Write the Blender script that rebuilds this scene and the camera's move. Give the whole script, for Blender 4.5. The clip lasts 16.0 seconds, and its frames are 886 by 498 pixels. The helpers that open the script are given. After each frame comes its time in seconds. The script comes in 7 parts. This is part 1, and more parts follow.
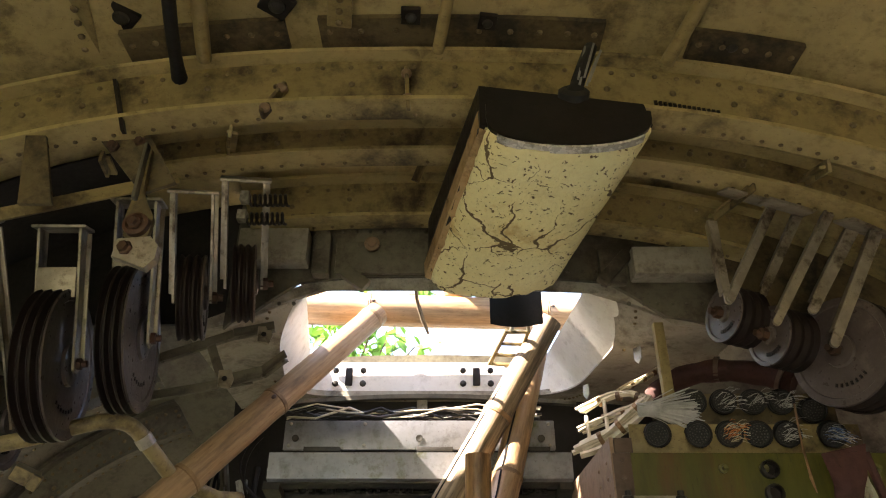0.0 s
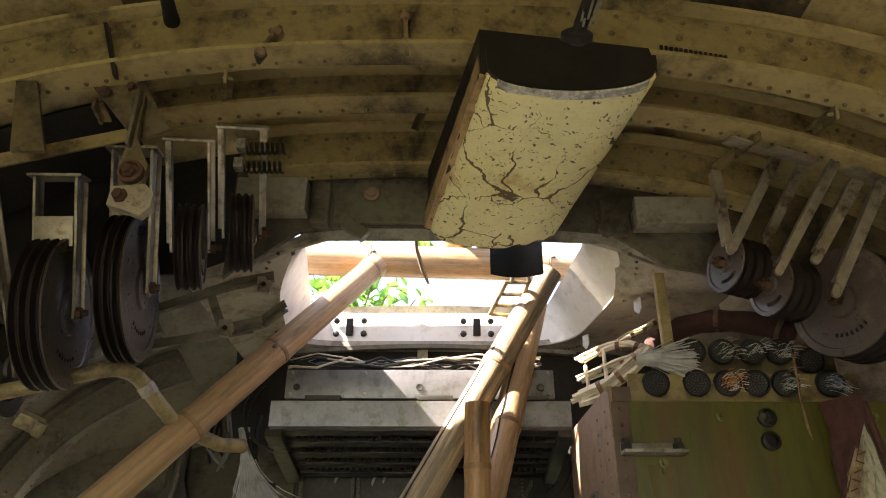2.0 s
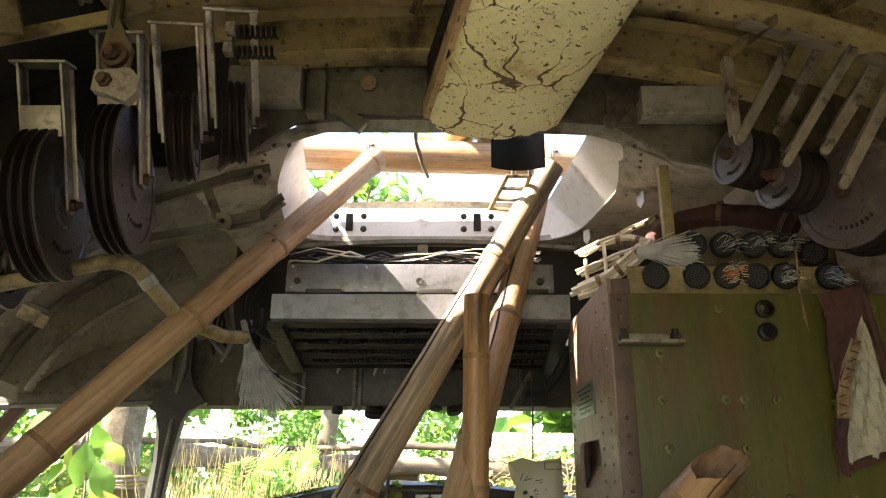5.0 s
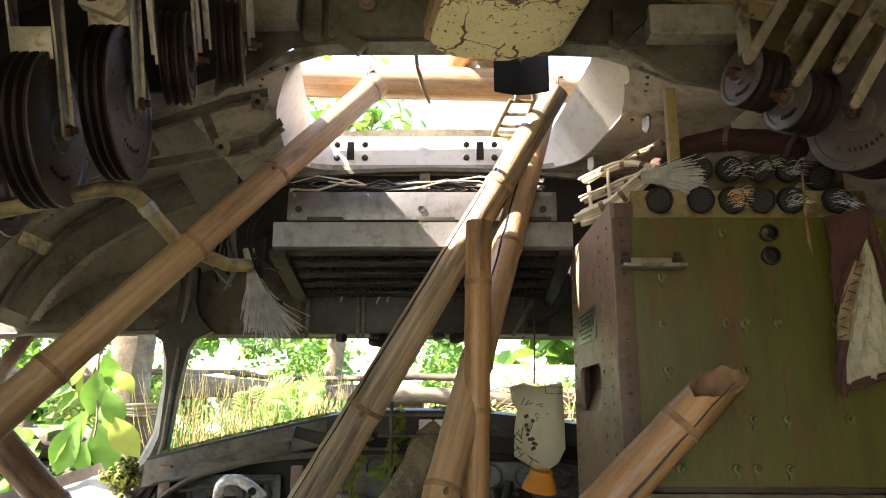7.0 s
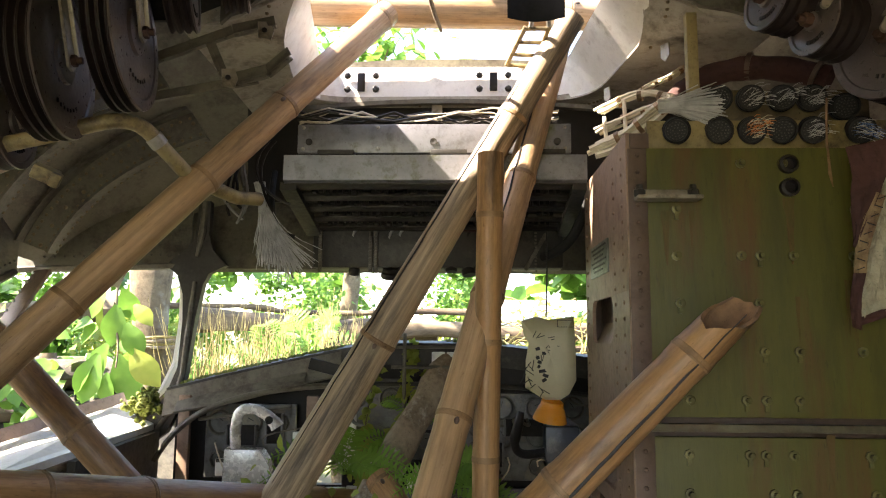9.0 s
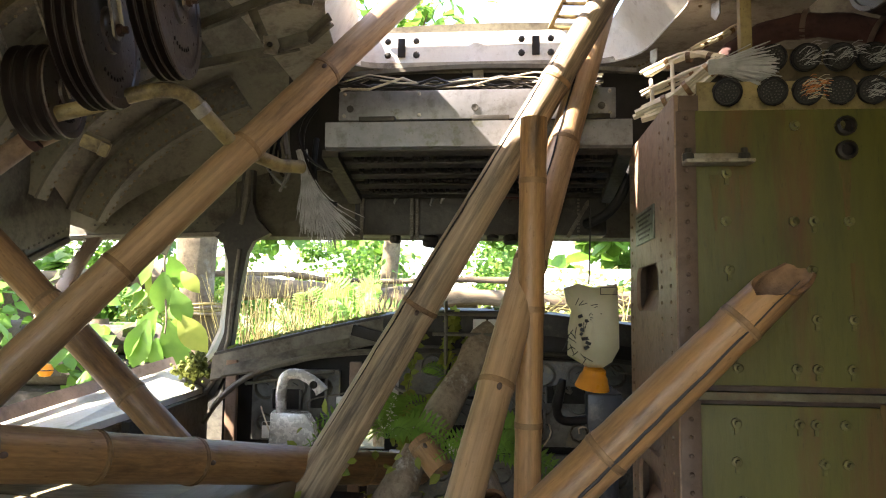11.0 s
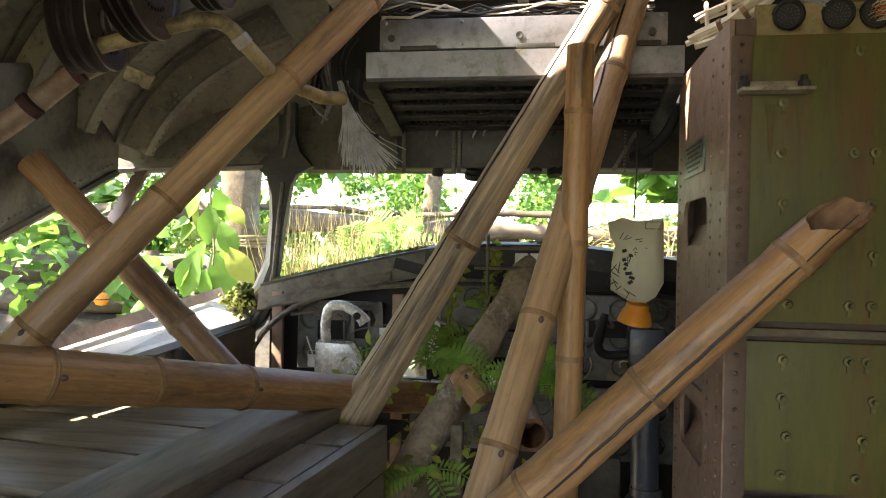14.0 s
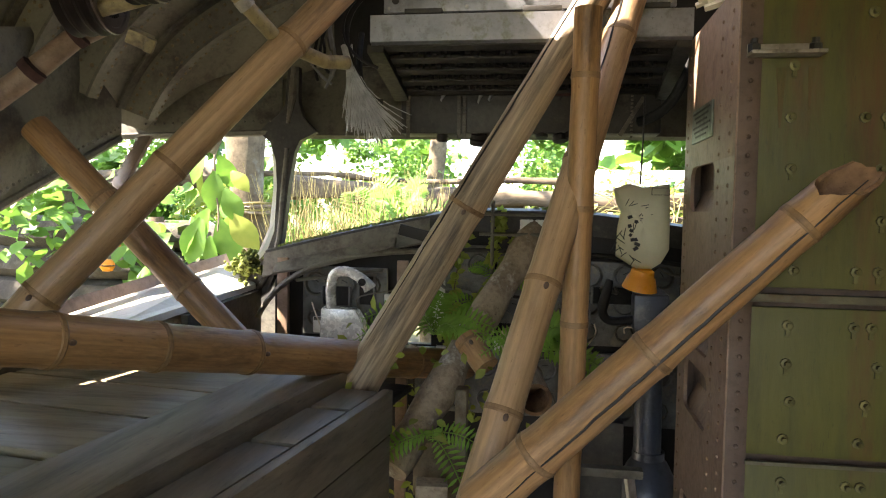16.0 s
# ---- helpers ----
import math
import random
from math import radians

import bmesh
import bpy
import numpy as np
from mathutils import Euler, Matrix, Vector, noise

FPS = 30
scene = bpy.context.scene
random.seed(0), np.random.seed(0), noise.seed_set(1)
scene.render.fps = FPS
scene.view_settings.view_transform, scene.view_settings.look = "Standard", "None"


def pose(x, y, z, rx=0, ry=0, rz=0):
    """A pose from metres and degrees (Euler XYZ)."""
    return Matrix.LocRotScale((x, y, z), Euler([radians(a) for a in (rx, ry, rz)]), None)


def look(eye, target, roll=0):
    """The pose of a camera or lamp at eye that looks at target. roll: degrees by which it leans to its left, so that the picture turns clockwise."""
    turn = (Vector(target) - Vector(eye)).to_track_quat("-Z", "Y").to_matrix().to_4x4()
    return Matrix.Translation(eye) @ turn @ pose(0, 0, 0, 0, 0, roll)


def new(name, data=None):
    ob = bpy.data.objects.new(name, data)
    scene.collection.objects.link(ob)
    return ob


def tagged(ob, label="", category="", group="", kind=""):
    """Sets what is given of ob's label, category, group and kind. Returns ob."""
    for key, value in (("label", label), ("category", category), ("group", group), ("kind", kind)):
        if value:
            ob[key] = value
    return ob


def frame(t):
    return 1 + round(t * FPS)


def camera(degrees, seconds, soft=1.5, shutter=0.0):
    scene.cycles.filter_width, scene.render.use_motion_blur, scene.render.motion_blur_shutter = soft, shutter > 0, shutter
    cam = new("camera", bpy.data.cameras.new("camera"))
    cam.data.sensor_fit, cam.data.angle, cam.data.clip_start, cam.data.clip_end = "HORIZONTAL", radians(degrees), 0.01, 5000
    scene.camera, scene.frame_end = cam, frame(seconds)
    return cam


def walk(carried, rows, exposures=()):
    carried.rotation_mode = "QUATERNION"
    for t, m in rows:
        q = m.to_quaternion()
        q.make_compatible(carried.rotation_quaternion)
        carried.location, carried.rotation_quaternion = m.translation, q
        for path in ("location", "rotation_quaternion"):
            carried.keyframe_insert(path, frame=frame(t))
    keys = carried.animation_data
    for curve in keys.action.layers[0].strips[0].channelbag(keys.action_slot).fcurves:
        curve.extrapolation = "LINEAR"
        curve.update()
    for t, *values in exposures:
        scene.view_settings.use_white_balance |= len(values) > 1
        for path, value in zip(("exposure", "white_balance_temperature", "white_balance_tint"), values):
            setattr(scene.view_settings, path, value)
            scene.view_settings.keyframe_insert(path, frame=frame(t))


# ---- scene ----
EXPOSURE, KELVIN, TINT = 3.40, 7250, 18
cam = camera(64.19, 16.0, soft=1.1)
PATH = [
    (0, pose(0.0000, -0.0000, 1.2500, 119.500, -0.000, 0.000)),
    (0.5, pose(-0.0007, 0.0026, 1.2497, 118.697, -0.012, -0.030)),
    (1, pose(0.0027, 0.0065, 1.2493, 117.813, -0.123, 0.050)),
    (1.5, pose(0.0031, 0.0097, 1.2503, 116.910, -0.114, 0.051)),
    (2, pose(0.0049, 0.0145, 1.2493, 115.709, -0.152, 0.122)),
    (2.5, pose(0.0064, 0.0197, 1.2510, 114.328, -0.181, 0.160)),
    (3, pose(0.0061, 0.0255, 1.2477, 112.904, -0.162, 0.148)),
    (3.5, pose(0.0105, 0.0294, 1.2477, 111.493, -0.264, 0.278)),
    (4, pose(0.0094, 0.0345, 1.2452, 110.276, -0.249, 0.226)),
    (6.5, pose(0.0115, 0.0544, 1.2294, 103.719, -0.191, 0.380)),
    (7, pose(0.0165, 0.0596, 1.2222, 102.591, -0.188, 0.666)),
    (7.5, pose(0.0219, 0.0627, 1.2243, 101.553, -0.265, 0.997)),
    (8, pose(0.0266, 0.0645, 1.2256, 100.086, -0.364, 1.312)),
    (8.5, pose(0.0261, 0.0688, 1.2216, 98.700, -0.380, 1.556)),
    (9, pose(0.0244, 0.0734, 1.2170, 97.446, -0.386, 1.888)),
    (11.5, pose(0.0159, 0.0792, 1.2127, 94.142, -0.760, 6.079)),
    (12, pose(0.0172, 0.0803, 1.2143, 93.163, -0.888, 7.055)),
    (12.5, pose(0.0142, 0.0826, 1.2116, 92.389, -0.915, 7.541)),
    (13, pose(0.0152, 0.0839, 1.2127, 91.384, -0.970, 8.022)),
    (13.5, pose(0.0148, 0.0852, 1.2118, 90.486, -0.966, 8.242)),
    (14, pose(0.0151, 0.0878, 1.2108, 89.537, -0.988, 8.390)),
    (14.5, pose(0.0125, 0.0869, 1.2093, 88.726, -0.999, 8.393)),
    (15, pose(0.0140, 0.0886, 1.2102, 87.874, -1.014, 8.562)),
    (15.5, pose(0.0143, 0.0891, 1.2099, 87.334, -0.991, 8.656)),
    (16, pose(0.0128, 0.0899, 1.2082, 86.871, -1.007, 8.727)),
]
walk(cam, PATH, exposures=((0, EXPOSURE, KELVIN, TINT), (16, EXPOSURE, KELVIN, TINT)))

# ---- light ----
world = bpy.data.worlds.new("sky")
scene.world = world
world.use_nodes = True
_n = world.node_tree.nodes
_sky = _n.new("ShaderNodeTexSky")
_sky.sky_type, _sky.sun_disc = "NISHITA", False
SUN_FROM = Vector((-0.82, -0.25, 0.98)).normalized()
_sky.sun_elevation = math.asin(SUN_FROM.z)
_sky.sun_rotation = math.atan2(SUN_FROM.x, SUN_FROM.y)
world.node_tree.links.new(_sky.outputs[0], _n["Background"].inputs[0])
_n["Background"].inputs[1].default_value = 0.13
_sun = bpy.data.lights.new("sun", "SUN")
_sun.energy, _sun.angle, _sun.color = 5.0, radians(0.5), (1.0, 0.95, 0.86)
new("sun", _sun).matrix_world = look(SUN_FROM * 30, (0, 0, 0))


# ---- materials ----
def mat(name, c1, c2, rough=0.6, metal=0.0, scale=6.0, bump=0.15, stain=None, amount=0.4, stain_scale=3.0, fine=80.0,
        stretch=(1, 1, 1), random_value=0.0, through_light=0.0, coat=0.0, island=False, dirt=0.55, streak=0.0, spec=0.5):
    m = bpy.data.materials.new(name)
    m.use_nodes = True
    t = m.node_tree
    n, l = t.nodes, t.links
    b = n["Principled BSDF"]
    co = n.new("ShaderNodeTexCoord")
    mp = n.new("ShaderNodeMapping")
    mp.inputs["Scale"].default_value = stretch
    l.new(co.outputs["Object"], mp.inputs[0])
    big = n.new("ShaderNodeTexNoise")
    big.inputs["Scale"].default_value, big.inputs["Detail"].default_value = scale, 6
    small = n.new("ShaderNodeTexNoise")
    small.inputs["Scale"].default_value, small.inputs["Detail"].default_value = fine, 4
    for k in (big, small):
        l.new(mp.outputs[0], k.inputs["Vector"])
    add = n.new("ShaderNodeMath")
    add.operation = "MULTIPLY_ADD"
    add.inputs[1].default_value = 0.35
    l.new(small.outputs[0], add.inputs[0])
    l.new(big.outputs[0], add.inputs[2])
    ramp = n.new("ShaderNodeMapRange")
    ramp.inputs[1].default_value, ramp.inputs[2].default_value = 0.45, 0.9
    l.new(add.outputs[0], ramp.inputs[0])
    mix = n.new("ShaderNodeMix")
    mix.data_type = "RGBA"
    mix.inputs[6].default_value, mix.inputs[7].default_value = (*c1, 1), (*c2, 1)
    l.new(ramp.outputs[0], mix.inputs[0])
    col = mix.outputs[2]
    if stain:
        s = n.new("ShaderNodeTexNoise")
        s.inputs["Scale"].default_value, s.inputs["Detail"].default_value, s.inputs["Roughness"].default_value = stain_scale, 8, 0.7
        l.new(mp.outputs[0], s.inputs["Vector"])
        r = n.new("ShaderNodeMapRange")
        r.inputs[1].default_value, r.inputs[2].default_value = 0.66 - 0.35 * amount, 0.80 - 0.35 * amount
        l.new(s.outputs[0], r.inputs[0])
        m2 = n.new("ShaderNodeMix")
        m2.data_type = "RGBA"
        m2.inputs[7].default_value = (*stain, 1)
        l.new(col, m2.inputs[6])
        l.new(r.outputs[0], m2.inputs[0])
        col = m2.outputs[2]
    if dirt and not through_light:      # fine grime, dark specks and pale scuffs
        for sc, det, lo, hi, gain, amt in ((24.0, 10, 0.50, 0.66, (0.36, 0.31, 0.25), dirt), (170.0, 3, 0.635, 0.68, (0.25, 0.2, 0.15), dirt), (60.0, 8, 0.62, 0.70, (1.6, 1.55, 1.5), dirt * 0.6)):
            g = n.new("ShaderNodeTexNoise")
            g.inputs["Scale"].default_value, g.inputs["Detail"].default_value, g.inputs["Roughness"].default_value = sc, det, 0.72
            l.new(mp.outputs[0], g.inputs["Vector"])
            gr = n.new("ShaderNodeMapRange")
            gr.inputs[1].default_value, gr.inputs[2].default_value, gr.inputs[4].default_value = lo, hi, min(amt, 1.0)
            l.new(g.outputs[0], gr.inputs[0])
            gm = n.new("ShaderNodeMix")
            gm.data_type, gm.blend_type = "RGBA", "MULTIPLY"
            gm.inputs[7].default_value = (*gain, 1)
            l.new(gr.outputs[0], gm.inputs[0])
            l.new(col, gm.inputs[6])
            col = gm.outputs[2]
    if streak:      # fibres along the local z
        mp2 = n.new("ShaderNodeMapping")
        mp2.inputs["Scale"].default_value = (1, 1, 0.012)
        l.new(co.outputs["Object"], mp2.inputs[0])
        g = n.new("ShaderNodeTexNoise")
        g.inputs["Scale"].default_value, g.inputs["Detail"].default_value = 130, 5
        l.new(mp2.outputs[0], g.inputs["Vector"])
        gr = n.new("ShaderNodeMapRange")
        gr.inputs[1].default_value, gr.inputs[2].default_value, gr.inputs[3].default_value, gr.inputs[4].default_value = 0.35, 0.65, 1 - streak, 1 + streak * 0.6
        l.new(g.outputs[0], gr.inputs[0])
        hs = n.new("ShaderNodeHueSaturation")
        l.new(gr.outputs[0], hs.inputs["Value"])
        l.new(col, hs.inputs["Color"])
        col = hs.outputs[0]
    if random_value:
        oi = n.new("ShaderNodeNewGeometry" if island else "ShaderNodeObjectInfo")
        hs = n.new("ShaderNodeHueSaturation")
        mr = n.new("ShaderNodeMapRange")
        mr.inputs[3].default_value, mr.inputs[4].default_value = 1 - random_value, 1 + random_value
        l.new(oi.outputs["Random Per Island" if island else "Random"], mr.inputs[0])
        l.new(mr.outputs[0], hs.inputs["Value"])
        l.new(col, hs.inputs["Color"])
        col = hs.outputs[0]
    l.new(col, b.inputs["Base Color"])
    rr = n.new("ShaderNodeMapRange")
    rr.inputs[3].default_value, rr.inputs[4].default_value = max(rough - 0.12, 0.05), min(rough + 0.15, 1)
    l.new(small.outputs[0], rr.inputs[0])
    l.new(rr.outputs[0], b.inputs["Roughness"])
    b.inputs["Metallic"].default_value = metal
    b.inputs["Specular IOR Level"].default_value = spec
    b.inputs["Coat Weight"].default_value = coat
    if bump:
        bp = n.new("ShaderNodeBump")
        bp.inputs["Strength"].default_value, bp.inputs["Distance"].default_value = min(bump * 1.6, 1), 0.005
        l.new(add.outputs[0], bp.inputs["Height"])
        l.new(bp.outputs[0], b.inputs["Normal"])
    if through_light:
        tr = n.new("ShaderNodeBsdfTranslucent")
        l.new(col, tr.inputs[0])
        ms = n.new("ShaderNodeMixShader")
        ms.inputs[0].default_value = through_light
        l.new(b.outputs[0], ms.inputs[1])
        l.new(tr.outputs[0], ms.inputs[2])
        l.new(ms.outputs[0], n["Material Output"].inputs[0])
    return m


OLIVE = mat("zinc_chromate_paint", (0.335, 0.262, 0.118), (0.225, 0.175, 0.078), 0.48, 0, 6, 0.35, (0.055, 0.036, 0.020), 0.45, 7)
OLIVE_SKIN = mat("chromate_skin", (0.48, 0.385, 0.18), (0.35, 0.28, 0.13), 0.5, 0, 3, 0.25, (0.075, 0.058, 0.032), 0.38, 4)
RUST = mat("rusty_steel", (0.12, 0.055, 0.03), (0.06, 0.038, 0.028), 0.7, 0.2, 14, 0.4)
GREEN = mat("green_cabinet_paint", (0.088, 0.086, 0.008), (0.058, 0.058, 0.006), 0.5, 0, 4, 0.25, (0.10, 0.038, 0.010), 0.40, 5, 80, (1, 1, 0.16), dirt=0.4)
BROWN = mat("brown_primer", (0.27, 0.18, 0.12), (0.20, 0.13, 0.09), 0.5, 0, 5, 0.15, (0.34, 0.24, 0.16), 0.35, 5)
DKBROWN = mat("dark_brown_metal", (0.13, 0.085, 0.06), (0.09, 0.06, 0.045), 0.5, 0.1, 8, 0.2)
GREY = mat("grey_paint", (0.155, 0.142, 0.105), (0.085, 0.078, 0.058), 0.5, 0, 6, 0.3, (0.045, 0.036, 0.026), 0.48, 8)
WALLGREY = mat("shaded_wall_paint", (0.175, 0.162, 0.115), (0.105, 0.096, 0.068), 0.48, 0, 3, 0.25, (0.05, 0.04, 0.028), 0.42, 5)
# near-black that stands in for shade in voids, gaps and bays
SHADE_BLACK = mat("shade_black", (0.016, 0.013, 0.010), (0.008, 0.007, 0.006), 0.8, 0, 9, 0.4)
DKGREY = mat("dark_grey_metal", (0.050, 0.046, 0.038), (0.022, 0.020, 0.017), 0.5, 0.2, 8, 0.3, (0.085, 0.078, 0.06), 0.3, 14)
INSTR = mat("instrument_grey", (0.17, 0.172, 0.16), (0.07, 0.072, 0.07), 0.42, 0.1, 12, 0.4, (0.30, 0.27, 0.20), 0.36, 12)
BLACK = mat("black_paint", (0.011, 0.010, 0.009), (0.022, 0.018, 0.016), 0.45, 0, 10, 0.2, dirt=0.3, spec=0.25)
RUBBER = mat("black_rubber", (0.013, 0.013, 0.013), (0.022, 0.022, 0.021), 0.65, 0, 20, 0.2, spec=0.25)
WHITE = mat("white_enamel", (0.78, 0.77, 0.72), (0.66, 0.65, 0.60), 0.4, 0, 4, 0.1, (0.30, 0.26, 0.20), 0.22, 9, dirt=0.25)
ALU = mat("bare_aluminium", (0.46, 0.44, 0.39), (0.30, 0.28, 0.24), 0.45, 0.6, 12, 0.25, (0.16, 0.13, 0.10), 0.35, 9)
ALU_CONSOLE = mat("console_metal", (0.29, 0.295, 0.315), (0.18, 0.185, 0.20), 0.34, 0.5, 9, 0.25, (0.14, 0.155, 0.045), 0.32, 6)
PULLEY = mat("brown_phenolic", (0.115, 0.095, 0.088), (0.07, 0.055, 0.05), 0.3, 0, 10, 0.15, (0.15, 0.12, 0.105), 0.3, 20, dirt=0.35)
PULLEY_RIM = mat("dark_phenolic", (0.012, 0.008, 0.007), (0.020, 0.013, 0.011), 0.55, 0, 10, 0.2, spec=0.2)
BAMBOO = mat("dry_bamboo", (0.42, 0.24, 0.104), (0.22, 0.116, 0.047), 0.42, 0, 9, 0.2, (0.085, 0.048, 0.024), 0.40, 9, 190, (1, 1, 0.22), 0.14, dirt=0.42, streak=0.2)
BAMBOO_GREY = mat("weathered_bamboo", (0.52, 0.395, 0.255), (0.30, 0.21, 0.125), 0.55, 0, 14, 0.35, (0.09, 0.072, 0.05), 0.52, 12, 220, (1, 1, 0.09), dirt=0.5, streak=0.35)
BAMBOO_PALE = mat("pale_dry_bamboo", (0.53, 0.345, 0.185), (0.33, 0.20, 0.10), 0.4, 0, 9, 0.2, (0.15, 0.10, 0.06), 0.38, 9, 190, (1, 1, 0.2), 0.14, dirt=0.42, streak=0.2)
BAMBOO_NODE = mat("bamboo_node", (0.33, 0.20, 0.09), (0.16, 0.092, 0.043), 0.55, 0, 30, 0.3)
BAMBOO_CUT = mat("bamboo_cut", (0.30, 0.17, 0.09), (0.12, 0.07, 0.04), 0.8, 0, 25, 0.6)
WOOD = mat("grey_painted_wood", (0.34, 0.295, 0.19), (0.22, 0.188, 0.122), 0.48, 0, 6, 0.3, (0.10, 0.08, 0.052), 0.36, 9, 70, (0.12, 1, 1), 0.14)
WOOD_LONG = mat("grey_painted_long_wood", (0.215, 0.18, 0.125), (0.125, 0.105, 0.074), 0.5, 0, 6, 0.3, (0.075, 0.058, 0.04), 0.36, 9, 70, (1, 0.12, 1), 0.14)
LOG = mat("weathered_log", (0.40, 0.32, 0.22), (0.10, 0.07, 0.05), 0.85, 0, 9, 0.8, (0.60, 0.56, 0.47), 0.36, 9)
BARK = mat("bark", (0.17, 0.132, 0.078), (0.075, 0.056, 0.034), 0.9, 0, 12, 1.0, (0.24, 0.225, 0.18), 0.3, 5)
LEAF = mat("green_leaf", (0.085, 0.20, 0.028), (0.15, 0.29, 0.045), 0.45, 0, 9, 0.1, None, 0, 3, 40, (1, 1, 1), 0.2, 0.45, island=True)
LEAF_LIGHT = mat("yellow_green_leaf", (0.22, 0.29, 0.045), (0.34, 0.37, 0.07), 0.5, 0, 7, 0.1, None, 0, 3, 40, (1, 1, 1), 0.2, 0.45, island=True)
FERN = mat("fern_green", (0.15, 0.31, 0.04), (0.24, 0.42, 0.07), 0.5, 0, 9, 0.1, None, 0, 3, 40, (1, 1, 1), 0.15, 0.4, island=True)
STRAW = mat("dry_grass", (0.30, 0.25, 0.10), (0.22, 0.19, 0.07), 0.7, 0, 9, 0.1, None, 0, 3, 40, (1, 1, 1), 0.25, 0.3, island=True)
MOSS = mat("moss", (0.17, 0.20, 0.035), (0.09, 0.12, 0.02), 0.95, 0, 30, 1.0, None, 0, 3, 200)
SOIL = mat("soil", (0.10, 0.082, 0.05), (0.06, 0.07, 0.028), 0.95, 0, 2, 0.8, (0.13, 0.15, 0.05), 0.5, 1.5)
FOAM = mat("cracked_foam", (0.93, 0.88, 0.52), (0.82, 0.73, 0.36), 0.75, 0, 7, 1.0, (0.55, 0.36, 0.12), 0.24, 8, 130, dirt=0.15)
FOAM_EDGE = mat("foam_edge", (0.48, 0.33, 0.17), (0.36, 0.24, 0.12), 0.8, 0, 12, 0.5, (0.12, 0.08, 0.05), 0.35, 14)
BAG = mat("milky_plastic", (0.72, 0.68, 0.50), (0.62, 0.58, 0.40), 0.35, 0, 9, 0.3, None, 0, 3, 50, (1, 1, 1), 0, 0.35, dirt=0.25)
INK = mat("black_ink", (0.02, 0.02, 0.02), (0.04, 0.04, 0.04), 0.6)
AMBER = mat("amber_plastic", (0.85, 0.36, 0.03), (0.75, 0.28, 0.02), 0.3, 0, 9, 0.05, None, 0, 3, 50, (1, 1, 1), 0, 0.3, dirt=0.25)
BLUE = mat("blue_grey_paint", (0.055, 0.064, 0.085), (0.035, 0.041, 0.055), 0.35, 0.1, 9, 0.15, (0.16, 0.17, 0.18), 0.3, 9)
WIRE = mat("grey_wire", (0.24, 0.24, 0.235), (0.14, 0.14, 0.14), 0.5, dirt=0.1)
WIRE_PALE = mat("bare_cut_wire", (0.62, 0.62, 0.61), (0.30, 0.30, 0.295), 0.4, 0.2, 30, 0.3, dirt=0.1)
WIRE_WHITE = mat("waxed_white_wire", (0.72, 0.66, 0.52), (0.55, 0.47, 0.33), 0.6, 0, 30, 0.3, dirt=0.1)
WIRE_COL = [mat("wire_orange", (0.7, 0.25, 0.05), (0.6, 0.2, 0.05)), mat("wire_blue", (0.06, 0.15, 0.4), (0.05, 0.12, 0.3)), WIRE_WHITE]
SEAM = mat("worn_green_edge", (0.12, 0.11, 0.06), (0.07, 0.06, 0.035), 0.5, 0.2, 20, 0.3, (0.10, 0.05, 0.02), 0.4, 12)
QUILT = mat("quilted_cloth", (0.42, 0.40, 0.29), (0.32, 0.30, 0.21), 0.9, 0, 9, 0.5, (0.16, 0.13, 0.09), 0.3, 8, 160)
EDGING = mat("embroidered_tape", (0.30, 0.22, 0.12), (0.16, 0.10, 0.06), 0.9, 0, 40, 0.4)
CLOTH = mat("maroon_cloth", (0.075, 0.028, 0.022), (0.045, 0.018, 0.015), 0.9, 0, 9, 0.5)
# pale only to reflect daylight up at the ceiling and duct
FLOOR = mat("pale_bounce_floor", (0.52, 0.48, 0.40), (0.40, 0.36, 0.30), 0.8, 0, 4, 0.4, (0.22, 0.19, 0.14), 0.4, 5, dirt=0.3)
FASTENER = mat("worn_green_fastener", (0.17, 0.16, 0.06), (0.09, 0.085, 0.03), 0.4, 0.3, 40, 0.2)
# weathered log with the shade under the trees put into its colour
LOG_SHADE = mat("log_darkened_as_shade", (0.075, 0.062, 0.048), (0.03, 0.025, 0.02), 0.9, 0, 9, 1.0, (0.12, 0.11, 0.09), 0.3, 8)
LOGPALE = mat("sun_bleached_log", (0.15, 0.112, 0.066), (0.075, 0.054, 0.03), 0.9, 0, 9, 1.0, (0.045, 0.03, 0.018), 0.42, 10, 80, (0.25, 1, 1))
RUST_RUN = mat("rust_stain", (0.115, 0.058, 0.016), (0.085, 0.062, 0.012), 0.6, 0, 20, 0.2, (0.07, 0.062, 0.008), 0.5, 18, 90, (1, 1, 0.3))
RIVET = mat("rivet_heads", (0.22, 0.165, 0.085), (0.13, 0.098, 0.055), 0.5, 0.2, 40, 0.2)
GRIME = mat("grimy_chromate", (0.15, 0.115, 0.055), (0.08, 0.06, 0.033), 0.6, 0, 9, 0.5, (0.03, 0.024, 0.016), 0.5, 10)
FORK = mat("dull_fork_metal", (0.43, 0.385, 0.31), (0.24, 0.21, 0.165), 0.36, 0.45, 14, 0.3, (0.08, 0.055, 0.035), 0.36, 12)
HATCH_GREY = mat("pale_grey_paint", (0.40, 0.375, 0.31), (0.29, 0.27, 0.22), 0.5, 0, 6, 0.3, (0.12, 0.10, 0.075), 0.38, 9)
# bright metal; the pale tone also puts daylight on the yoke
BRIGHT = mat("bright_lit_metal", (0.78, 0.77, 0.72), (0.58, 0.57, 0.53), 0.25, 0.25, 14, 0.12, (0.20, 0.19, 0.15), 0.3, 18)
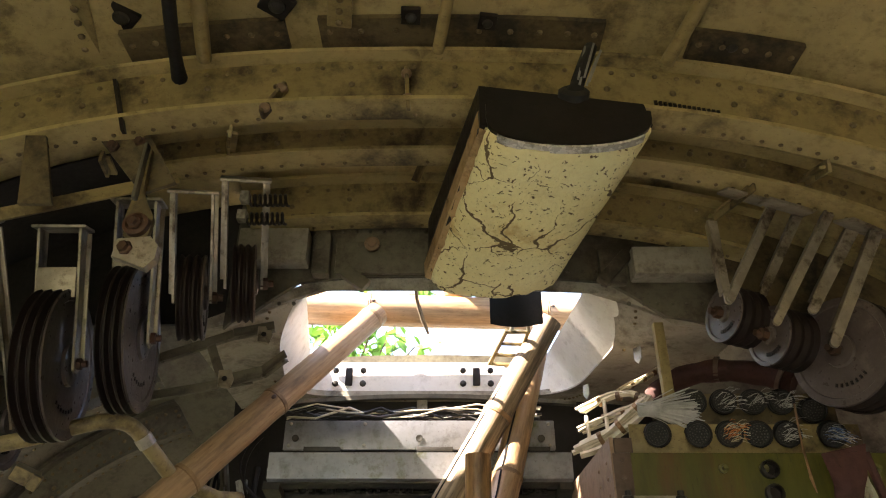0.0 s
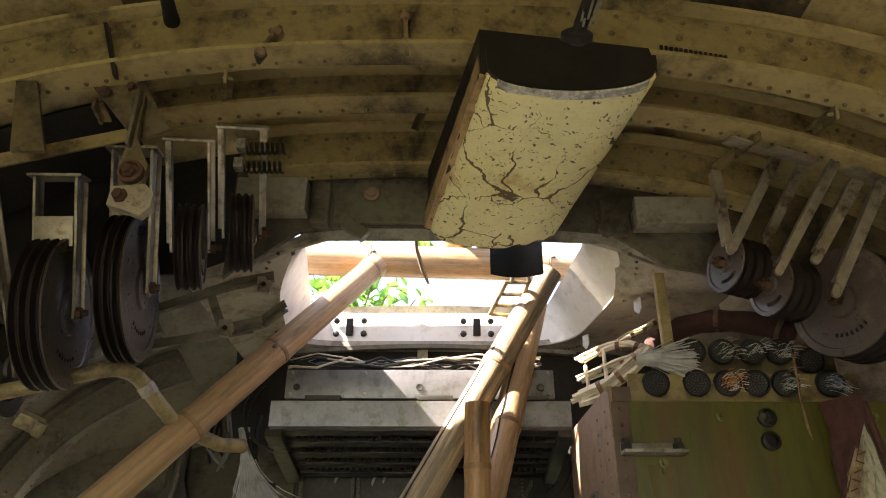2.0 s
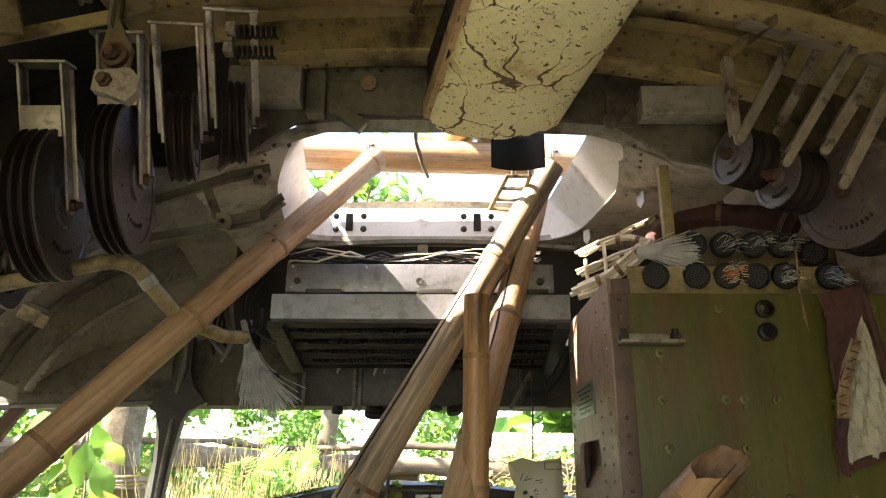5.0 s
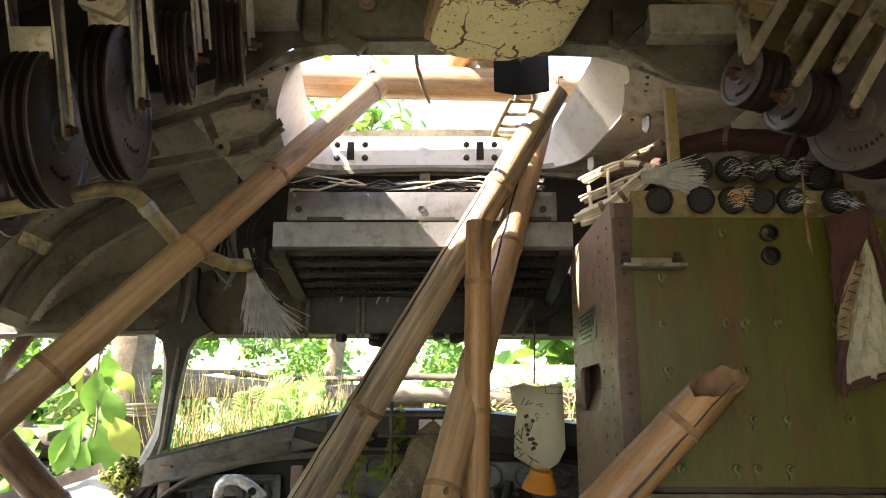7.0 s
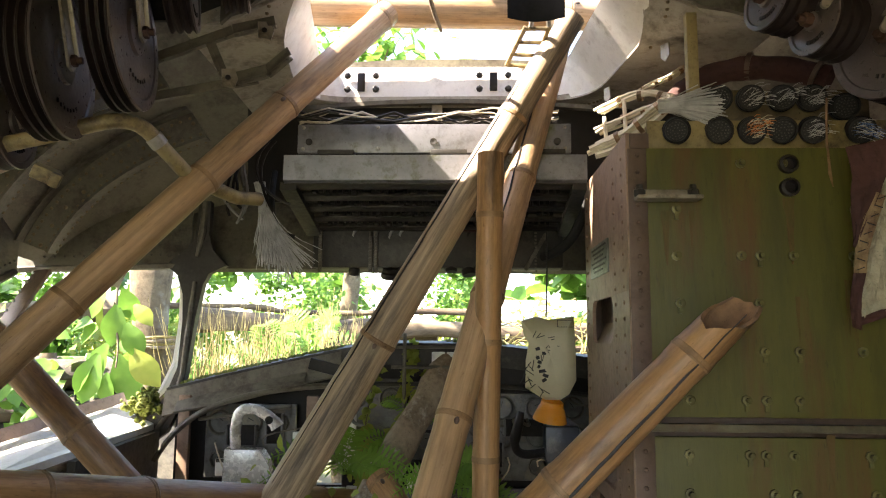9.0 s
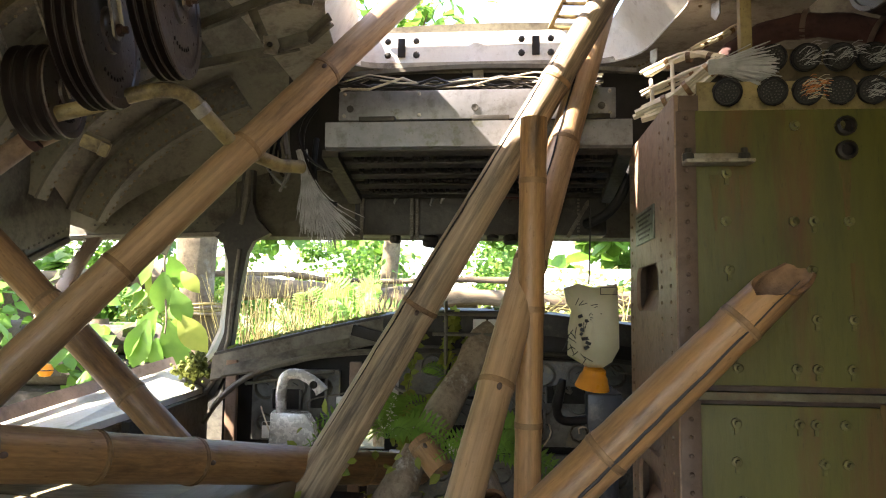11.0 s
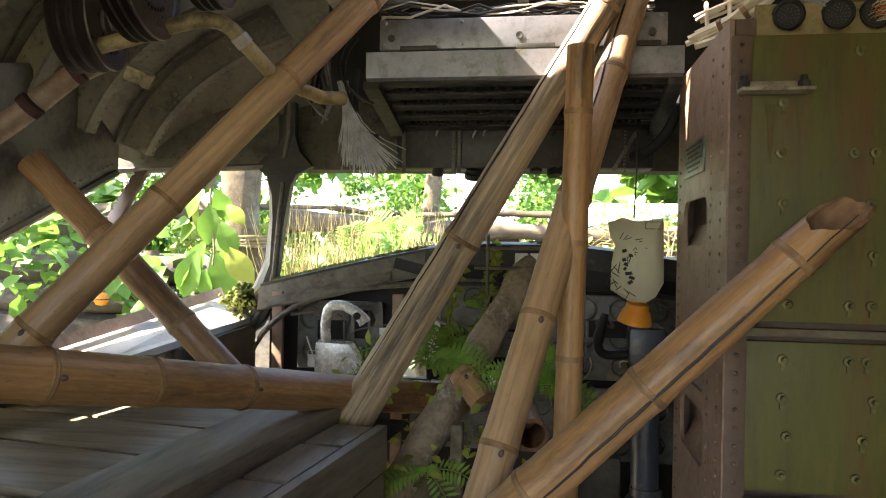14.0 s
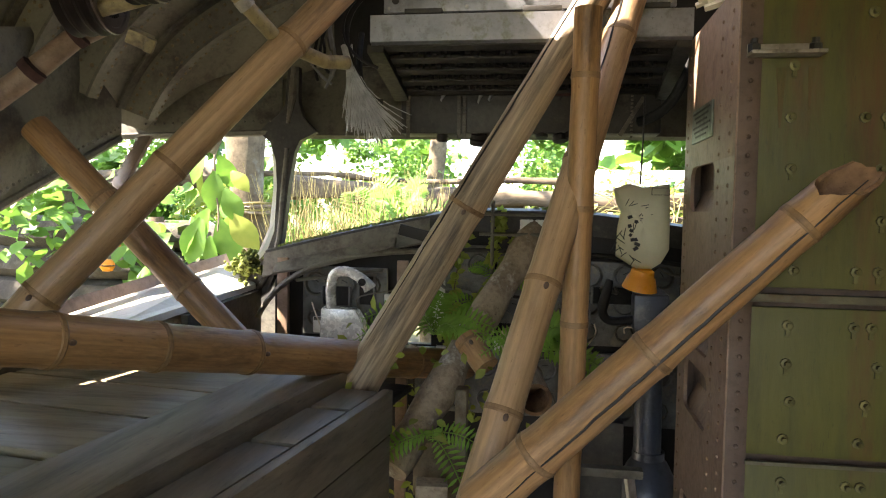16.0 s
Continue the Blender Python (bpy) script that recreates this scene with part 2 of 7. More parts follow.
PLATE = mat("etched_plate", (0.16, 0.18, 0.15), (0.10, 0.11, 0.09), 0.4, 0.5, 30, 0.3)


# ---- builders ----
ORIGIN = {}


def thing(name, loc, label, category, group="", kind=""):
    ob = new(name)
    ob.empty_display_size = 0.05
    ob.location = loc
    ORIGIN[ob.name] = Vector(loc)
    return tagged(ob, label, category, group, kind)


def part(name, bm, material, parent=None, label="", smooth=True, kind=""):
    origin = ORIGIN[parent.name] if parent else Vector((0, 0, 0))
    bm.transform(Matrix.Translation(-origin))
    me = bpy.data.meshes.new(name)
    bmesh.ops.recalc_face_normals(bm, faces=bm.faces)
    if smooth:
        for f in bm.faces:
            f.smooth = True
        for e in bm.edges:
            if len(e.link_faces) == 2 and e.calc_face_angle(0) > 0.6:
                e.smooth = False
    bm.to_mesh(me)
    bm.free()
    me.materials.append(material)
    ob = new(name, me)
    if parent:
        ob.parent = parent
        ORIGIN[ob.name] = origin
    return tagged(ob, label, "", "", kind)


def solid(name, bm, material, label, category, kind="", group=""):
    """A top-level thing made of a single mesh, with its origin at its middle."""
    c = sum((v.co for v in bm.verts), Vector()) / len(bm.verts)
    bm.transform(Matrix.Translation(-c))
    ob = part(name, bm, material)
    ob.location = c
    ORIGIN[ob.name] = c
    return tagged(ob, label, category, group, kind)


def frame_of(d, up=(0, 0, 1)):
    """A turn whose z runs along d."""
    return Vector(d).to_track_quat("Z", "Y").to_matrix().to_4x4()


def box(bm, c, size, turn=None, bevel=0.0):
    m = Matrix.Translation(c) @ (turn.to_4x4() if turn else Matrix()) @ Matrix.Diagonal((*size, 1))
    r = bmesh.ops.create_cube(bm, size=1, matrix=m)
    if bevel:
        bmesh.ops.bevel(bm, geom=list({e for v in r["verts"] for e in v.link_edges}), offset=bevel, segments=2, affect="EDGES", profile=0.6)
    return bm


def tube(bm, pts, radii, seg=12, caps=True):
    pts = [Vector(p) for p in pts]
    if not hasattr(radii, "__len__"):
        radii = [radii] * len(pts)
    rings, ref = [], None
    for i, p in enumerate(pts):
        d = (pts[min(i + 1, len(pts) - 1)] - pts[max(i - 1, 0)]).normalized()
        if ref is None:
            ref = d.orthogonal()
        ref = (ref - d * ref.dot(d)).normalized()
        s = d.cross(ref)
        rings.append([bm.verts.new(p + (ref * math.cos(a) + s * math.sin(a)) * radii[i]) for a in (2 * math.pi * k / seg for k in range(seg))])
    for a, b in zip(rings, rings[1:]):
        for k in range(seg):
            bm.faces.new((a[k], a[(k + 1) % seg], b[(k + 1) % seg], b[k]))
    if caps:
        bm.faces.new(rings[0][::-1])
        bm.faces.new(rings[-1])
    return bm


def bez(a, b, c, d, n=12):
    a, b, c, d = map(Vector, (a, b, c, d))
    return [a * (1 - t) ** 3 + b * 3 * t * (1 - t) ** 2 + c * 3 * t * t * (1 - t) + d * t ** 3 for t in (i / n for i in range(n + 1))]


def lathe(bm, profile, m, seg=24):
    """profile: (radius, height) pairs round the local z of m."""
    rings = []
    for r, h in profile:
        if r < 1e-5:
            rings.append([bm.verts.new(m @ Vector((0, 0, h)))])
        else:
            rings.append([bm.verts.new(m @ Vector((r * math.cos(a), r * math.sin(a), h))) for a in (2 * math.pi * k / seg for k in range(seg))])
    for a, b in zip(rings, rings[1:]):
        for k in range(seg):
            j = (k + 1) % seg
            if len(a) == 1 and len(b) > 1:
                bm.faces.new((a[0], b[k], b[j]))
            elif len(b) == 1 and len(a) > 1:
                bm.faces.new((a[k], a[j], b[0]))
            elif len(a) > 1:
                bm.faces.new((a[k], a[j], b[j], b[k]))
    return bm


def plate(bm, poly, depth, m):
    """A flat plate: the 2D outline poly in m's xy plane, depth thick along m's z."""
    lo = [bm.verts.new(m @ Vector((x, y, 0))) for x, y in poly]
    hi = [bm.verts.new(m @ Vector((x, y, depth))) for x, y in poly]
    bm.faces.new(lo[::-1])
    bm.faces.new(hi)
    for k in range(len(poly)):
        j = (k + 1) % len(poly)
        bm.faces.new((lo[k], lo[j], hi[j], hi[k]))
    return bm


def slab(bm, quad, depth):
    """A plate from four corners in space, depth thick away from its front."""
    q = [Vector(p) for p in quad]
    nrm = (q[1] - q[0]).cross(q[2] - q[0]).normalized() * depth
    a = [bm.verts.new(p) for p in q]
    b = [bm.verts.new(p + nrm) for p in q]
    bm.faces.new(a)
    bm.faces.new(b[::-1])
    for k in range(len(q)):
        j = (k + 1) % len(q)
        bm.faces.new((a[j], a[k], b[k], b[j]))
    return bm


def rivet(bm, p, nrm, r=0.005):
    m = Matrix.Translation(p) @ frame_of(nrm)
    return lathe(bm, ((r, -0.001), (r * 0.95, r * 0.35), (r * 0.55, r * 0.75), (0, r * 0.85)), m, 8)


# ---- hull section ----
def hull(y):
    """Half width, half height, centre x and centre z of the hull's inside at y."""
    if y < 1.45:
        return 1.47, 1.02, -0.04, 1.25
    k = min((y - 1.45) / 1.15, 1.0)
    return 1.47 - 0.38 * k ** 1.3, 1.02 - 0.50 * k ** 1.2, -0.04, 1.25 - 0.05 * k


def hull_point(y, a, inset=0.0):
    """The point at angle a (0 right, 90 the crown) of the section at y."""
    w, h, cx, cz = hull(y)
    c, s = math.cos(radians(a)), math.sin(radians(a))
    e = 2 / 2.4
    return Vector((cx + (w - inset) * math.copysign(abs(c) ** e, c), y, cz + (h - inset) * math.copysign(abs(s) ** e, s)))


def crack_foam(base):
    """Pale foam with plate-like cracks, pits and a rust run."""
    m = base.copy()
    t = m.node_tree
    n, l = t.nodes, t.links
    b = n["Principled BSDF"]
    src = b.inputs["Base Color"].links[0].from_socket
    co = n.new("ShaderNodeTexCoord")
    wob = n.new("ShaderNodeTexNoise")
    wob.inputs["Scale"].default_value, wob.inputs["Detail"].default_value = 14, 5
    l.new(co.outputs["Object"], wob.inputs["Vector"])
    mixv = n.new("ShaderNodeMix")
    mixv.data_type = "VECTOR"
    mixv.inputs[0].default_value = 0.10
    l.new(co.outputs["Object"], mixv.inputs[4])
    l.new(wob.outputs["Color"], mixv.inputs[5])
    vo = n.new("ShaderNodeTexVoronoi")
    vo.feature = "DISTANCE_TO_EDGE"
    vo.inputs["Scale"].default_value = 10
    l.new(mixv.outputs[1], vo.inputs["Vector"])
    gate = n.new("ShaderNodeTexNoise")
    gate.inputs["Scale"].default_value = 9
    l.new(co.outputs["Object"], gate.inputs["Vector"])
    wid = n.new("ShaderNodeMapRange")
    wid.inputs[1].default_value, wid.inputs[2].default_value, wid.inputs[3].default_value, wid.inputs[4].default_value = 0.42, 0.66, 0.0, 0.036
    l.new(gate.outputs[0], wid.inputs[0])
    less = n.new("ShaderNodeMath")
    less.operation = "LESS_THAN"
    l.new(vo.outputs["Distance"], less.inputs[0])
    l.new(wid.outputs[0], less.inputs[1])
    pit = n.new("ShaderNodeTexNoise")
    pit.inputs["Scale"].default_value, pit.inputs["Detail"].default_value = 120, 3
    l.new(mixv.outputs[1], pit.inputs["Vector"])
    pr = n.new("ShaderNodeMapRange")
    pr.inputs[1].default_value, pr.inputs[2].default_value = 0.635, 0.66
    l.new(pit.outputs[0], pr.inputs[0])
    mx = n.new("ShaderNodeMath")
    mx.operation = "MAXIMUM"
    l.new(less.outputs[0], mx.inputs[0])
    l.new(pr.outputs[0], mx.inputs[1])
    col = n.new("ShaderNodeMix")
    col.data_type = "RGBA"
    col.inputs[7].default_value = (0.15, 0.105, 0.045, 1)
    l.new(mx.outputs[0], col.inputs[0])
    l.new(src, col.inputs[6])
    l.new(col.outputs[2], b.inputs["Base Color"])
    bp = n.new("ShaderNodeBump")
    bp.inputs["Strength"].default_value, bp.inputs["Distance"].default_value, bp.invert = 0.8, 0.004, True
    l.new(mx.outputs[0], bp.inputs["Height"])
    old = b.inputs["Normal"].links[0].from_socket
    l.new(old, bp.inputs["Normal"])
    l.new(bp.outputs[0], b.inputs["Normal"])
    return m


def hull_sheet(bm, ys, angles, thick=0.03, inset=0.0):
    grid = [[[bm.verts.new(hull_point(y, a, i)) for a in angles] for y in ys] for i in (inset, inset - thick)]
    nu, nv = len(ys), len(angles)
    for u in range(nu - 1):
        for v in range(nv - 1):
            for g in grid:
                bm.faces.new((g[u][v], g[u + 1][v], g[u + 1][v + 1], g[u][v + 1]))
    rim = [(u, 0) for u in range(nu)] + [(nu - 1, v) for v in range(1, nv)] + [(u, nv - 1) for u in range(nu - 2, -1, -1)] + [(0, v) for v in range(nv - 2, 0, -1)]
    for a, b in zip(rim, rim[1:] + rim[:1]):
        bm.faces.new([grid[0][a[0]][a[1]], grid[0][b[0]][b[1]], grid[1][b[0]][b[1]], grid[1][a[0]][a[1]]])
    return bm


def steps(a, b, n):
    return [a + (b - a) * i / n for i in range(n + 1)]


# crown of the hull, then the part round the hatch, then the sides
solid("ceiling", hull_sheet(bmesh.new(), steps(-1.4, 1.5, 8), steps(30, 150, 40)), OLIVE_SKIN,
      "curved olive green chromate painted aircraft skin overhead", "ceiling", "structure")
bm = bmesh.new()
hull_sheet(bm, steps(1.5, 2.6, 10), steps(106, 150, 12))
solid("ceiling_side", bm, WALLGREY, "grey painted curved skin beside the roof hatch", "ceiling", "structure")
bm = bmesh.new()
hull_sheet(bm, steps(1.5, 2.6, 10), steps(30, 70, 12))
solid("ceiling_side", bm, GREY, "grey painted curved skin beside the roof hatch", "ceiling", "structure")
bm = bmesh.new()
hull_sheet(bm, steps(2.06, 2.6, 6), [a for a in steps(66, 110, 12)])
solid("ceiling_front", bm, WALLGREY, "grey painted skin between hatch and windshield", "ceiling", "structure")
# added sheet: the void's shade behind the left pulleys, put into its colour
solid("ceiling_shade", hull_sheet(bmesh.new(), steps(1.235, 1.49, 3), steps(113, 160, 20), 0.006, 0.016), SHADE_BLACK, "near-black sheet added as shade behind the cable pulleys", "ceiling", "structure")
bm = bmesh.new()
hull_sheet(bm, steps(-1.4, 2.6, 16), steps(-60, 30, 24))
solid("wall_right", bm, GREY, "dark curved side wall of the fuselage", "wall", "structure")
bm = bmesh.new()
hull_sheet(bm, steps(-1.4, 1.42, 9), steps(150, 240, 24))
solid("wall_left_aft", bm, WALLGREY, "dark curved side wall of the fuselage", "wall", "structure")
bm = bmesh.new()
hull_sheet(bm, steps(1.42, 2.45, 8), steps(150, 166, 5))
solid("wall_left_top", bm, WALLGREY, "grey curved wall above the side windows", "wall", "structure")
bm = bmesh.new()
hull_sheet(bm, steps(1.42, 2.6, 8), steps(198, 240, 12))
solid("wall_left", bm, GREY, "grey curved wall below the side windows", "wall", "structure")
bm = bmesh.new()
box(bm, (0, 0.6, 0.03), (2.9, 4.0, 0.06))
solid("floor", bm, FLOOR, "unseen cockpit floor, kept pale to bounce daylight upwards", "floor", "structure")
# unseen bulkhead, added to cut and steer the daylight from aft
bm = bmesh.new()
for x0, x1, z0, z1 in ((-1.55, -1.30, 0.0, 2.35), (0.15, 1.55, 0.0, 2.35), (-1.30, 0.15, 1.95, 2.35)):
    box(bm, ((x0 + x1) / 2, -1.43, (z0 + z1) / 2), (x1 - x0, 0.05, z1 - z0))
solid("wall_aft_added", bm, OLIVE_SKIN, "unseen olive green bulkhead added to limit daylight through its doorway", "wall", "structure")
bm = bmesh.new()
bmesh.ops.create_grid(bm, x_segments=90, y_segments=90, size=150, matrix=Matrix.Translation((0, 0, -0.6)))
for v in bm.verts:
    v.co.z += 0.25 * noise.noise(v.co * 0.25) + max(0, min(1, (v.co.y - 4) / 8)) * 1.0
solid("ground", bm, SOIL, "overgrown earth with low green growth", "ground", "structure")


def ring(name, y, width, inset0, inset1, a0, a1, material, label, n=60, lip=0.028, rivets=True, edge=None):
    """A riveted hull frame: a web across the hull with a lip along each edge."""
    t = thing(name, hull_point(y, 90, inset0), label, "hull frame", "hull frames")
    angles = steps(a0, a1, n)
    bm = bmesh.new()

    def sweep(bm, i0, i1, y0, y1):
        rows = []
        for a in angles:
            rows.append([bm.verts.new(hull_point(y, a, i) + Vector((0, yy - y, 0))) for i, yy in ((i0, y0), (i1, y0), (i1, y1), (i0, y1))])
        for p, q in zip(rows, rows[1:]):
            for k in range(4):
                bm.faces.new((p[k], p[(k + 1) % 4], q[(k + 1) % 4], q[k]))
        bm.faces.new(rows[0])
        bm.faces.new(rows[-1][::-1])
    sweep(bm, inset0 + 0.006, inset1 - 0.006, y, y + 0.006)
    part("web", bm, material, t)
    for nm, i in (("upper_flange", inset0), ("lower_flange", inset1)):
        bm = bmesh.new()
        sweep(bm, i - 0.004, i + 0.004, y - lip, y + width)
        part(nm, bm, edge or material, t)
    if rivets:
        bm = bmesh.new()
        count = int((a1 - a0) / 1.6)
        for k in range(count):
            a = a0 + (a1 - a0) * (k + 0.5) / count
            for i in (inset0 + 0.022, inset1 - 0.022):
                rivet(bm, hull_point(y, a + random.uniform(-0.1, 0.1), i), (0, -1, 0), 0.0052)
            if k % 3 == 0:
                rivet(bm, hull_point(y, a, (inset0 + inset1) / 2 + random.uniform(-0.012, 0.012)), (0, -1, 0), 0.0066)
            nrm = Vector((math.cos(radians(a)), 0, math.sin(radians(a)))) * -1
            rivet(bm, hull_point(y, a, inset1 + 0.004) + Vector((0, width * 0.55, 0)), nrm, 0.0046)
        part("rivet", bm, RIVET, t, "rows of domed rivets", kind="stuff")
    return t


# lighter OLIVE_SKIN flanges put their edge highlight into the colour
ring("fuselage_frame", 1.0, 0.03, 0.035, 0.155, 30, 152, OLIVE, "riveted olive green curved aircraft frame with stained seams", edge=OLIVE_SKIN)
ring("fuselage_frame", 1.2, 0.03, 0.035, 0.115, 36, 110, OLIVE, "riveted olive green curved aircraft frame behind the first", lip=0.03, edge=OLIVE_SKIN)
for yy in (1.73, 1.90, 2.09):
    ring("side_frame", yy, 0.012, 0.0, 0.10, 122, 163, WALLGREY, "grey curved rib of the side wall with a riveted flange", n=30, lip=0.032, edge=GREY)
ring("side_frame", 1.55, 0.012, 0.0, 0.10, 128, 163, GRIME, "grimy curved rib beside the window opening", n=30, lip=0.03)
# flange highlight is in the lighter colour here too
ring("fuselage_frame", 1.4, 0.03, 0.04, 0.15, 60, 104, OLIVE, "riveted olive green curved frame before the hatch", lip=0.03, edge=OLIVE_SKIN)


def bamboo(a, b, ra, rb, nodes, label, material=BAMBOO, bow=0.0, hollow=(False, False), seg=20, node_mat=BAMBOO_NODE, split=None, cut=0.0):
    """A culm from a to b; nodes are fractions of its length."""
    a, b = Vector(a), Vector(b)
    t = thing("bamboo_pole", a, label, "bamboo pole", "bamboo props")
    d = b - a
    length = d.length
    side = d.cross(Vector((0.3, 0.2, 1))).normalized()
    fr = sorted(set([0, 1] + steps(0, 1, 24) + [n + o / length for n in nodes for o in (-0.03, -0.012, 0.0, 0.012, 0.03)]))
    fr = [x for x in fr if x in (0, 1) or cut * 1.4 / length < x < 1]
    pts, rad = [], []
    for x in fr:
        near = min((abs(x - n) * length for n in nodes), default=1)
        pts.append(a + d * x + side * bow * math.sin(math.pi * x))
        rad.append((ra + (rb - ra) * x) * (1.0 + 0.05 * math.exp(-(near / 0.014) ** 2) - 0.018 * math.exp(-((near - 0.03) / 0.02) ** 2)))
    bm = bmesh.new()
    tube(bm, pts, rad, seg, caps=False)
    bm.verts.ensure_lookup_table()
    first, last = bm.verts[:seg], bm.verts[-seg:]
    for k, (vs, p, dirn, hol, r) in enumerate(((first, pts[0], d.normalized(), hollow[0], ra), (last, pts[-1], -d.normalized(), hollow[1], rb))):
        if hol and cut:      # a ragged slanting break
            rag = random.Random(5)
            for v in vs:
                v.co += dirn * (cut * (0.5 + 0.5 * (v.co - p).dot(Vector((-0.25, -0.75, 0.6))) / r) + rag.uniform(0, 0.012))
        if hol:
            inner = [bm.verts.new(p + dirn * (v.co - p).dot(dirn) + ((v.co - p) - dirn * (v.co - p).dot(dirn)) * 0.80) for v in vs]
            deep = [bm.verts.new(v.co + dirn * 0.12) for v in inner]
            for i in range(seg):
                j = (i + 1) % seg
                bm.faces.new((vs[i], vs[j], inner[j], inner[i])).material_index = 1
                bm.faces.new((inner[i], inner[j], deep[j], deep[i])).material_index = 1
            bm.faces.new(deep).material_index = 1
        else:
            bm.faces.new(vs)
    culm = part("culm", bm, material, t)
    culm.data.materials.append(BAMBOO_CUT)
    turn = frame_of(d)      # the culm's own axes, so that its streaks run along it
    culm.data.transform(turn.inverted())
    culm.matrix_basis = turn
    if split:       # a drying crack along the culm, at an angle round it
        f0, f1, ang = split
        u0 = d.normalized()
        e1 = (Vector((0, -1, 0)) - u0 * -u0.y).normalized()
        e2 = u0.cross(e1)
        rnd = random.Random(int(length * 1000))
        bm = bmesh.new()
        pp = []
        for x in steps(f0, f1, 30):
            w = radians(ang) + rnd.uniform(-0.03, 0.03)
            pp.append(a + d * x + side * bow * math.sin(math.pi * x) + (e1 * math.cos(w) + e2 * math.sin(w)) * (ra + (rb - ra) * x) * 0.995)
        tube(bm, pp, [0.0008 + 0.0022 * math.sin(math.pi * k / 30) for k in range(31)], 5)
        part("crack", bm, BLACK, t, "dark drying crack")
    for n in nodes:
        p = a + d * n + side * bow * math.sin(math.pi * n)
        r = (ra + (rb - ra) * n) * 1.045
        bm = bmesh.new()
        u = d.normalized()
        tube(bm, [p - u * 0.006, p - u * 0.003, p, p + u * 0.003, p + u * 0.006], [r * 0.99, r * 1.02, r * 1.005, r * 1.03, r * 0.99], seg, caps=False)
        part("node", bm, node_mat, t)
        if ra > 0.03 and int(n * 100) % 5 < 2:       # bud scar beside the node, on the side away from the nose
            e1 = (Vector((0.25, -1, 0.2)) - u * Vector((0.25, -1, 0.2)).dot(u)).normalized()
            bm = bmesh.new()
            bmesh.ops.create_icosphere(bm, subdivisions=2, radius=1, matrix=Matrix.Translation(p + e1 * r * 0.93 + u * 0.012) @ frame_of(u) @ Matrix.Diagonal((0.0055, 0.0055, 0.008, 1)))
            part("bud_scar", bm, DKBROWN, t)
    return t


bamboo((-0.191, 1.889, 2.103), (-1.048, 1.259, 0.909), 0.035, 0.040, (0.02, 0.265, 0.44, 0.68, 0.90), "tan dry bamboo prop leaning from the hatch to the bench", BAMBOO_PALE)
bamboo((0.279, 1.703, 1.997), (-0.489, 1.738, 0.700), 0.032, 0.051, (0.19, 0.60, 0.94), "weathered split bamboo prop under the hatch", BAMBOO_GREY, split=(0.12, 0.86, 45))
bamboo((0.282, 1.894, 2.062), (-0.121, 1.274, 0.646), 0.034, 0.0355, (0.33, 0.53, 0.70, 0.86), "tan bamboo prop leaning steeply under the hatch", BAMBOO_PALE, split=(0.05, 0.5, 30))
bamboo((0.074, 1.512, 1.606), (0.050, 1.557, 0.161), 0.0275, 0.027, (0.09, 0.27, 0.43, 0.60), "upright sawn bamboo post with a greyed top", BAMBOO)
bamboo((-0.806, 0.918, 1.031), (-0.207, 2.359, 0.705), 0.043, 0.045, (0.10, 0.22, 0.36, 0.74), "thick tan bamboo pole lying level over the bench", BAMBOO)
bamboo((0.446, 1.121, 1.294), (-0.093, 1.202, 0.734), 0.0305, 0.041, (0.17, 0.52, 0.83), "orange tan bamboo pole with a broken sawn end", BAMBOO, hollow=(True, False), split=(0.05, 0.95, -15), cut=0.085)
bamboo((-1.257, 1.679, 1.397), (-0.707, 1.703, 0.853), 0.037, 0.036, (0.32, 0.72), "bamboo brace crossing the side window", BAMBOO)
bamboo((-0.448, 1.932, 2.140), (0.434, 1.945, 2.118), 0.050, 0.046, (0.26, 0.86), "level bamboo pole across the open roof hatch", BAMBOO_PALE)
bamboo((-0.012, 1.684, 0.783), (-0.096, 2.180, 0.830), 0.038, 0.038, (0.3,), "hollow bamboo pole end beside the upright post", BAMBOO_GREY, hollow=(True, False))
bamboo((-0.206, 1.963, 0.867), (-0.144, 1.918, 0.800), 0.036, 0.034, (0.2,), "short bamboo stub under the level pole", BAMBOO)


# ---- hatch ----
def hatch_loop(z, xl0, xr0, xl1, xr1, y0, y1, r, n=8):
    """A rounded four-sided loop; index 0 is the aft end, 1 the forward end."""
    cs = [Vector((xl0, y0, z)), Vector((xr0, y0, z)), Vector((xr1, y1, z)), Vector((xl1, y1, z))]
    out = []
    for i, c in enumerate(cs):
        a, b = (cs[i - 1] - c).normalized() * r, (cs[(i + 1) % 4] - c).normalized() * r
        for k in range(n + 1):
            t = k / n
            out.append(c + a * (1 - t) ** 2 + b * t ** 2)
    out = [p.lerp(q, k / 5) for p, q in zip(out, out[1:] + out[:1]) for k in range(5)]
    if z < 1.99:        # the aft edge arches up towards the bulkhead
        for i in range(len(out)):
            p = out[i]
            up = max(0.0, min(1.0, (1.66 - p.y) / 0.14)) * max(0.0, min(1.0, (0.50 - abs(p.x - 0.03)) / 0.14))
            out[i] = Vector((p.x, p.y, p.z + 0.10 * up * up * (3 - 2 * up)))
    return out


def loft(bm, loops, close=True):
    rings = [[bm.verts.new(p) for p in l] for l in loops]
    n = len(rings[0])
    for a, b in zip(rings, rings[1:]):
        for k in range(n if close else n - 1):
            bm.faces.new((a[k], a[(k + 1) % n], b[(k + 1) % n], b[k]))
    return bm


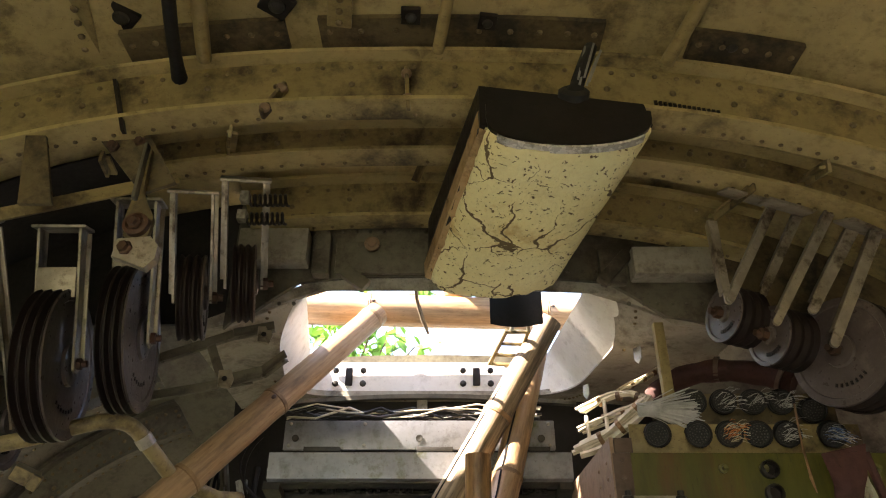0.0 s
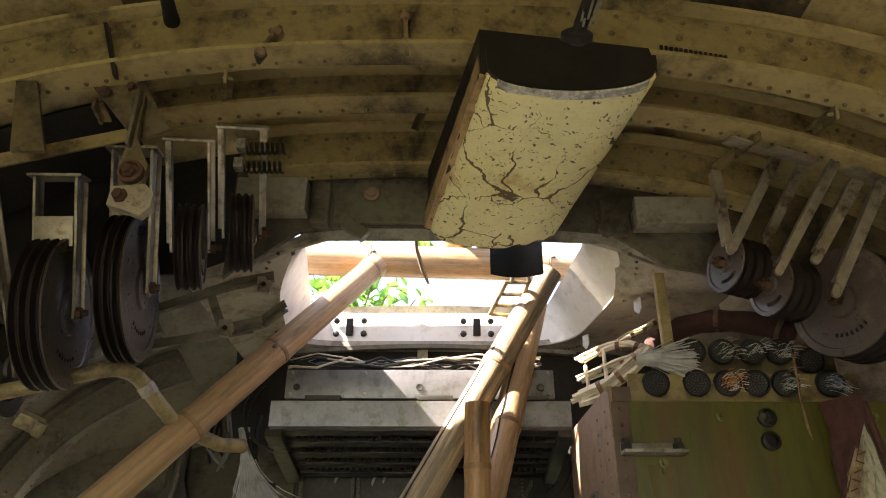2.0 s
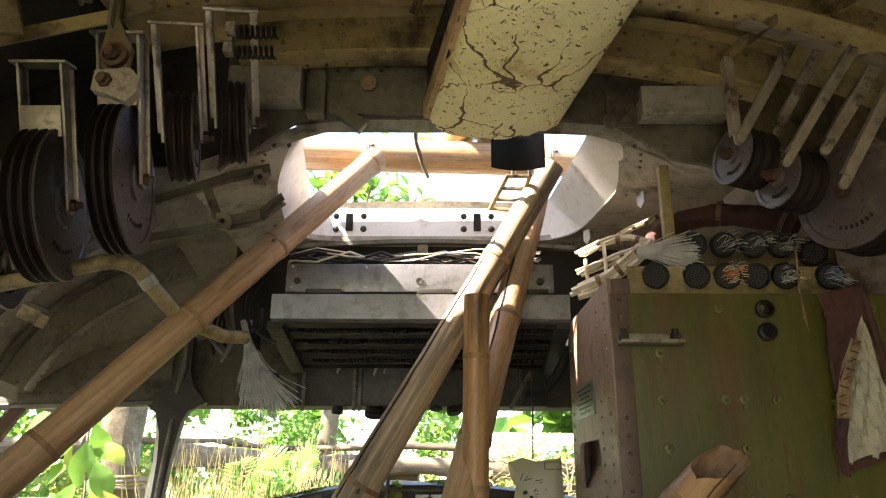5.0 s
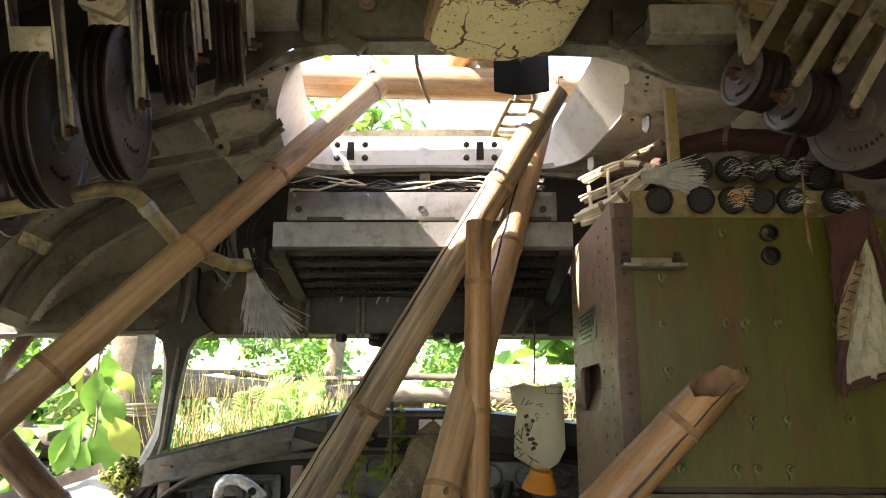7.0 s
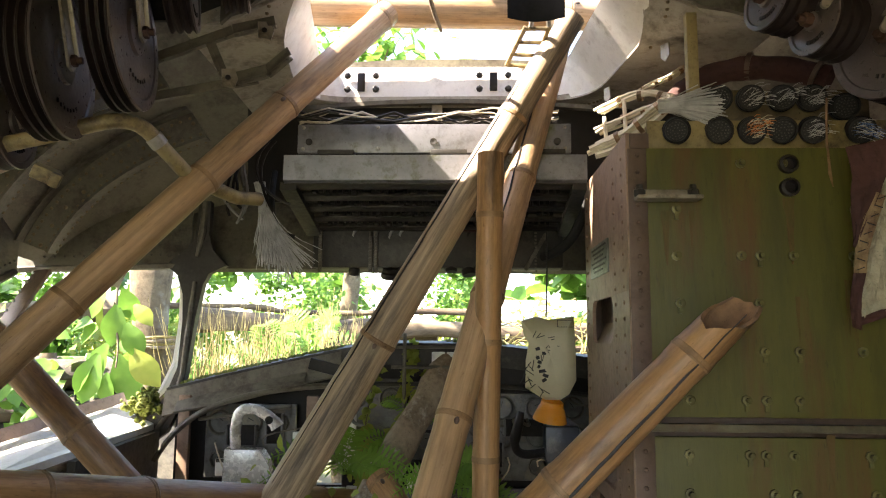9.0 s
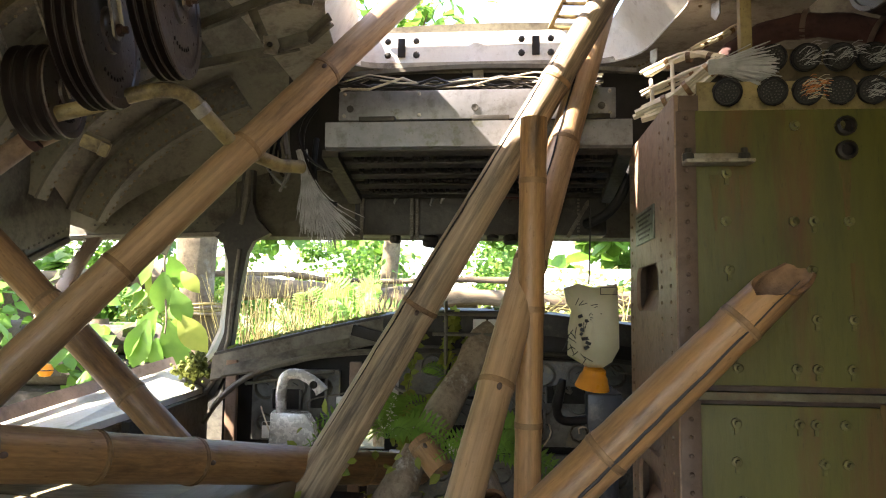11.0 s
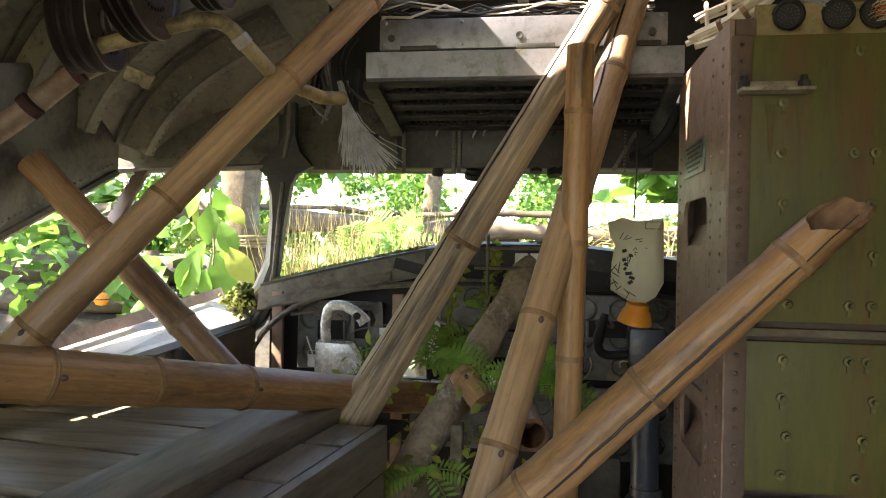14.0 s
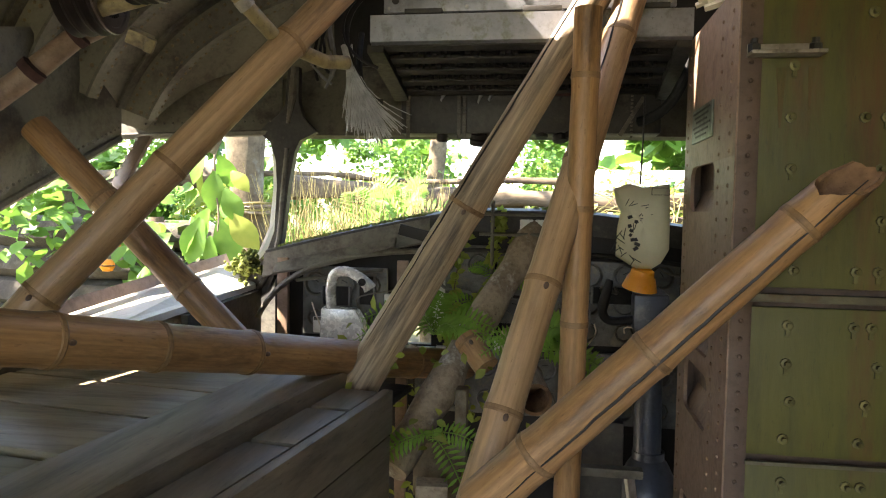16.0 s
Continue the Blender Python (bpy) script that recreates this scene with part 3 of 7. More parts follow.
hatch = thing("roof_hatch", (0, 1.75, 2.0), "open roof hatch with a white enamelled rounded coaming", "hatch", "", "structure")
LO = (1.90, -0.385, 0.438, -0.455, 0.372, 1.50, 2.02, 0.15)
bm = bmesh.new()
loft(bm, [hatch_loop(*LO), hatch_loop(2.005, -0.325, 0.345, -0.40, 0.300, 1.49, 2.035, 0.09), hatch_loop(2.005, -0.345, 0.365, -0.42, 0.32, 1.47, 2.055, 0.09),
          hatch_loop(1.90, -0.40, 0.455, -0.475, 0.39, 1.485, 2.04, 0.15), hatch_loop(*LO)])
part("coaming", bm, WHITE, hatch, "white enamelled coaming with small stains")
bm = bmesh.new()
outer = hatch_loop(1.87, -0.58, 0.68, -0.60, 0.62, 1.47, 2.10, 0.02)
mid = hatch_loop(1.893, -0.50, 0.56, -0.53, 0.46, 1.475, 2.06, 0.08)
loft(bm, [outer, mid, hatch_loop(1.896, *LO[1:]), hatch_loop(1.912, *LO[1:]), [p + Vector((0, 0, 0.02)) for p in mid], [p + Vector((0, 0, 0.02)) for p in outer], outer])
part("surround", bm, HATCH_GREY, hatch, "grey riveted sheet round the opening")
bm = bmesh.new()
for k in range(46):
    l = hatch_loop(1.894, -0.415, 0.468, -0.485, 0.402, 1.48, 2.05, 0.09)
    p = l[(k * len(l)) // 46]
    rivet(bm, p, (0, 0, -1), 0.0045)
part("rivet", bm, RIVET, hatch, kind="stuff")
for x in (-0.27, 0.11):     # latch slots and bolts on the forward coaming
    bm = bmesh.new()
    box(bm, (x - 0.01, 2.019, 1.955), (0.022, 0.008, 0.055), None, 0.003)
    part("latch_slot", bm, BLACK, hatch)
    for dx in (-0.05, 0.032):
        for dz in (0.02, -0.02):
            bm = bmesh.new()
            rivet(bm, (x + dx, 2.022, 1.955 + dz), (0, -1, 0), 0.010)
            part("bolt", bm, DKGREY, hatch)
for x, y in ((0.475, 1.62), (0.40, 1.9)):
    bm = bmesh.new()
    plate(bm, ((-0.012, 0), (0.012, 0), (0.012, -0.03), (0.0, -0.042), (-0.012, -0.03)), 0.004, Matrix.Translation((x, y, 1.89)) @ pose(0, 0, 0, 90, 0, -60))
    part("lug", bm, ALU, hatch)

# bulkhead panel between the third frame and the hatch
aft = thing("hatch_bulkhead", (0, 1.46, 2.0), "dark grey riveted panel above the hatch edge", "panel", "", "structure")
bm = bmesh.new()
plate(bm, ((-0.49, 1.87), (-0.47, 1.89), (-0.44, 1.90), (-0.385, 1.945), (-0.33, 1.985), (-0.2, 2.0), (0.2, 2.0), (0.38, 1.985), (0.44, 1.945), (0.50, 1.90), (0.56, 1.89), (0.66, 1.86), (0.66, 2.24), (-0.49, 2.24)), 0.012, Matrix.Translation((0, 1.465, 0)) @ pose(0, 0, 0, 90))
part("sheet", bm, GREY, aft)
for x0, x1, z0, z1, d in ((-0.47, -0.31, 2.015, 2.10, 0.05), (-0.30, -0.26, 1.99, 2.10, 0.03), (-0.25, 0.10, 2.0, 2.085, 0.012), (0.43, 0.62, 1.98, 2.05, 0.05), (0.36, 0.42, 1.97, 2.06, 0.02)):
    bm = bmesh.new()
    box(bm, ((x0 + x1) / 2, 1.45 - d / 2, (z0 + z1) / 2), (x1 - x0, d, z1 - z0), None, 0.005)
    part("access_box", bm, HATCH_GREY if d > 0.04 else GREY, aft)
bm = bmesh.new()
for k in range(34):
    rivet(bm, (-0.47 + k * 0.033, 1.453, 2.012 if abs(k * 0.033 - 0.50) < 0.36 else 1.93), (0, -1, 0), 0.005)
    rivet(bm, (-0.47 + k * 0.033, 1.445, 2.115), (0, -1, 0), 0.005)
part("rivet", bm, GREY, aft, kind="stuff")
bm = bmesh.new()
lathe(bm, ((0.018, 0), (0.018, 0.008), (0.012, 0.01), (0.011, 0.014), (0, 0.014)), Matrix.Translation((-0.165, 1.43, 2.07)) @ pose(0, 0, 0, 90, 0, 0), 18)
part("cap_bolt", bm, BROWN, aft)
for a, b in (((-0.225, 1.430, 2.001), (-0.173, 1.430, 1.961)), ((0.427, 1.430, 2.046), (0.360, 1.430, 1.972))):
    bm = bmesh.new()
    d = Vector(b) - Vector(a)
    box(bm, (Vector(a) + Vector(b)) / 2, (0.022, 0.03, d.length), frame_of(d), 0.003)
    part("strut", bm, GREY, aft)

# left slab's near-black stands in for the bay's shade; the right one is grimy
for x0, x1, m in ((-1.15, -0.495, SHADE_BLACK), (0.665, 1.15, GRIME)):
    solid("wall_pulley_bay", slab(bmesh.new(), [(x0, 1.50, 1.90), (x1, 1.50, 1.90), (x1, 1.50, 2.26), (x0, 1.50, 2.26)], -0.01), m, "dark backing added to stand for shade in the pulley bay", "wall", "structure")

# ---- skin details overhead ----
for a, b, w in (((-0.577, 0.596, 2.220), (-0.666, 0.971, 2.220), 0.05), ((-0.143, 0.614, 2.250), (-0.192, 0.934, 2.250), 0.045),
                         ((0.682, 0.596, 2.220), (0.602, 0.993, 2.220), 0.05), ((0.919, 0.565, 2.170), (0.777, 1.016, 2.170), 0.05)):
    a, b = Vector(a), Vector(b)
    t = thing("stringer", (a + b) / 2, "riveted flat olive green stringer strip on the skin", "stringer", "stringers")
    d = b - a
    turn = frame_of(d)
    bm = bmesh.new()
    q = (-d.normalized()).to_track_quat("Y", "Z").to_matrix().to_4x4()
    box(bm, (a + b) / 2 + Vector((0, 0, 0.004)), (w, d.length, 0.012), q, 0.002)
    part("strip", bm, OLIVE, t)
    bm = bmesh.new()
    for k in range(12):
        rivet(bm, a + d * (k + 0.5) / 12 + Vector((0, 0, -0.004)), (0, 0, -1), 0.007)
    part("rivet", bm, RIVET, t, kind="stuff")
for a, b, r, m, lab in (((-0.356, 0.606, 2.170), (-0.428, 0.935, 2.170), 0.013, OLIVE, "olive green painted tube under the skin"),
                        ((0.037, 0.625, 2.200), (-0.009, 0.944, 2.200), 0.011, OLIVE, "olive green painted tube under the skin"),
                        ((0.457, 0.612, 2.180), (0.408, 0.952, 2.180), 0.013, OLIVE, "olive green painted tube under the skin")):
    solid("tube", tube(bmesh.new(), [a, b], r, 12), m, lab, "tube", "", "roof tubes")
solid("hose_end", tube(bmesh.new(), bez((-0.366, 0.573, 2.120), (-0.407, 0.696, 2.120), (-0.437, 0.806, 2.110), (-0.482, 0.970, 2.159)), [0.011] * 11 + [0.012, 0.0145], 12), RUBBER,
      "dark rubber hose hanging in front of the frame", "hose")
for c, s, rz in (((-0.575, 0.894, 2.235), 0.052, 45), ((-0.296, 0.881, 2.250), 0.052, 40), ((-0.059, 0.916, 2.260), 0.036, 3), ((0.082, 0.930, 2.260), 0.034, 8), ((0.533, 0.950, 2.220), 0.036, -10)):
    t = thing("lightening_port", c, "small square black opening with a pale lens in the skin", "opening", "skin openings")
    bm = bmesh.new()
    box(bm, Vector(c), (s, s, 0.01), pose(0, 0, 0, 0, 0, rz), 0.002)
    part("recess", bm, BLACK, t)
    bm = bmesh.new()
    lathe(bm, ((0.30 * s, 0), (0.26 * s, 0.006), (0.15 * s, 0.009), (0, 0.010)), Matrix.Translation(Vector(c) + Vector((0, 0, -0.004))) @ pose(0, 0, 0, 180), 14)
    part("lens", bm, DKGREY, t)
t = thing("frame_clip", hull_point(0.96, 90, 0.03), "grimy riveted clip angle along the skin", "clip angle")
for a0, a1 in ((66, 74), (80, 95), (97, 108)):
    bm = bmesh.new()
    ps = [hull_point(0.965, a, 0.012) for a in steps(a0, a1, 10)]
    loft(bm, [[p + Vector((0, -0.045, 0)) for p in ps], [p + Vector((0, 0.03, 0)) for p in ps], [p + Vector((0, 0.03, 0.01)) for p in ps], [p + Vector((0, -0.045, 0.01)) for p in ps], [p + Vector((0, -0.045, 0)) for p in ps]], close=False)
    part("flange", bm, GRIME, t)
    bm = bmesh.new()
    for a in steps(a0 + 0.6, a1 - 0.6, int((a1 - a0) / 1.7)):
        rivet(bm, hull_point(0.95, a, 0.013), (0, 0, -1), 0.006)
    part("rivet", bm, RIVET, t, kind="stuff")
# seam, straps and tabs on the first frame
bm = bmesh.new()
slab(bm, [(-0.606, 0.985, 2.159), (-0.599, 0.985, 2.159), (-0.558, 0.985, 2.040), (-0.565, 0.985, 2.040)], -0.012)
solid("frame_joint", bm, BLACK, "dark open joint across the frame web", "joint")
for (a, b), w, m in ((((-0.068, 0.990, 2.181), (-0.064, 0.990, 2.122)), 0.028, OLIVE), (((-0.295, 0.985, 2.142), (-0.320, 0.985, 2.095)), 0.026, OLIVE)):
    t = thing("strap", a, "short riveted olive green strap on the frame", "strap", "frame straps")
    d = Vector(b) - Vector(a)
    bm = bmesh.new()
    box(bm, (Vector(a) + Vector(b)) / 2, (w, 0.008, d.length + w), frame_of(d), 0.003)
    part("bar", bm, m, t)
    for p in (a, b):
        bm = bmesh.new()
        lathe(bm, ((0.010, 0), (0.010, 0.006), (0.006, 0.01), (0, 0.011)), Matrix.Translation(Vector(p) + Vector((0, -0.004, 0))) @ pose(0, 0, 0, 90), 10)
        part("bolt", bm, BROWN, t)
# gussets between the frames and the pulley brackets
for pts in (((-0.590, 0.978, 2.012), (-0.505, 0.978, 2.020), (-0.446, 0.978, 1.927), (-0.499, 0.978, 1.905)),
            ((-0.726, 0.980, 2.027), (-0.691, 0.980, 2.027), (-0.643, 0.980, 1.886), (-0.699, 0.980, 1.886))):
    t = thing("gusset", pts[0], "bolted grimy grey gusset plate between the frames", "gusset", "gussets")
    part("sheet", slab(bmesh.new(), pts, -0.008), GRIME, t)
    bm = bmesh.new()
    c = sum((Vector(p) for p in pts), Vector()) / 4
    for p in pts:
        rivet(bm, Vector(p).lerp(c, 0.3) + Vector((0, -0.001, 0)), (0, -1, 0), 0.008)
    part("bolt", bm, RUST, t, kind="stuff")
# longeron under the frames on the left, and cross stiffeners
for a, b in (((-0.775, 1.000, 1.869), (-0.506, 1.120, 2.038)), ((-0.031, 1.300, 2.253), (-0.063, 1.330, 2.179)), ((0.634, 1.200, 2.077), (0.606, 1.350, 2.096)),
             ((0.679, 1.020, 1.995), (0.730, 1.180, 2.077)), ((-0.385, 1.020, 2.072), (-0.442, 1.180, 2.152)), ((-0.624, 1.050, 2.039), (-0.630, 1.100, 2.037))):
    d = Vector(b) - Vector(a)
    bm = bmesh.new()
    box(bm, (Vector(a) + Vector(b)) / 2, (0.02, 0.006, d.length), frame_of(d), 0.001)
    box(bm, (Vector(a) + Vector(b)) / 2 + Vector((0, -0.012, -0.006)), (0.006, 0.024, d.length), frame_of(d), 0.001)
    solid("stiffener", bm, OLIVE, "olive green angle stiffener between the frames", "stiffener", "", "stiffeners")
# stencilled marking on the first frame, illegible
for r, n in enumerate((14, 9)):
    for k in range(n):
        bm = bmesh.new()
        box(bm, Vector((0.390, 0.995, 2.121)) + Vector((k * 0.0085, 0, -0.0018 * k - r * 0.018)), (0.006, 0.003, 0.009))
        solid("stencil_mark", bm, BLACK, "black stencilled mark on the olive frame", "marking", "", "stencil marks")

# ---- pulleys ----
def pulley(c, nrm, r, width, grooves, top, label, plate_mat=FORK, gap=0.012, crossbar=None, arm=0.02, rim=PULLEY_RIM, legs=()):
    """A grooved pulley on a forked bracket. c: middle of the face towards nrm; top: where the bracket hangs from."""
    c, nrm, top = Vector(c), Vector(nrm).normalized(), Vector(top)
    t = thing("cable_pulley", top, label, "pulley", "cable pulleys")
    m = Matrix.Translation(c) @ frame_of(nrm)
    bm = bmesh.new()
    w = width / grooves
    prof = []
    for g in range(grooves):
        h = -w * g
        prof += [(r, h), (r, h - 0.12 * w), (r * 0.93, h - 0.45 * w), (r * 0.93, h - 0.55 * w), (r, h - 0.88 * w)]
    prof += [(r, -width), (0, -width)]
    lathe(bm, prof, m, 40)
    part("rim", bm, rim, t, "dark grooved rim")
    bm = bmesh.new()
    lathe(bm, ((r, -0.001), (r * 0.985, 0.003), (r * 0.86, 0.003), (r * 0.84, -0.0), (r * 0.30, 0.0), (r * 0.28, 0.006), (r * 0.2, 0.008), (0, 0.008)), m, 40)
    face = part("face", bm, PULLEY, t, "brown phenolic wheel face with a raised rim")
    for k in range(7):
        a = radians(250 + k * 9)
        bm = bmesh.new()
        p = m @ Vector((math.cos(a) * r * 0.62, math.sin(a) * r * 0.62, 0.0015))
        box(bm, p, (0.004, 0.007, 0.002), (m.to_3x3() @ Matrix.Rotation(a - math.pi / 2, 3, "Z")))
        part("mark", bm, BLACK, face)
    up = (top - c)
    up = up - nrm * up.dot(nrm)
    L = up.length
    u = up.normalized()
    v = nrm.cross(u)
    for off in () if legs else (gap, -width - gap):
        bm = bmesh.new()
        base = c + nrm * off
        fr = Matrix.Translation(base) @ Matrix((v, u, nrm)).transposed().to_4x4()
        a = arm
        plate(bm, ((-a * 0.9, -a * 0.6), (0, -a), (a * 0.9, -a * 0.6), (a * 0.8, L * 0.5), (a * 1.15, L), (-a * 1.15, L), (-a * 0.8, L * 0.5)), 0.005 * (1 if off > 0 else -1), fr)
        part("bracket_arm", bm, plate_mat, t)
        bm = bmesh.new()
        box(bm, base + nrm * (0.006 if off > 0 else -0.006) + u * L * 0.5 - v * arm * 0.9, (0.006, L * 0.95, 0.014), fr.to_3x3(), 0.001)
        part("bracket_lip", bm, plate_mat, t)
    if crossbar:
        bm = bmesh.new()
        lo, hi = crossbar
        fr = Matrix((v, u, nrm)).transposed()
        box(bm, c + nrm * (-width / 2) + u * L * (lo + hi) / 2 - v * arm * math.copysign(1.0, v.y), (0.006, L * (hi - lo), width + 2 * gap), fr, 0.002)
        part("crossbar", bm, plate_mat, t)
    for a, b, w in legs:      # a tapered channel with a raised lip along one edge
        a, b = Vector(a), Vector(b)
        e = (b - a).normalized()
        across = e.cross(Vector((0, -1, 0))).normalized()
        fr = Matrix.Translation(a) @ Matrix((across, e, across.cross(e))).transposed().to_4x4()
        n = (b - a).length
        poly = [(-w, 0), (w, 0), (w * 0.75, n * 0.75)] + [(w * 0.7 * math.cos(q), n + w * 0.7 * math.sin(q)) for q in steps(0, math.pi, 6)] + [(-w * 0.75, n * 0.75)]
        part("bracket_arm", plate(bmesh.new(), poly, 0.006, fr), plate_mat, t)
        part("bracket_lip", box(bmesh.new(), fr @ Vector((w * 0.8, n * 0.46, 0.0)), (0.004, n * 0.9, 0.022), fr.to_3x3(), 0.001), plate_mat, t)
    bm = bmesh.new()
    box(bm, c - nrm * width / 2 + u * L, (arm * 3.2, 0.006, width + 2 * gap + 0.03), Matrix((v, u, nrm)).transposed(), 0.002)
    part("foot", bm, plate_mat, t)
    bm = bmesh.new()
    lathe(bm, ((0.012, gap), (0.012, gap + 0.014), (0.007, gap + 0.015), (0.007, gap + 0.025), (0, gap + 0.026)), m, 6)
    part("axle_bolt", bm, RUST, t, "rusty axle bolt")
    return t


LN = (1.0, 0.14, 0.08)
pulley((-0.756, 1.358, 1.750), LN, 0.1523, 0.054, 3, (-0.821, 1.258, 2.010), "large brown cable pulley in a bare metal fork", FORK, 0.010, (0.48, 0.70))
pulley((-0.608, 1.332, 1.795), LN, 0.1482, 0.047, 3, (-0.661, 1.254, 2.071), "large brown cable pulley under a bolted swivel link", FORK, 0.012, (0.50, 0.70))
pulley((-0.473, 1.266, 1.855), (1.0, 0.24, 0.1), 0.0851, 0.045, 3, (-0.480, 1.135, 2.019), "dark stacked cable pulley in a narrow fork", FORK, 0.010, None, 0.012)
pulley((-0.380, 1.273, 1.890), (1.0, 0.24, 0.1), 0.0792, 0.042, 3, (-0.383, 1.126, 2.042), "dark stacked cable pulley in a narrow fork", FORK, 0.012, None, 0.012)
pulley((-0.899, 1.443, 1.656), LN, 0.0975, 0.0780, 3, (-0.889, 1.163, 1.966), "brown cable pulley low beside the wall", FORK, 0.010, None, 0.016)
RN = (-0.93, -0.28, 0.10)
pulley((0.556, 1.279, 1.826), RN, 0.0580, 0.0610, 3, (0.700, 1.250, 2.062), "small brown cable pulley on a V-shaped fork", FORK, 0.008, None, 0.012,
       legs=(((0.562, 1.262, 2.028), (0.550, 1.236, 1.832), 0.0105), ((0.700, 1.262, 2.070), (0.553, 1.232, 1.834), 0.0105)))
pulley((0.622, 1.251, 1.768), RN, 0.0590, 0.0615, 3, (0.770, 1.225, 2.020), "small brown cable pulley on a slanted fork", FORK, 0.008, None, 0.012,
       legs=(((0.750, 1.262, 2.050), (0.634, 1.262, 1.862), 0.0105), ((0.781, 1.212, 2.017), (0.617, 1.205, 1.775), 0.0105)))
pulley((0.742, 1.243, 1.734), (-0.86, -0.44, 0.05), 0.105, 0.0726, 3, (0.845, 1.195, 1.965), "large brown cable pulley on a forked arm", FORK, 0.010, None, 0.014,
       legs=(((0.811, 1.205, 1.973), (0.690, 1.205, 1.800), 0.013), ((0.843, 1.185, 1.955), (0.700, 1.185, 1.725), 0.012)))
# swivel link over the second pulley
t = thing("swivel_link", (-0.536, 0.965, 2.009), "rusty bolted swivel link hanging from the frame", "link")
UP = Matrix.Translation((0, 0.966, 0)) @ pose(0, 0, 0, 90)
part("arm", plate(bmesh.new(), ((-0.528, 1.985), (-0.505, 1.998), (-0.492, 1.985), (-0.489, 1.90), (-0.476, 1.873), (-0.462, 1.848), (-0.465, 1.812), (-0.484, 1.802), (-0.503, 1.815), (-0.508, 1.85), (-0.503, 1.89), (-0.505, 1.95)), 0.010, UP), GRIME, t, "grimy tapered arm")
part("rib", box(bmesh.new(), (-0.4975, 0.951, 1.935), (0.006, 0.016, 0.11), None, 0.002), GREY, t)
part("clevis", plate(bmesh.new(), ((-0.506, 1.804), (-0.455, 1.808), (-0.440, 1.792), (-0.441, 1.768), (-0.455, 1.752), (-0.486, 1.765), (-0.508, 1.772)), 0.016, Matrix.Translation((0, 0.962, 0)) @ pose(0, 0, 0, 90)), FORK, t, "bare metal clevis plate")
part("eye", lathe(bmesh.new(), ((0.020, 0), (0.020, 0.010), (0.015, 0.012), (0.013, 0.006), (0, 0.006)), Matrix.Translation((-0.484, 0.956, 1.832)) @ pose(0, 0, 0, 90), 20), RUST, t, "rusty bearing eye")
for p, r in (((-0.484, 0.948, 1.832), 0.008), ((-0.488, 0.946, 1.786), 0.009), ((-0.561, 0.966, 1.996), 0.008), ((-0.517, 0.966, 2.004), 0.008)):
    part("bolt", lathe(bmesh.new(), ((r * 1.3, 0), (r * 1.3, 0.005), (r, 0.006), (r, 0.012), (0, 0.013)), Matrix.Translation(p) @ pose(0, 0, 0, 90, 0, -15), 6), RUST, t)
for c in ((-0.336, 1.138, 2.001), (-0.342, 1.155, 1.970)):     # coil springs beside the forks
    bm = bmesh.new()
    tube(bm, [Vector(c) + Vector((i * 0.0011, 0.011 * math.cos(i * 0.7), 0.011 * math.sin(i * 0.7))) for i in range(-34, 36)], 0.0028, 5)
    solid("coil_spring", bm, BLACK, "black coil spring beside the pulley forks", "spring", "", "springs")
    bm = bmesh.new()
    box(bm, Vector(c) + Vector((-0.042, -0.01, 0)), (0.018, 0.02, 0.022), None, 0.003)
    solid("spring_block", bm, ALU, "small bare metal spring block", "block", "", "spring blocks")

# ---- foam covered duct ----
duct = thing("insulated_duct", (0.16, 1.1, 2.0), "ceiling duct covered in cracked pale yellow foam with a black end", "duct")


def duct_section(y, cx, z0, w, h, n=18):
    out = [Vector((cx + w / 2, y, z0 + h)), Vector((cx + w / 2, y, z0 + 0.055))]
    for k in range(1, n):
        a = math.pi * k / n
        out.append(Vector((cx + w / 2 * math.cos(a), y, z0 + 0.055 - 0.055 * math.sin(a) ** 0.8)))
    return out + [Vector((cx - w / 2, y, z0 + 0.055)), Vector((cx - w / 2, y, z0 + h))]


ND = 30
rows = []
for k in range(ND + 1):
    f = k / ND
    row = duct_section(0.905 + 0.445 * f, 0.205 - 0.098 * f, 1.938 - 0.045 * f, 0.272, 0.085)
    for i, p in enumerate(row):
        q = noise.noise(p * 26) * 0.0035 + noise.noise(p * 9) * 0.003
        p += Vector((0.4 * q, 0, q))
        if 0 < i < len(row) - 1 and k in (0, ND):
            p.z += random.uniform(0, 0.006)
    rows.append(row)
bm = bmesh.new()
loft(bm, rows, close=False)
bm.faces.new([bm.verts.new(p) for p in rows[-1]])
bm.faces.new([bm.verts.new(p) for p in rows[0]])
FOAM_DUCT = crack_foam(FOAM)
part("foam_shell", bm, FOAM_DUCT, duct, "pale yellow foam with dark cracks and a rust stain")
bm = bmesh.new()
l0 = [Vector((0.205 + sx * 0.148, 0.90, z)) for sx, z in ((-0.98, 1.99), (0.92, 1.99), (0.86, 2.035), (-0.98, 2.075))]
l1 = [Vector((0.107 + sx * 0.140, 1.355, z)) for sx, z in ((-1, 1.94), (0.94, 1.94), (0.86, 2.07), (-1, 2.09))]
loft(bm, [l0, l1])
bm.faces.new([bm.verts.new(p) for p in l0])
bm.faces.new([bm.verts.new(p) for p in l1])
part("housing", bm, BLACK, duct, "black painted housing")
bm = bmesh.new()
sec = duct_section(0.895, 0.205, 1.948, 0.270, 0.085)
for k, p in enumerate(sec):     # the cap leans over to one side at the top
    p.z -= max(0.0, p.z - 2.0) * (0.5 if p.x > 0.2 else 0.0)
loft(bm, [sec, [p + Vector((0, 0.012, 0)) for p in sec]])
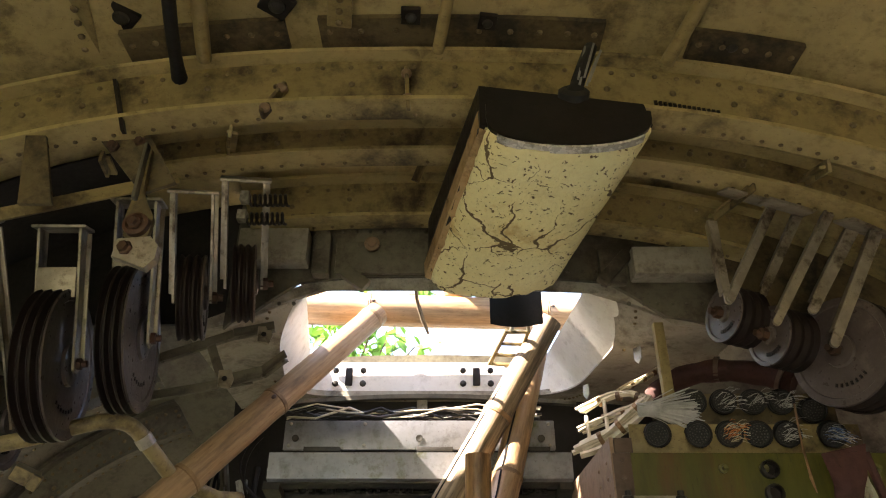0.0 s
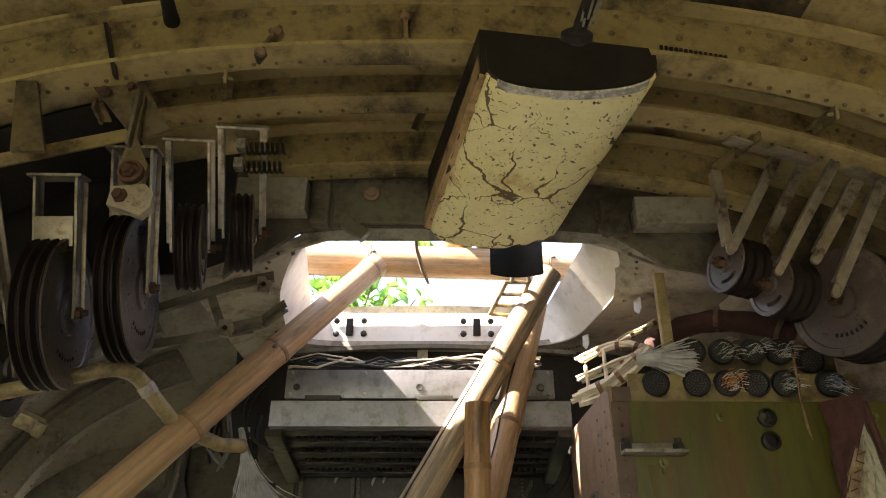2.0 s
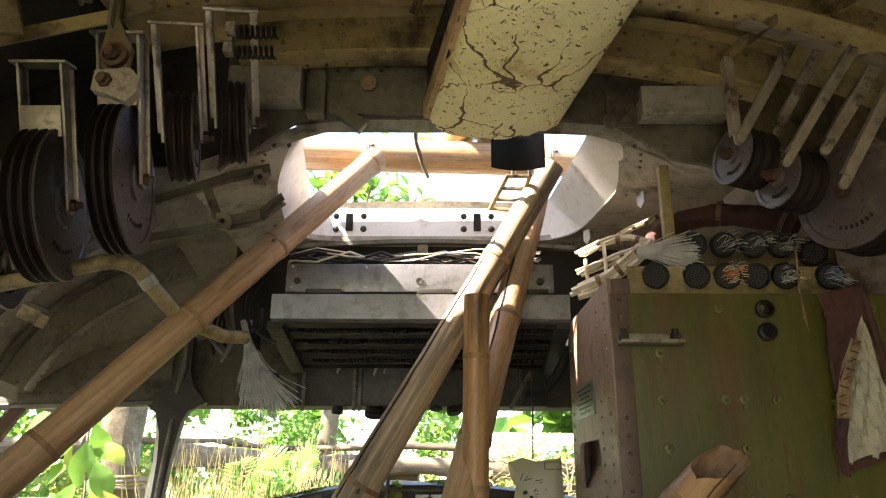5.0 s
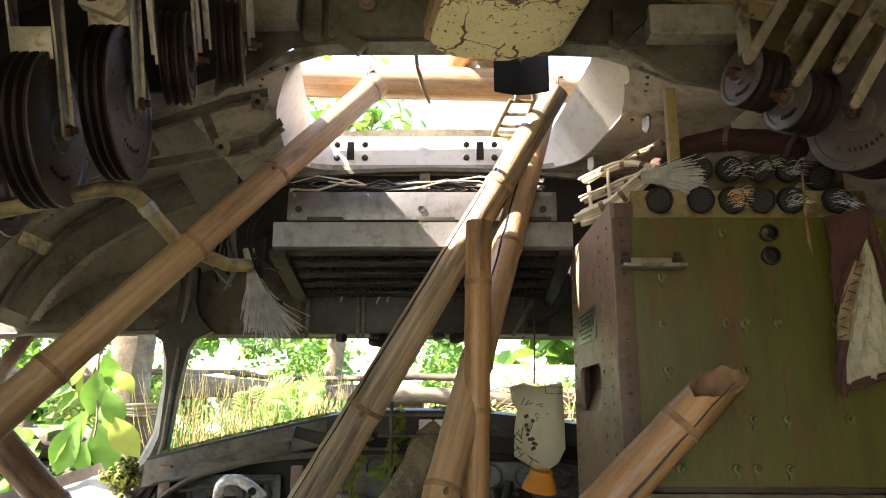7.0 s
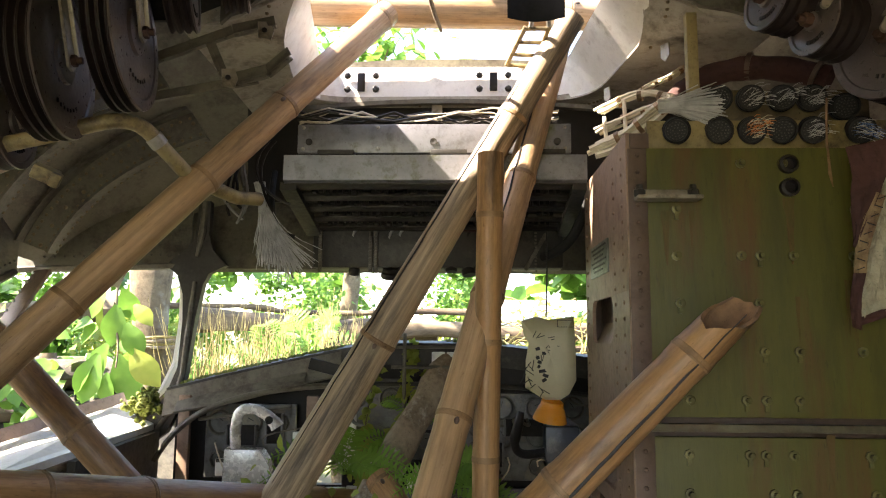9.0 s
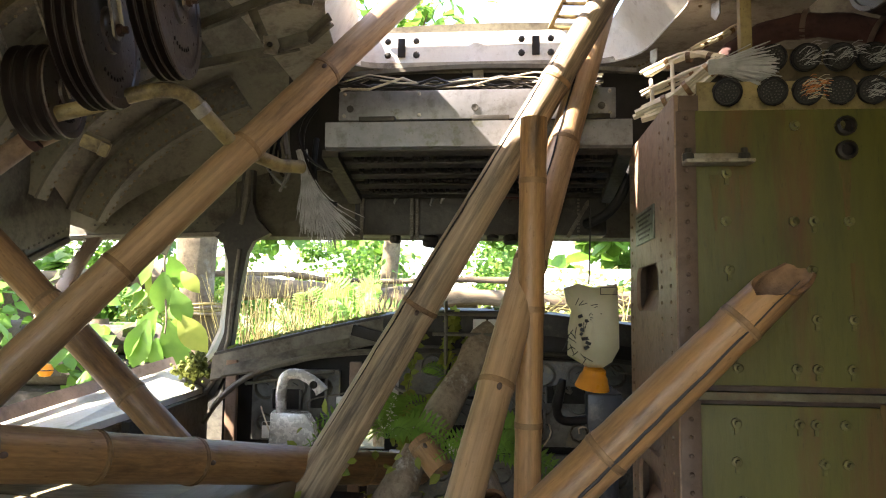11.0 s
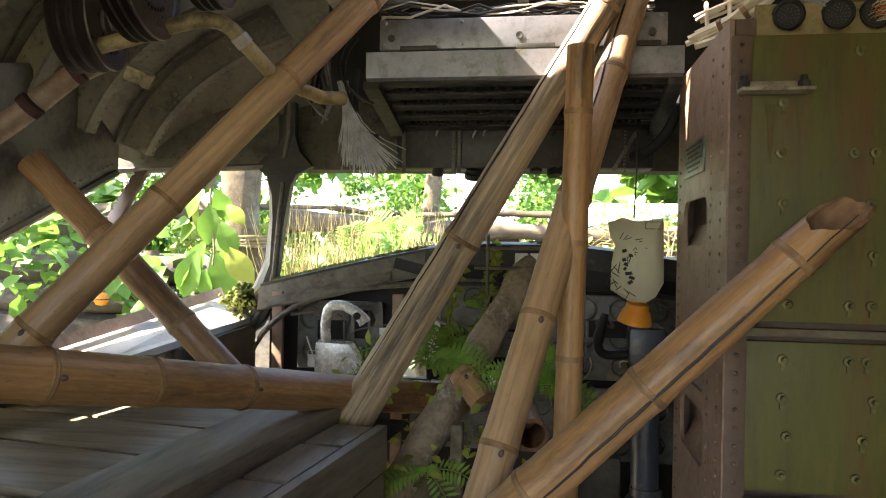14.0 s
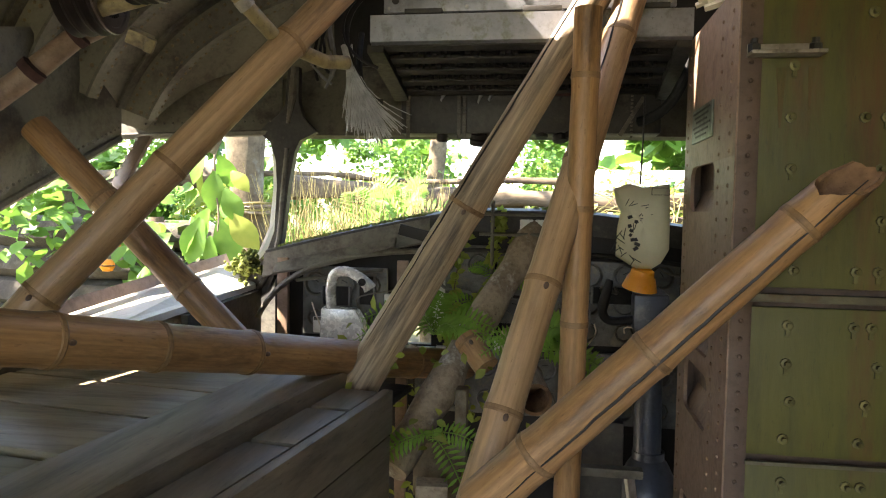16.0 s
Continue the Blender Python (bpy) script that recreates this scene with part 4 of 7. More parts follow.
bm.faces.new([bm.verts.new(p) for p in sec])
part("end_cap", bm, BLACK, duct, "black end plate")
bm = bmesh.new()
low = duct_section(0.893, 0.205, 1.940, 0.274, 0.06)[4:-4]
loft(bm, [low, [p + Vector((0, 0.016, -0.001)) for p in low], [p + Vector((0, 0.016, 0.004)) for p in low], [p + Vector((0, 0, 0.004)) for p in low], low], close=False)
part("trim_strip", bm, BRIGHT, duct, "worn bright metal edge strip")
band = [[], [], [], []]
for k, f in enumerate(steps(0.0, 1.0, 40)):
    p = duct_section(0.905 + 0.445 * f, 0.205 - 0.098 * f, 1.938 - 0.045 * f, 0.276, 0.085)[-2]
    rag = 0.006 * noise.noise(Vector((0, f * 19, 3))) + 0.003 * noise.noise(Vector((0, f * 60, 7)))
    for row, dx, dz in zip(band, (0.012, -0.008, -0.010, 0.006), (-0.014 + rag, -0.004 + rag, 0.030 + 2 * rag, 0.040 + rag)):
        row.append(p + Vector((dx + 0.4 * rag, 0, dz)))
bm = loft(bmesh.new(), band + band[:1], close=False)
part("torn_edge", bm, FOAM_EDGE, duct, "torn brown foam edge", kind="stuff")
bm = bmesh.new()
tube(bm, bez((0.181, 0.750, 1.914), (0.186, 0.744, 1.935), (0.198, 0.744, 1.966), (0.219, 0.767, 2.027)), [0.014] * 3 + [0.010] * 10, 10)
part("cable", bm, RUBBER, duct, "frayed black cable")
bm = bmesh.new()
lathe(bm, ((0.022, 0), (0.022, 0.008), (0.016, 0.012), (0.012, 0.012)), Matrix.Translation((0.182, 0.753, 1.920)) @ pose(0, 0, 0, 60), 16)
part("grommet", bm, RUBBER, duct)
bm = bmesh.new()
for k in range(5):
    a = k * 1.3
    tube(bm, [Vector((0.194, 0.735, 1.952)) + Vector((0.008 * math.cos(a), 0, 0.008 * math.sin(a) - 0.02)), Vector((0.218, 0.754, 2.009)) + Vector((0.012 * math.cos(a), 0, 0.014 * math.sin(a)))], 0.0022, 4)
part("frayed_strand", bm, WIRE, duct, kind="stuff")
# flap and ladder bracket at the hatch edge
bm = bmesh.new()
nx = 10
rowsf = [[Vector((0.113 + 0.126 * i / nx, 1.55 + 0.02 * math.sin(i / nx * math.pi), z)) for i in range(nx + 1)] for z in steps(2.02, 1.925, 5)]
loft(bm, rowsf, close=False)
loft(bm, [[p + Vector((0, 0.006, 0)) for p in r] for r in rowsf], close=False)
solid("rubber_flap", bm, RUBBER, "black rubber flap hanging at the hatch edge", "flap")
lad = thing("link_bracket", (0.184, 1.700, 1.961), "bare metal ladder-like link bracket hanging under the flap", "bracket")
A0, A1, B0, B1 = (Vector(p) for p in ((0.161, 1.650, 1.948), (0.123, 1.780, 1.906), (0.216, 1.650, 1.948), (0.191, 1.780, 1.901)))
for a, b in ((A0, A1), (B0, B1)):
    d = b - a
    part("side_rail", box(bmesh.new(), (a + b) / 2, (0.010, 0.008, d.length), frame_of(d), 0.002), OLIVE, lad)
for f in (0.05, 0.38, 0.70, 0.98):
    a, b = A0.lerp(A1, f), B0.lerp(B1, f)
    part("rung", box(bmesh.new(), (a + b) / 2, (0.010, 0.008, (b - a).length), frame_of(b - a), 0.002), OLIVE, lad)
part("hanger", tube(bmesh.new(), [A0 + Vector((0.02, -0.04, 0.05)), A0 + Vector((0.012, 0, 0))], 0.006, 8), ALU, lad)
part("hanger", tube(bmesh.new(), [B0 + Vector((-0.012, -0.04, 0.05)), B0], 0.006, 8), ALU, lad)
# dangling strip over the hatch
bm = bmesh.new()
tube(bm, [(-0.069, 1.557, 2.052), (-0.066, 1.612, 2.016), (-0.052, 1.655, 1.981), (-0.038, 1.691, 1.957)], [0.006, 0.005, 0.006, 0.004], 6)
solid("dangling_strip", bm, LOG, "dark torn strip hanging over the hatch", "strip")
B8 = Vector((-0.007, 1.938, 2.130))
for dx, ex in ((-0.02, 0.16), (0.16, 0.05)):
    bamboo(B8 + Vector((dx, -0.30, 0.094)), B8 + Vector((ex, 0.06, 0.094)), 0.045, 0.045, (0.3, 0.7), "bamboo pole lying on the pole over the hatch")

# ---- overhead console ----
con = thing("overhead_console", (-0.06, 1.8, 1.7), "worn grey metal overhead console with mossy stains", "console")
bm = bmesh.new()
box(bm, (-0.06, 1.806, 1.724), (0.69, 0.012, 0.075), None, 0.003)
part("back_plate", bm, ALU_CONSOLE, con, "grey bolted metal plate")
for x in (-0.375, -0.06, 0.25):
    bm = bmesh.new()
    lathe(bm, ((0.009, 0), (0.009, 0.003), (0.004, 0.003), (0.0, 0.001)), Matrix.Translation((x, 1.80, 1.715)) @ pose(0, 0, 0, 90), 12)
    part("bolt", bm, DKGREY, con)
for x in (-0.39, -0.2, 0.1, 0.27):
    for z in (1.752, 1.697):
        bm = bmesh.new()
        rivet(bm, (x, 1.799, z), (0, -1, 0), 0.005)
        part("screw", bm, ALU, con)
bm = bmesh.new()
prof = ((1.75, 1.668), (1.75, 1.606), (1.77, 1.598), (1.80, 1.60), (1.80, 1.672))
loft(bm, [[Vector((x, y, z)) for y, z in prof] + [Vector((x, 1.75, 1.668))] for x in (-0.425, 0.315)], close=False)
for x in (-0.425, 0.315):
    bm.faces.new([bm.verts.new((x, y, z)) for y, z in prof])
bmesh.ops.remove_doubles(bm, verts=bm.verts, dist=0.0005)
part("front_bar", bm, ALU_CONSOLE, con, "brushed metal front bar with green moss stains")
bm = bmesh.new()
for x in (-0.30, -0.02, 0.22):
    box(bm, (x, 1.775, 1.679), (0.09, 0.03, 0.012), None, 0.002)
part("hinge", bm, DKGREY, con, kind="stuff")
# sloping slotted underside
s0, s1 = (1.765, 1.603), (2.08, 1.535)
for x, w in ((-0.415, 0.04), (0.30, 0.035)):
    bm = bmesh.new()
    slab(bm, [(x - w / 2, s0[0], s0[1]), (x + w / 2, s0[0], s0[1]), (x + w / 2, s1[0], s1[1]), (x - w / 2, s1[0], s1[1])], -0.02)
    part("side_rail", bm, DKGREY, con)
for k, f in enumerate((0.05, 0.27, 0.49, 0.71, 0.93)):
    y, z = s0[0] + (s1[0] - s0[0]) * f, s0[1] + (s1[1] - s0[1]) * f
    bm = bmesh.new()
    box(bm, (-0.06, y, z), (0.70, 0.034, 0.012), pose(0, 0, 0, -12), 0.003)
    part("slat", bm, DKGREY, con)
    if k < 4:
        bm = bmesh.new()
        random.seed(40 + k)
        for i in range(38):
            if random.random() < 0.85:
                x = -0.36 + i * 0.0165
                box(bm, (x, y + 0.034, z - 0.010 + random.uniform(0, 0.004)), (0.010, 0.012, 0.014), pose(0, 0, 0, -12, 0, random.uniform(-15, 15)))
        part("switch", bm, BLACK, con, kind="stuff")
# black sheet gives the slots between the slats their shade by colour
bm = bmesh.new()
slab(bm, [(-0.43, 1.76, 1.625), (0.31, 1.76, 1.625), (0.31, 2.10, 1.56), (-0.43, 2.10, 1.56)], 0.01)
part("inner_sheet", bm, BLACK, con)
bm = bmesh.new()
box(bm, (0.03, 2.07, 1.533), (0.14, 0.012, 0.01), pose(0, 0, 0, -12))
part("red_strip", bm, CLOTH, con, "faded red strip")
bm = bmesh.new()
box(bm, (-0.06, 2.13, 1.48), (0.72, 0.10, 0.11), None, 0.008)
part("rear_box", bm, DKGREY, con)
for x in (-0.395, -0.25, -0.235, 0.22):
    bm = bmesh.new()
    box(bm, (x, 2.07, 1.47), (0.011, 0.006, 0.12), pose(0, 0, 0, 0, 30 if x > 0.2 else 0, 0), 0.001)
    for k in range(12):
        box(bm, (x, 2.066, 1.415 + k * 0.01), (0.006, 0.004, 0.005))
    part("hanger_strip", bm, GREY, con)
# plugs hanging under the console
for x, z, r in ((-0.30, 1.425, 0.017), (-0.195, 1.415, 0.028), (-0.165, 1.425, 0.02), (0.03, 1.425, 0.022), (0.065, 1.43, 0.026), (-0.02, 1.435, 0.018)):
    t = thing("hanging_plug", (x, 2.1, z), "black ribbed plug hanging on a cord", "plug", "hanging plugs")
    bm = bmesh.new()
    lathe(bm, ((0, -0.02), (r * 0.9, -0.02), (r, -0.016), (r, -0.004), (r * 0.85, 0), (r * 0.85, 0.01), (r * 0.5, 0.014), (r * 0.35, 0.03), (0, 0.03)), Matrix.Translation((x, 2.1, z)) @ pose(0, 0, 0, random.uniform(-20, 20), random.uniform(-15, 15)), 14)
    part("body", bm, BLACK, t)
    bm = bmesh.new()
    tube(bm, bez((x, 2.1, z + 0.02), (x + 0.01, 2.1, z + 0.06), (x - 0.02, 2.08, z + 0.09), (x + 0.01, 2.08, 1.54), 8), 0.005, 6)
    part("cord", bm, WIRE if x < -0.1 else BLACK, t)


def bundle(name, root, way, length, count, spread, material, label, category, droop=0.0, r=0.0011, seed=1, curl=0.25):
    """A brush of cut wire ends."""
    rnd = random.Random(seed)
    root, way = Vector(root), Vector(way).normalized()
    bm = bmesh.new()
    for _ in range(count):
        o = Vector((rnd.gauss(0, 1), rnd.gauss(0, 1), rnd.gauss(0, 1)))
        o -= way * o.dot(way)
        L = length * rnd.uniform(0.65, 1.05)
        e = root + way * L + o * spread * 0.5 + Vector((0, 0, -droop * rnd.uniform(0.5, 1.2)))
        c = root + way * L * 0.5 + o * spread * curl
        tube(bm, bez(root + o * 0.005, root + way * L * 0.25 + o * spread * 0.1, c, e, 5), r, 4, caps=False)
    return solid(name, bm, material, label, category)


# wires over the console and the cut bunch beside it
for k in range(9):
    rnd = random.Random(70 + k)
    pts = [Vector((-0.42 + i * 0.085, 1.86 + rnd.uniform(-0.03, 0.03), 1.79 + rnd.uniform(-0.018, 0.025))) for i in range(9)]
    solid("wire_run", tube(bmesh.new(), [q for a, b in zip(pts, pts[1:]) for q in (a, a.lerp(b, 0.5))] + [pts[-1]], rnd.choice((0.002, 0.003, 0.004)), 6), (BLACK, WIRE_WHITE, DKGREY)[k % 3],
          ("black wire lying over the console", "pale waxed wire lying over the console", "dark grey wire lying over the console")[k % 3], "wire", "", "console wires")
bm = bmesh.new()
box(bm, (-0.06, 1.99, 1.86), (0.03, 0.006, 0.05), None, 0.003)
solid("lug_plate", bm, ALU, "small bare metal lug under the hatch frame", "lug")
bm = bmesh.new()
loft(bm, [[Vector((-0.46 + 0.84 * i / 14, y, 1.855 + 0.02 * math.sin(math.pi * i / 14) + z)) for i in range(15)] for y, z in ((1.97, 0), (1.99, 0), (1.99, 0.012), (1.97, 0.012), (1.97, 0))], close=False)
solid("hatch_lip", bm, GREY, "thin arched grey lip under the hatch frame", "lip")
# black sheet stands in for the shaded recess behind the wires
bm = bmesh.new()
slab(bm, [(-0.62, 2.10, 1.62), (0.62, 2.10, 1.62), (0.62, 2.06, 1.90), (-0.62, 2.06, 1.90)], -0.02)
solid("wall_console_back", bm, BLACK, "black sheet standing for shade behind the overhead console", "wall", "structure")
bundle("cut_wire", (-0.500, 1.800, 1.611), (0.20, 0.0, -1.0), 0.21, 220, 0.035, WIRE_PALE, "bunch of cut grey wires hanging beside the console", "wire", 0.0, 0.0010, 3, 0.02)
bundle("cut_wire", (-0.484, 1.800, 1.542), (0.45, 0.0, -0.75), 0.165, 190, 0.05, WIRE_PALE, "bunch of cut grey wires flaring beside the console", "wire", 0.02, 0.0010, 4, 0.02)
solid("black_conduit", tube(bmesh.new(), bez((-0.477, 1.863, 1.654), (-0.475, 1.807, 1.544), (-0.466, 1.804, 1.474), (-0.407, 1.813, 1.472)), 0.008, 10), RUBBER, "black bent conduit beside the console", "conduit")
for k in range(10):
    rnd = random.Random(90 + k)
    x0 = -0.50 + rnd.uniform(-0.06, 0.05)
    solid("loose_wire", tube(bmesh.new(), bez((x0, 1.8, 1.72), (x0 - 0.06, 1.8, 1.66), (x0 + rnd.uniform(-0.1, 0.05), 1.78, 1.58), (x0 + rnd.uniform(-0.08, 0.06), 1.8, 1.50 + rnd.uniform(0, 0.1))), 0.004, 6),
          rnd.choice((BLACK, WIRE, GREY)), "loose wire hanging beside the console", "wire", "", "loose wires")

# ---- left side: pipe, duct, ribs ----
pipe = thing("conduit_pipe", (-0.697, 1.500, 1.675), "bent yellow green painted pipe with a clamp", "pipe")
bm = bmesh.new()
tube(bm, [(-0.946, 1.401, 1.585), (-0.823, 1.416, 1.617)] + bez((-0.736, 1.441, 1.650), (-0.670, 1.457, 1.674), (-0.654, 1.489, 1.665), (-0.637, 1.517, 1.636), 8) + [(-0.589, 1.593, 1.572), (-0.526, 1.721, 1.555), (-0.486, 1.771, 1.562)], 0.0165, 14)
part("run", bm, OLIVE, pipe)
bm = bmesh.new()
tube(bm, [(-0.642, 1.510, 1.644), (-0.631, 1.524, 1.628)], 0.019, 14)
part("clamp", bm, ALU, pipe)
solid("red_banded_duct", tube(bmesh.new(), [(-1.186, 1.438, 1.410), (-1.119, 1.472, 1.475), (-1.034, 1.520, 1.569), (-0.968, 1.585, 1.633)], [0.026, 0.026, 0.024, 0.026], 14), BROWN, "brown pipe with faded red bands along the wall", "pipe")
for a, b in (((-1.093, 1.456, 1.483), (-1.079, 1.459, 1.496)), ((-1.020, 1.502, 1.569), (-1.006, 1.505, 1.579))):
    solid("pipe_band", tube(bmesh.new(), [a, b], 0.030, 14), CLOTH, "faded red band round the brown pipe", "band", "", "pipe bands")
bm = bmesh.new()
box(bm, (-0.860, 1.496, 1.560), (0.05, 0.05, 0.03), pose(0, 0, 0, 20, 20, 30), 0.004)
box(bm, Vector((-0.828, 1.479, 1.543)), (0.02, 0.03, 0.03), pose(0, 0, 0, 20, 20, 30), 0.004)
solid("pipe_bracket", bm, OLIVE, "small olive green bracket block on the wall", "bracket")
bm = bmesh.new()
lathe(bm, ((0.020, -0.03), (0.020, 0.02), (0.015, 0.02), (0.015, -0.02), (0, -0.02)), Matrix.Translation((-0.945, 1.536, 1.614)) @ frame_of((0.35, -0.9, -0.3)), 14)
solid("pipe_stub", bm, OLIVE, "open olive green pipe stub", "pipe")
def brace(a, b, w):
    """A flanged strip with a raised lip between two points of the side wall."""
    a, b = Vector(a), Vector(b)
    d = b - a
    bm = bmesh.new()
    box(bm, (a + b) / 2, (w, 0.006, d.length), frame_of(d), 0.001)
    box(bm, (a + b) / 2 + Vector((0, -0.010, 0.5 * w)), (0.004, 0.020, d.length), frame_of(d), 0.001)
    for f in (0.1, 0.9):
        rivet(bm, a + d * f + Vector((0, -0.004, 0)), (0, -1, 0), 0.006)
    solid("wall_brace", bm, GREY, "grey flanged brace on the side wall", "brace", "", "wall braces")


brace((-0.640, 1.49, 1.800), (-0.475, 1.50, 1.866), 0.012)
brace((-0.475, 1.50, 1.866), (-0.385, 1.50, 1.885), 0.016)
brace((-0.525, 1.50, 1.838), (-0.494, 1.50, 1.770), 0.026)
brace((-0.470, 1.52, 1.765), (-0.405, 1.52, 1.782), 0.022)
brace((-0.405, 1.52, 1.782), (-0.352, 1.50, 1.815), 0.020)
brace((-0.720, 1.52, 1.715), (-0.430, 1.54, 1.775), 0.010)
brace((-0.846, 1.488, 1.659), (-0.750, 1.573, 1.745), 0.012)
for p in ((-0.405, 1.49, 1.868), (-0.478, 1.49, 1.764)):
    lug = thing("wall_lug", p, "small bare metal lug with a round hole", "lug", "wall lugs")
    part("tab", plate(bmesh.new(), ((-0.014, -0.02), (0.012, -0.022), (0.018, 0.0), (0.010, 0.022), (-0.016, 0.018)), 0.006, Matrix.Translation(p) @ pose(0, 0, 0, 80, 0, 20)), FORK, lug)
    part("hole", lathe(bmesh.new(), ((0.006, 0), (0.005, 0.003), (0, 0.003)), Matrix.Translation(Vector(p) + Vector((0, -0.007, 0))) @ pose(0, 0, 0, 80, 0, 20), 12), BLACK, lug)
solid("black_conduit", tube(bmesh.new(), bez((0.345, 1.95, 1.62), (0.335, 1.95, 1.52), (0.30, 1.95, 1.46), (0.235, 2.02, 1.45)), 0.014, 10), RUBBER, "thick black bent conduit under the console", "conduit")

# ---- windshield, posts, sills ----
for pts, nm in ((((-1.286, 2.080, 1.398), (-1.299, 1.611, 1.186), (-1.287, 1.354, 1.082), (-1.299, 1.378, 1.551), (-1.295, 2.097, 1.728)), "wall_side_header"), (((-1.496, 2.120, 1.405), (-0.867, 2.319, 1.445), (-0.914, 2.433, 1.803), (-1.559, 2.211, 1.761)), "wall_front_header")):
    solid(nm, slab(bmesh.new(), pts, 0.02), WALLGREY, "grey riveted panel above the side window", "wall", "structure")
    a, b = Vector(pts[0]), Vector(pts[1])
    t = thing("header_flange", a, "grey riveted flange along the window header", "flange", "header flanges")
    part("strip", tube(bmesh.new(), [a + Vector((0, -0.01, 0.01)), b + Vector((0, -0.01, 0.01))], 0.012, 6), GREY, t)
    bm = bmesh.new()
    for k in range(24):
        rivet(bm, a.lerp(b, (k + 0.5) / 24) + Vector((0.012, -0.02, 0.045)), (0.5, -0.85, 0), 0.004)
    part("rivet", bm, GREY, t, kind="stuff")
bm = bmesh.new()
slab(bm, [(-0.95, 2.36, 1.45), (0.80, 2.40, 1.45), (0.80, 2.52, 1.82), (-0.95, 2.48, 1.72)], -0.03)
solid("wall_windshield_header", bm, WALLGREY, "dark header above the windshield", "wall", "structure")
bm = bmesh.new()
slab(bm, [(0.46, 2.36, 0.06), (1.30, 2.10, 0.06), (1.30, 2.10, 1.80), (0.46, 2.36, 1.80)], -0.03)
solid("wall_front_right", bm, DKGREY, "dark front wall beside the windshield", "wall", "structure")
post = thing("windshield_post", (-0.85, 2.3, 1.0), "grey forked cast windshield post", "post")
bm = bmesh.new()
plate(bm, ((-0.935, 1.452), (-0.90, 1.485), (-0.868, 1.509), (-0.845, 1.54), (-0.836, 1.66), (-0.800, 1.66), (-0.800, 1.55), (-0.785, 1.50), (-0.740, 1.452), (-0.795, 1.425), (-0.812, 1.39), (-0.832, 1.28), (-0.852, 1.11), (-0.872, 1.00), (-0.905, 0.93), (-0.985, 0.870),
           (-1.01, 0.875), (-0.985, 0.955), (-0.915, 1.04), (-0.880, 1.13), (-0.872, 1.28), (-0.876, 1.36), (-0.895, 1.42)), 0.03, Matrix.Translation((0, 2.315, 0)) @ pose(0, 0, 0, 90))
part("casting", bm, DKGREY, post)
part("rib", tube(bmesh.new(), [(-0.838, 2.285, 1.40), (-0.850, 2.283, 1.28), (-0.864, 2.283, 1.11), (-0.892, 2.283, 1.00), (-0.955, 2.283, 0.91)], 0.008, 8), GREY, post)
part("boss", tube(bmesh.new(), [(-0.818, 2.292, 1.66), (-0.82, 2.285, 1.56), (-0.835, 2.283, 1.48)], [0.010, 0.014, 0.006], 10), GREY, post)
# the edge's glare in the sun is put in as white colour
WF = ((-0.905, 1.455), (-0.893, 1.36), (-0.892, 1.28), (-0.905, 1.15), (-0.945, 1.06), (-1.02, 0.99))
part("window_frame", loft(bmesh.new(), [[Vector((x + dx, y, z + dx * 0.4)) for x, z in WF] for dx, y in ((0.0, 2.335), (-0.012, 2.335), (-0.045, 2.44), (-0.033, 2.45), (0.0, 2.335))], close=False), WHITE, post, "window frame edge painted white for its sun glare")
strut = thing("drilled_strut", (-1.33, 2.1, 1.2), "slanted metal window strut with a row of holes", "strut")
bm = bmesh.new()
a, b = Vector((-1.169, 2.020, 1.408)), Vector((-1.288, 1.800, 0.979))
box(bm, (a + b) / 2, (0.075, 0.01, (b - a).length), frame_of(b - a), 0.002)
part("bar", bm, BROWN, strut)
bm = bmesh.new()
d = (b - a).normalized()
sd = d.cross(Vector((0, 1, 0)))
for k in range(16):
    for s in (-1, 1):
        rivet(bm, a.lerp(b, (k + 0.5) / 16) + sd * s * 0.022 + Vector((0, -0.006, 0)), (0, -1, 0), 0.0045)
part("rivet", bm, WHITE, strut, kind="stuff")
sill = thing("window_sill", (-1.0, 1.9, 1.0), "pale sunlit side window sill with a drilled edge strip", "sill", "", "structure")
O0, O1, I0, I1 = (Vector(p) for p in ((-1.143, 1.650, 0.945), (-1.078, 2.350, 1.016), (-0.924, 1.520, 0.939), (-0.942, 2.280, 0.958)))
O0, I0 = O0 + (O0 - O1) * 0.3, I0 + (I0 - I1) * 0.3
bm = bmesh.new()
slab(bm, [O0, I0, I1, O1], -0.018)
part("ledge", bm, WHITE, sill, "pale weathered ledge")
bm = bmesh.new()
slab(bm, [O0 + Vector((0.01, 0, 0.0)), O1 + Vector((0.01, 0, 0.0)), O1 + Vector((-0.005, 0, 0.03)), O0 + Vector((-0.005, 0, 0.03))], 0.006)
part("edge_strip", bm, BROWN, sill)
bm = bmesh.new()
for k in range(34):
    rivet(bm, O0.lerp(O1, (k + 0.5) / 34) + Vector((0.004, -0.002, 0.016)), (1, -0.3, 0.3), 0.004)
part("rivet", bm, WHITE, sill, kind="stuff")
bm = bmesh.new()
I0 = I0.lerp(I1, 0.5)
slab(bm, [I0 + Vector((0.0, 0, -0.02)), I1 + Vector((0.0, 0, -0.02)), I1 + Vector((0.0, 0, -0.16)), I0 + Vector((0.0, 0, -0.10))], -0.02)
part("side_panel", bm, DKGREY, sill)
bm = bmesh.new()
slab(bm, [O0 + Vector((-0.02, 0, -0.01)), O1 + Vector((-0.02, 0, -0.01)), O1 + Vector((-0.25, 0, -0.25)), O0 + Vector((-0.25, 0, -0.25))], 0.02)
part("outer_skin", bm, DKGREY, sill)
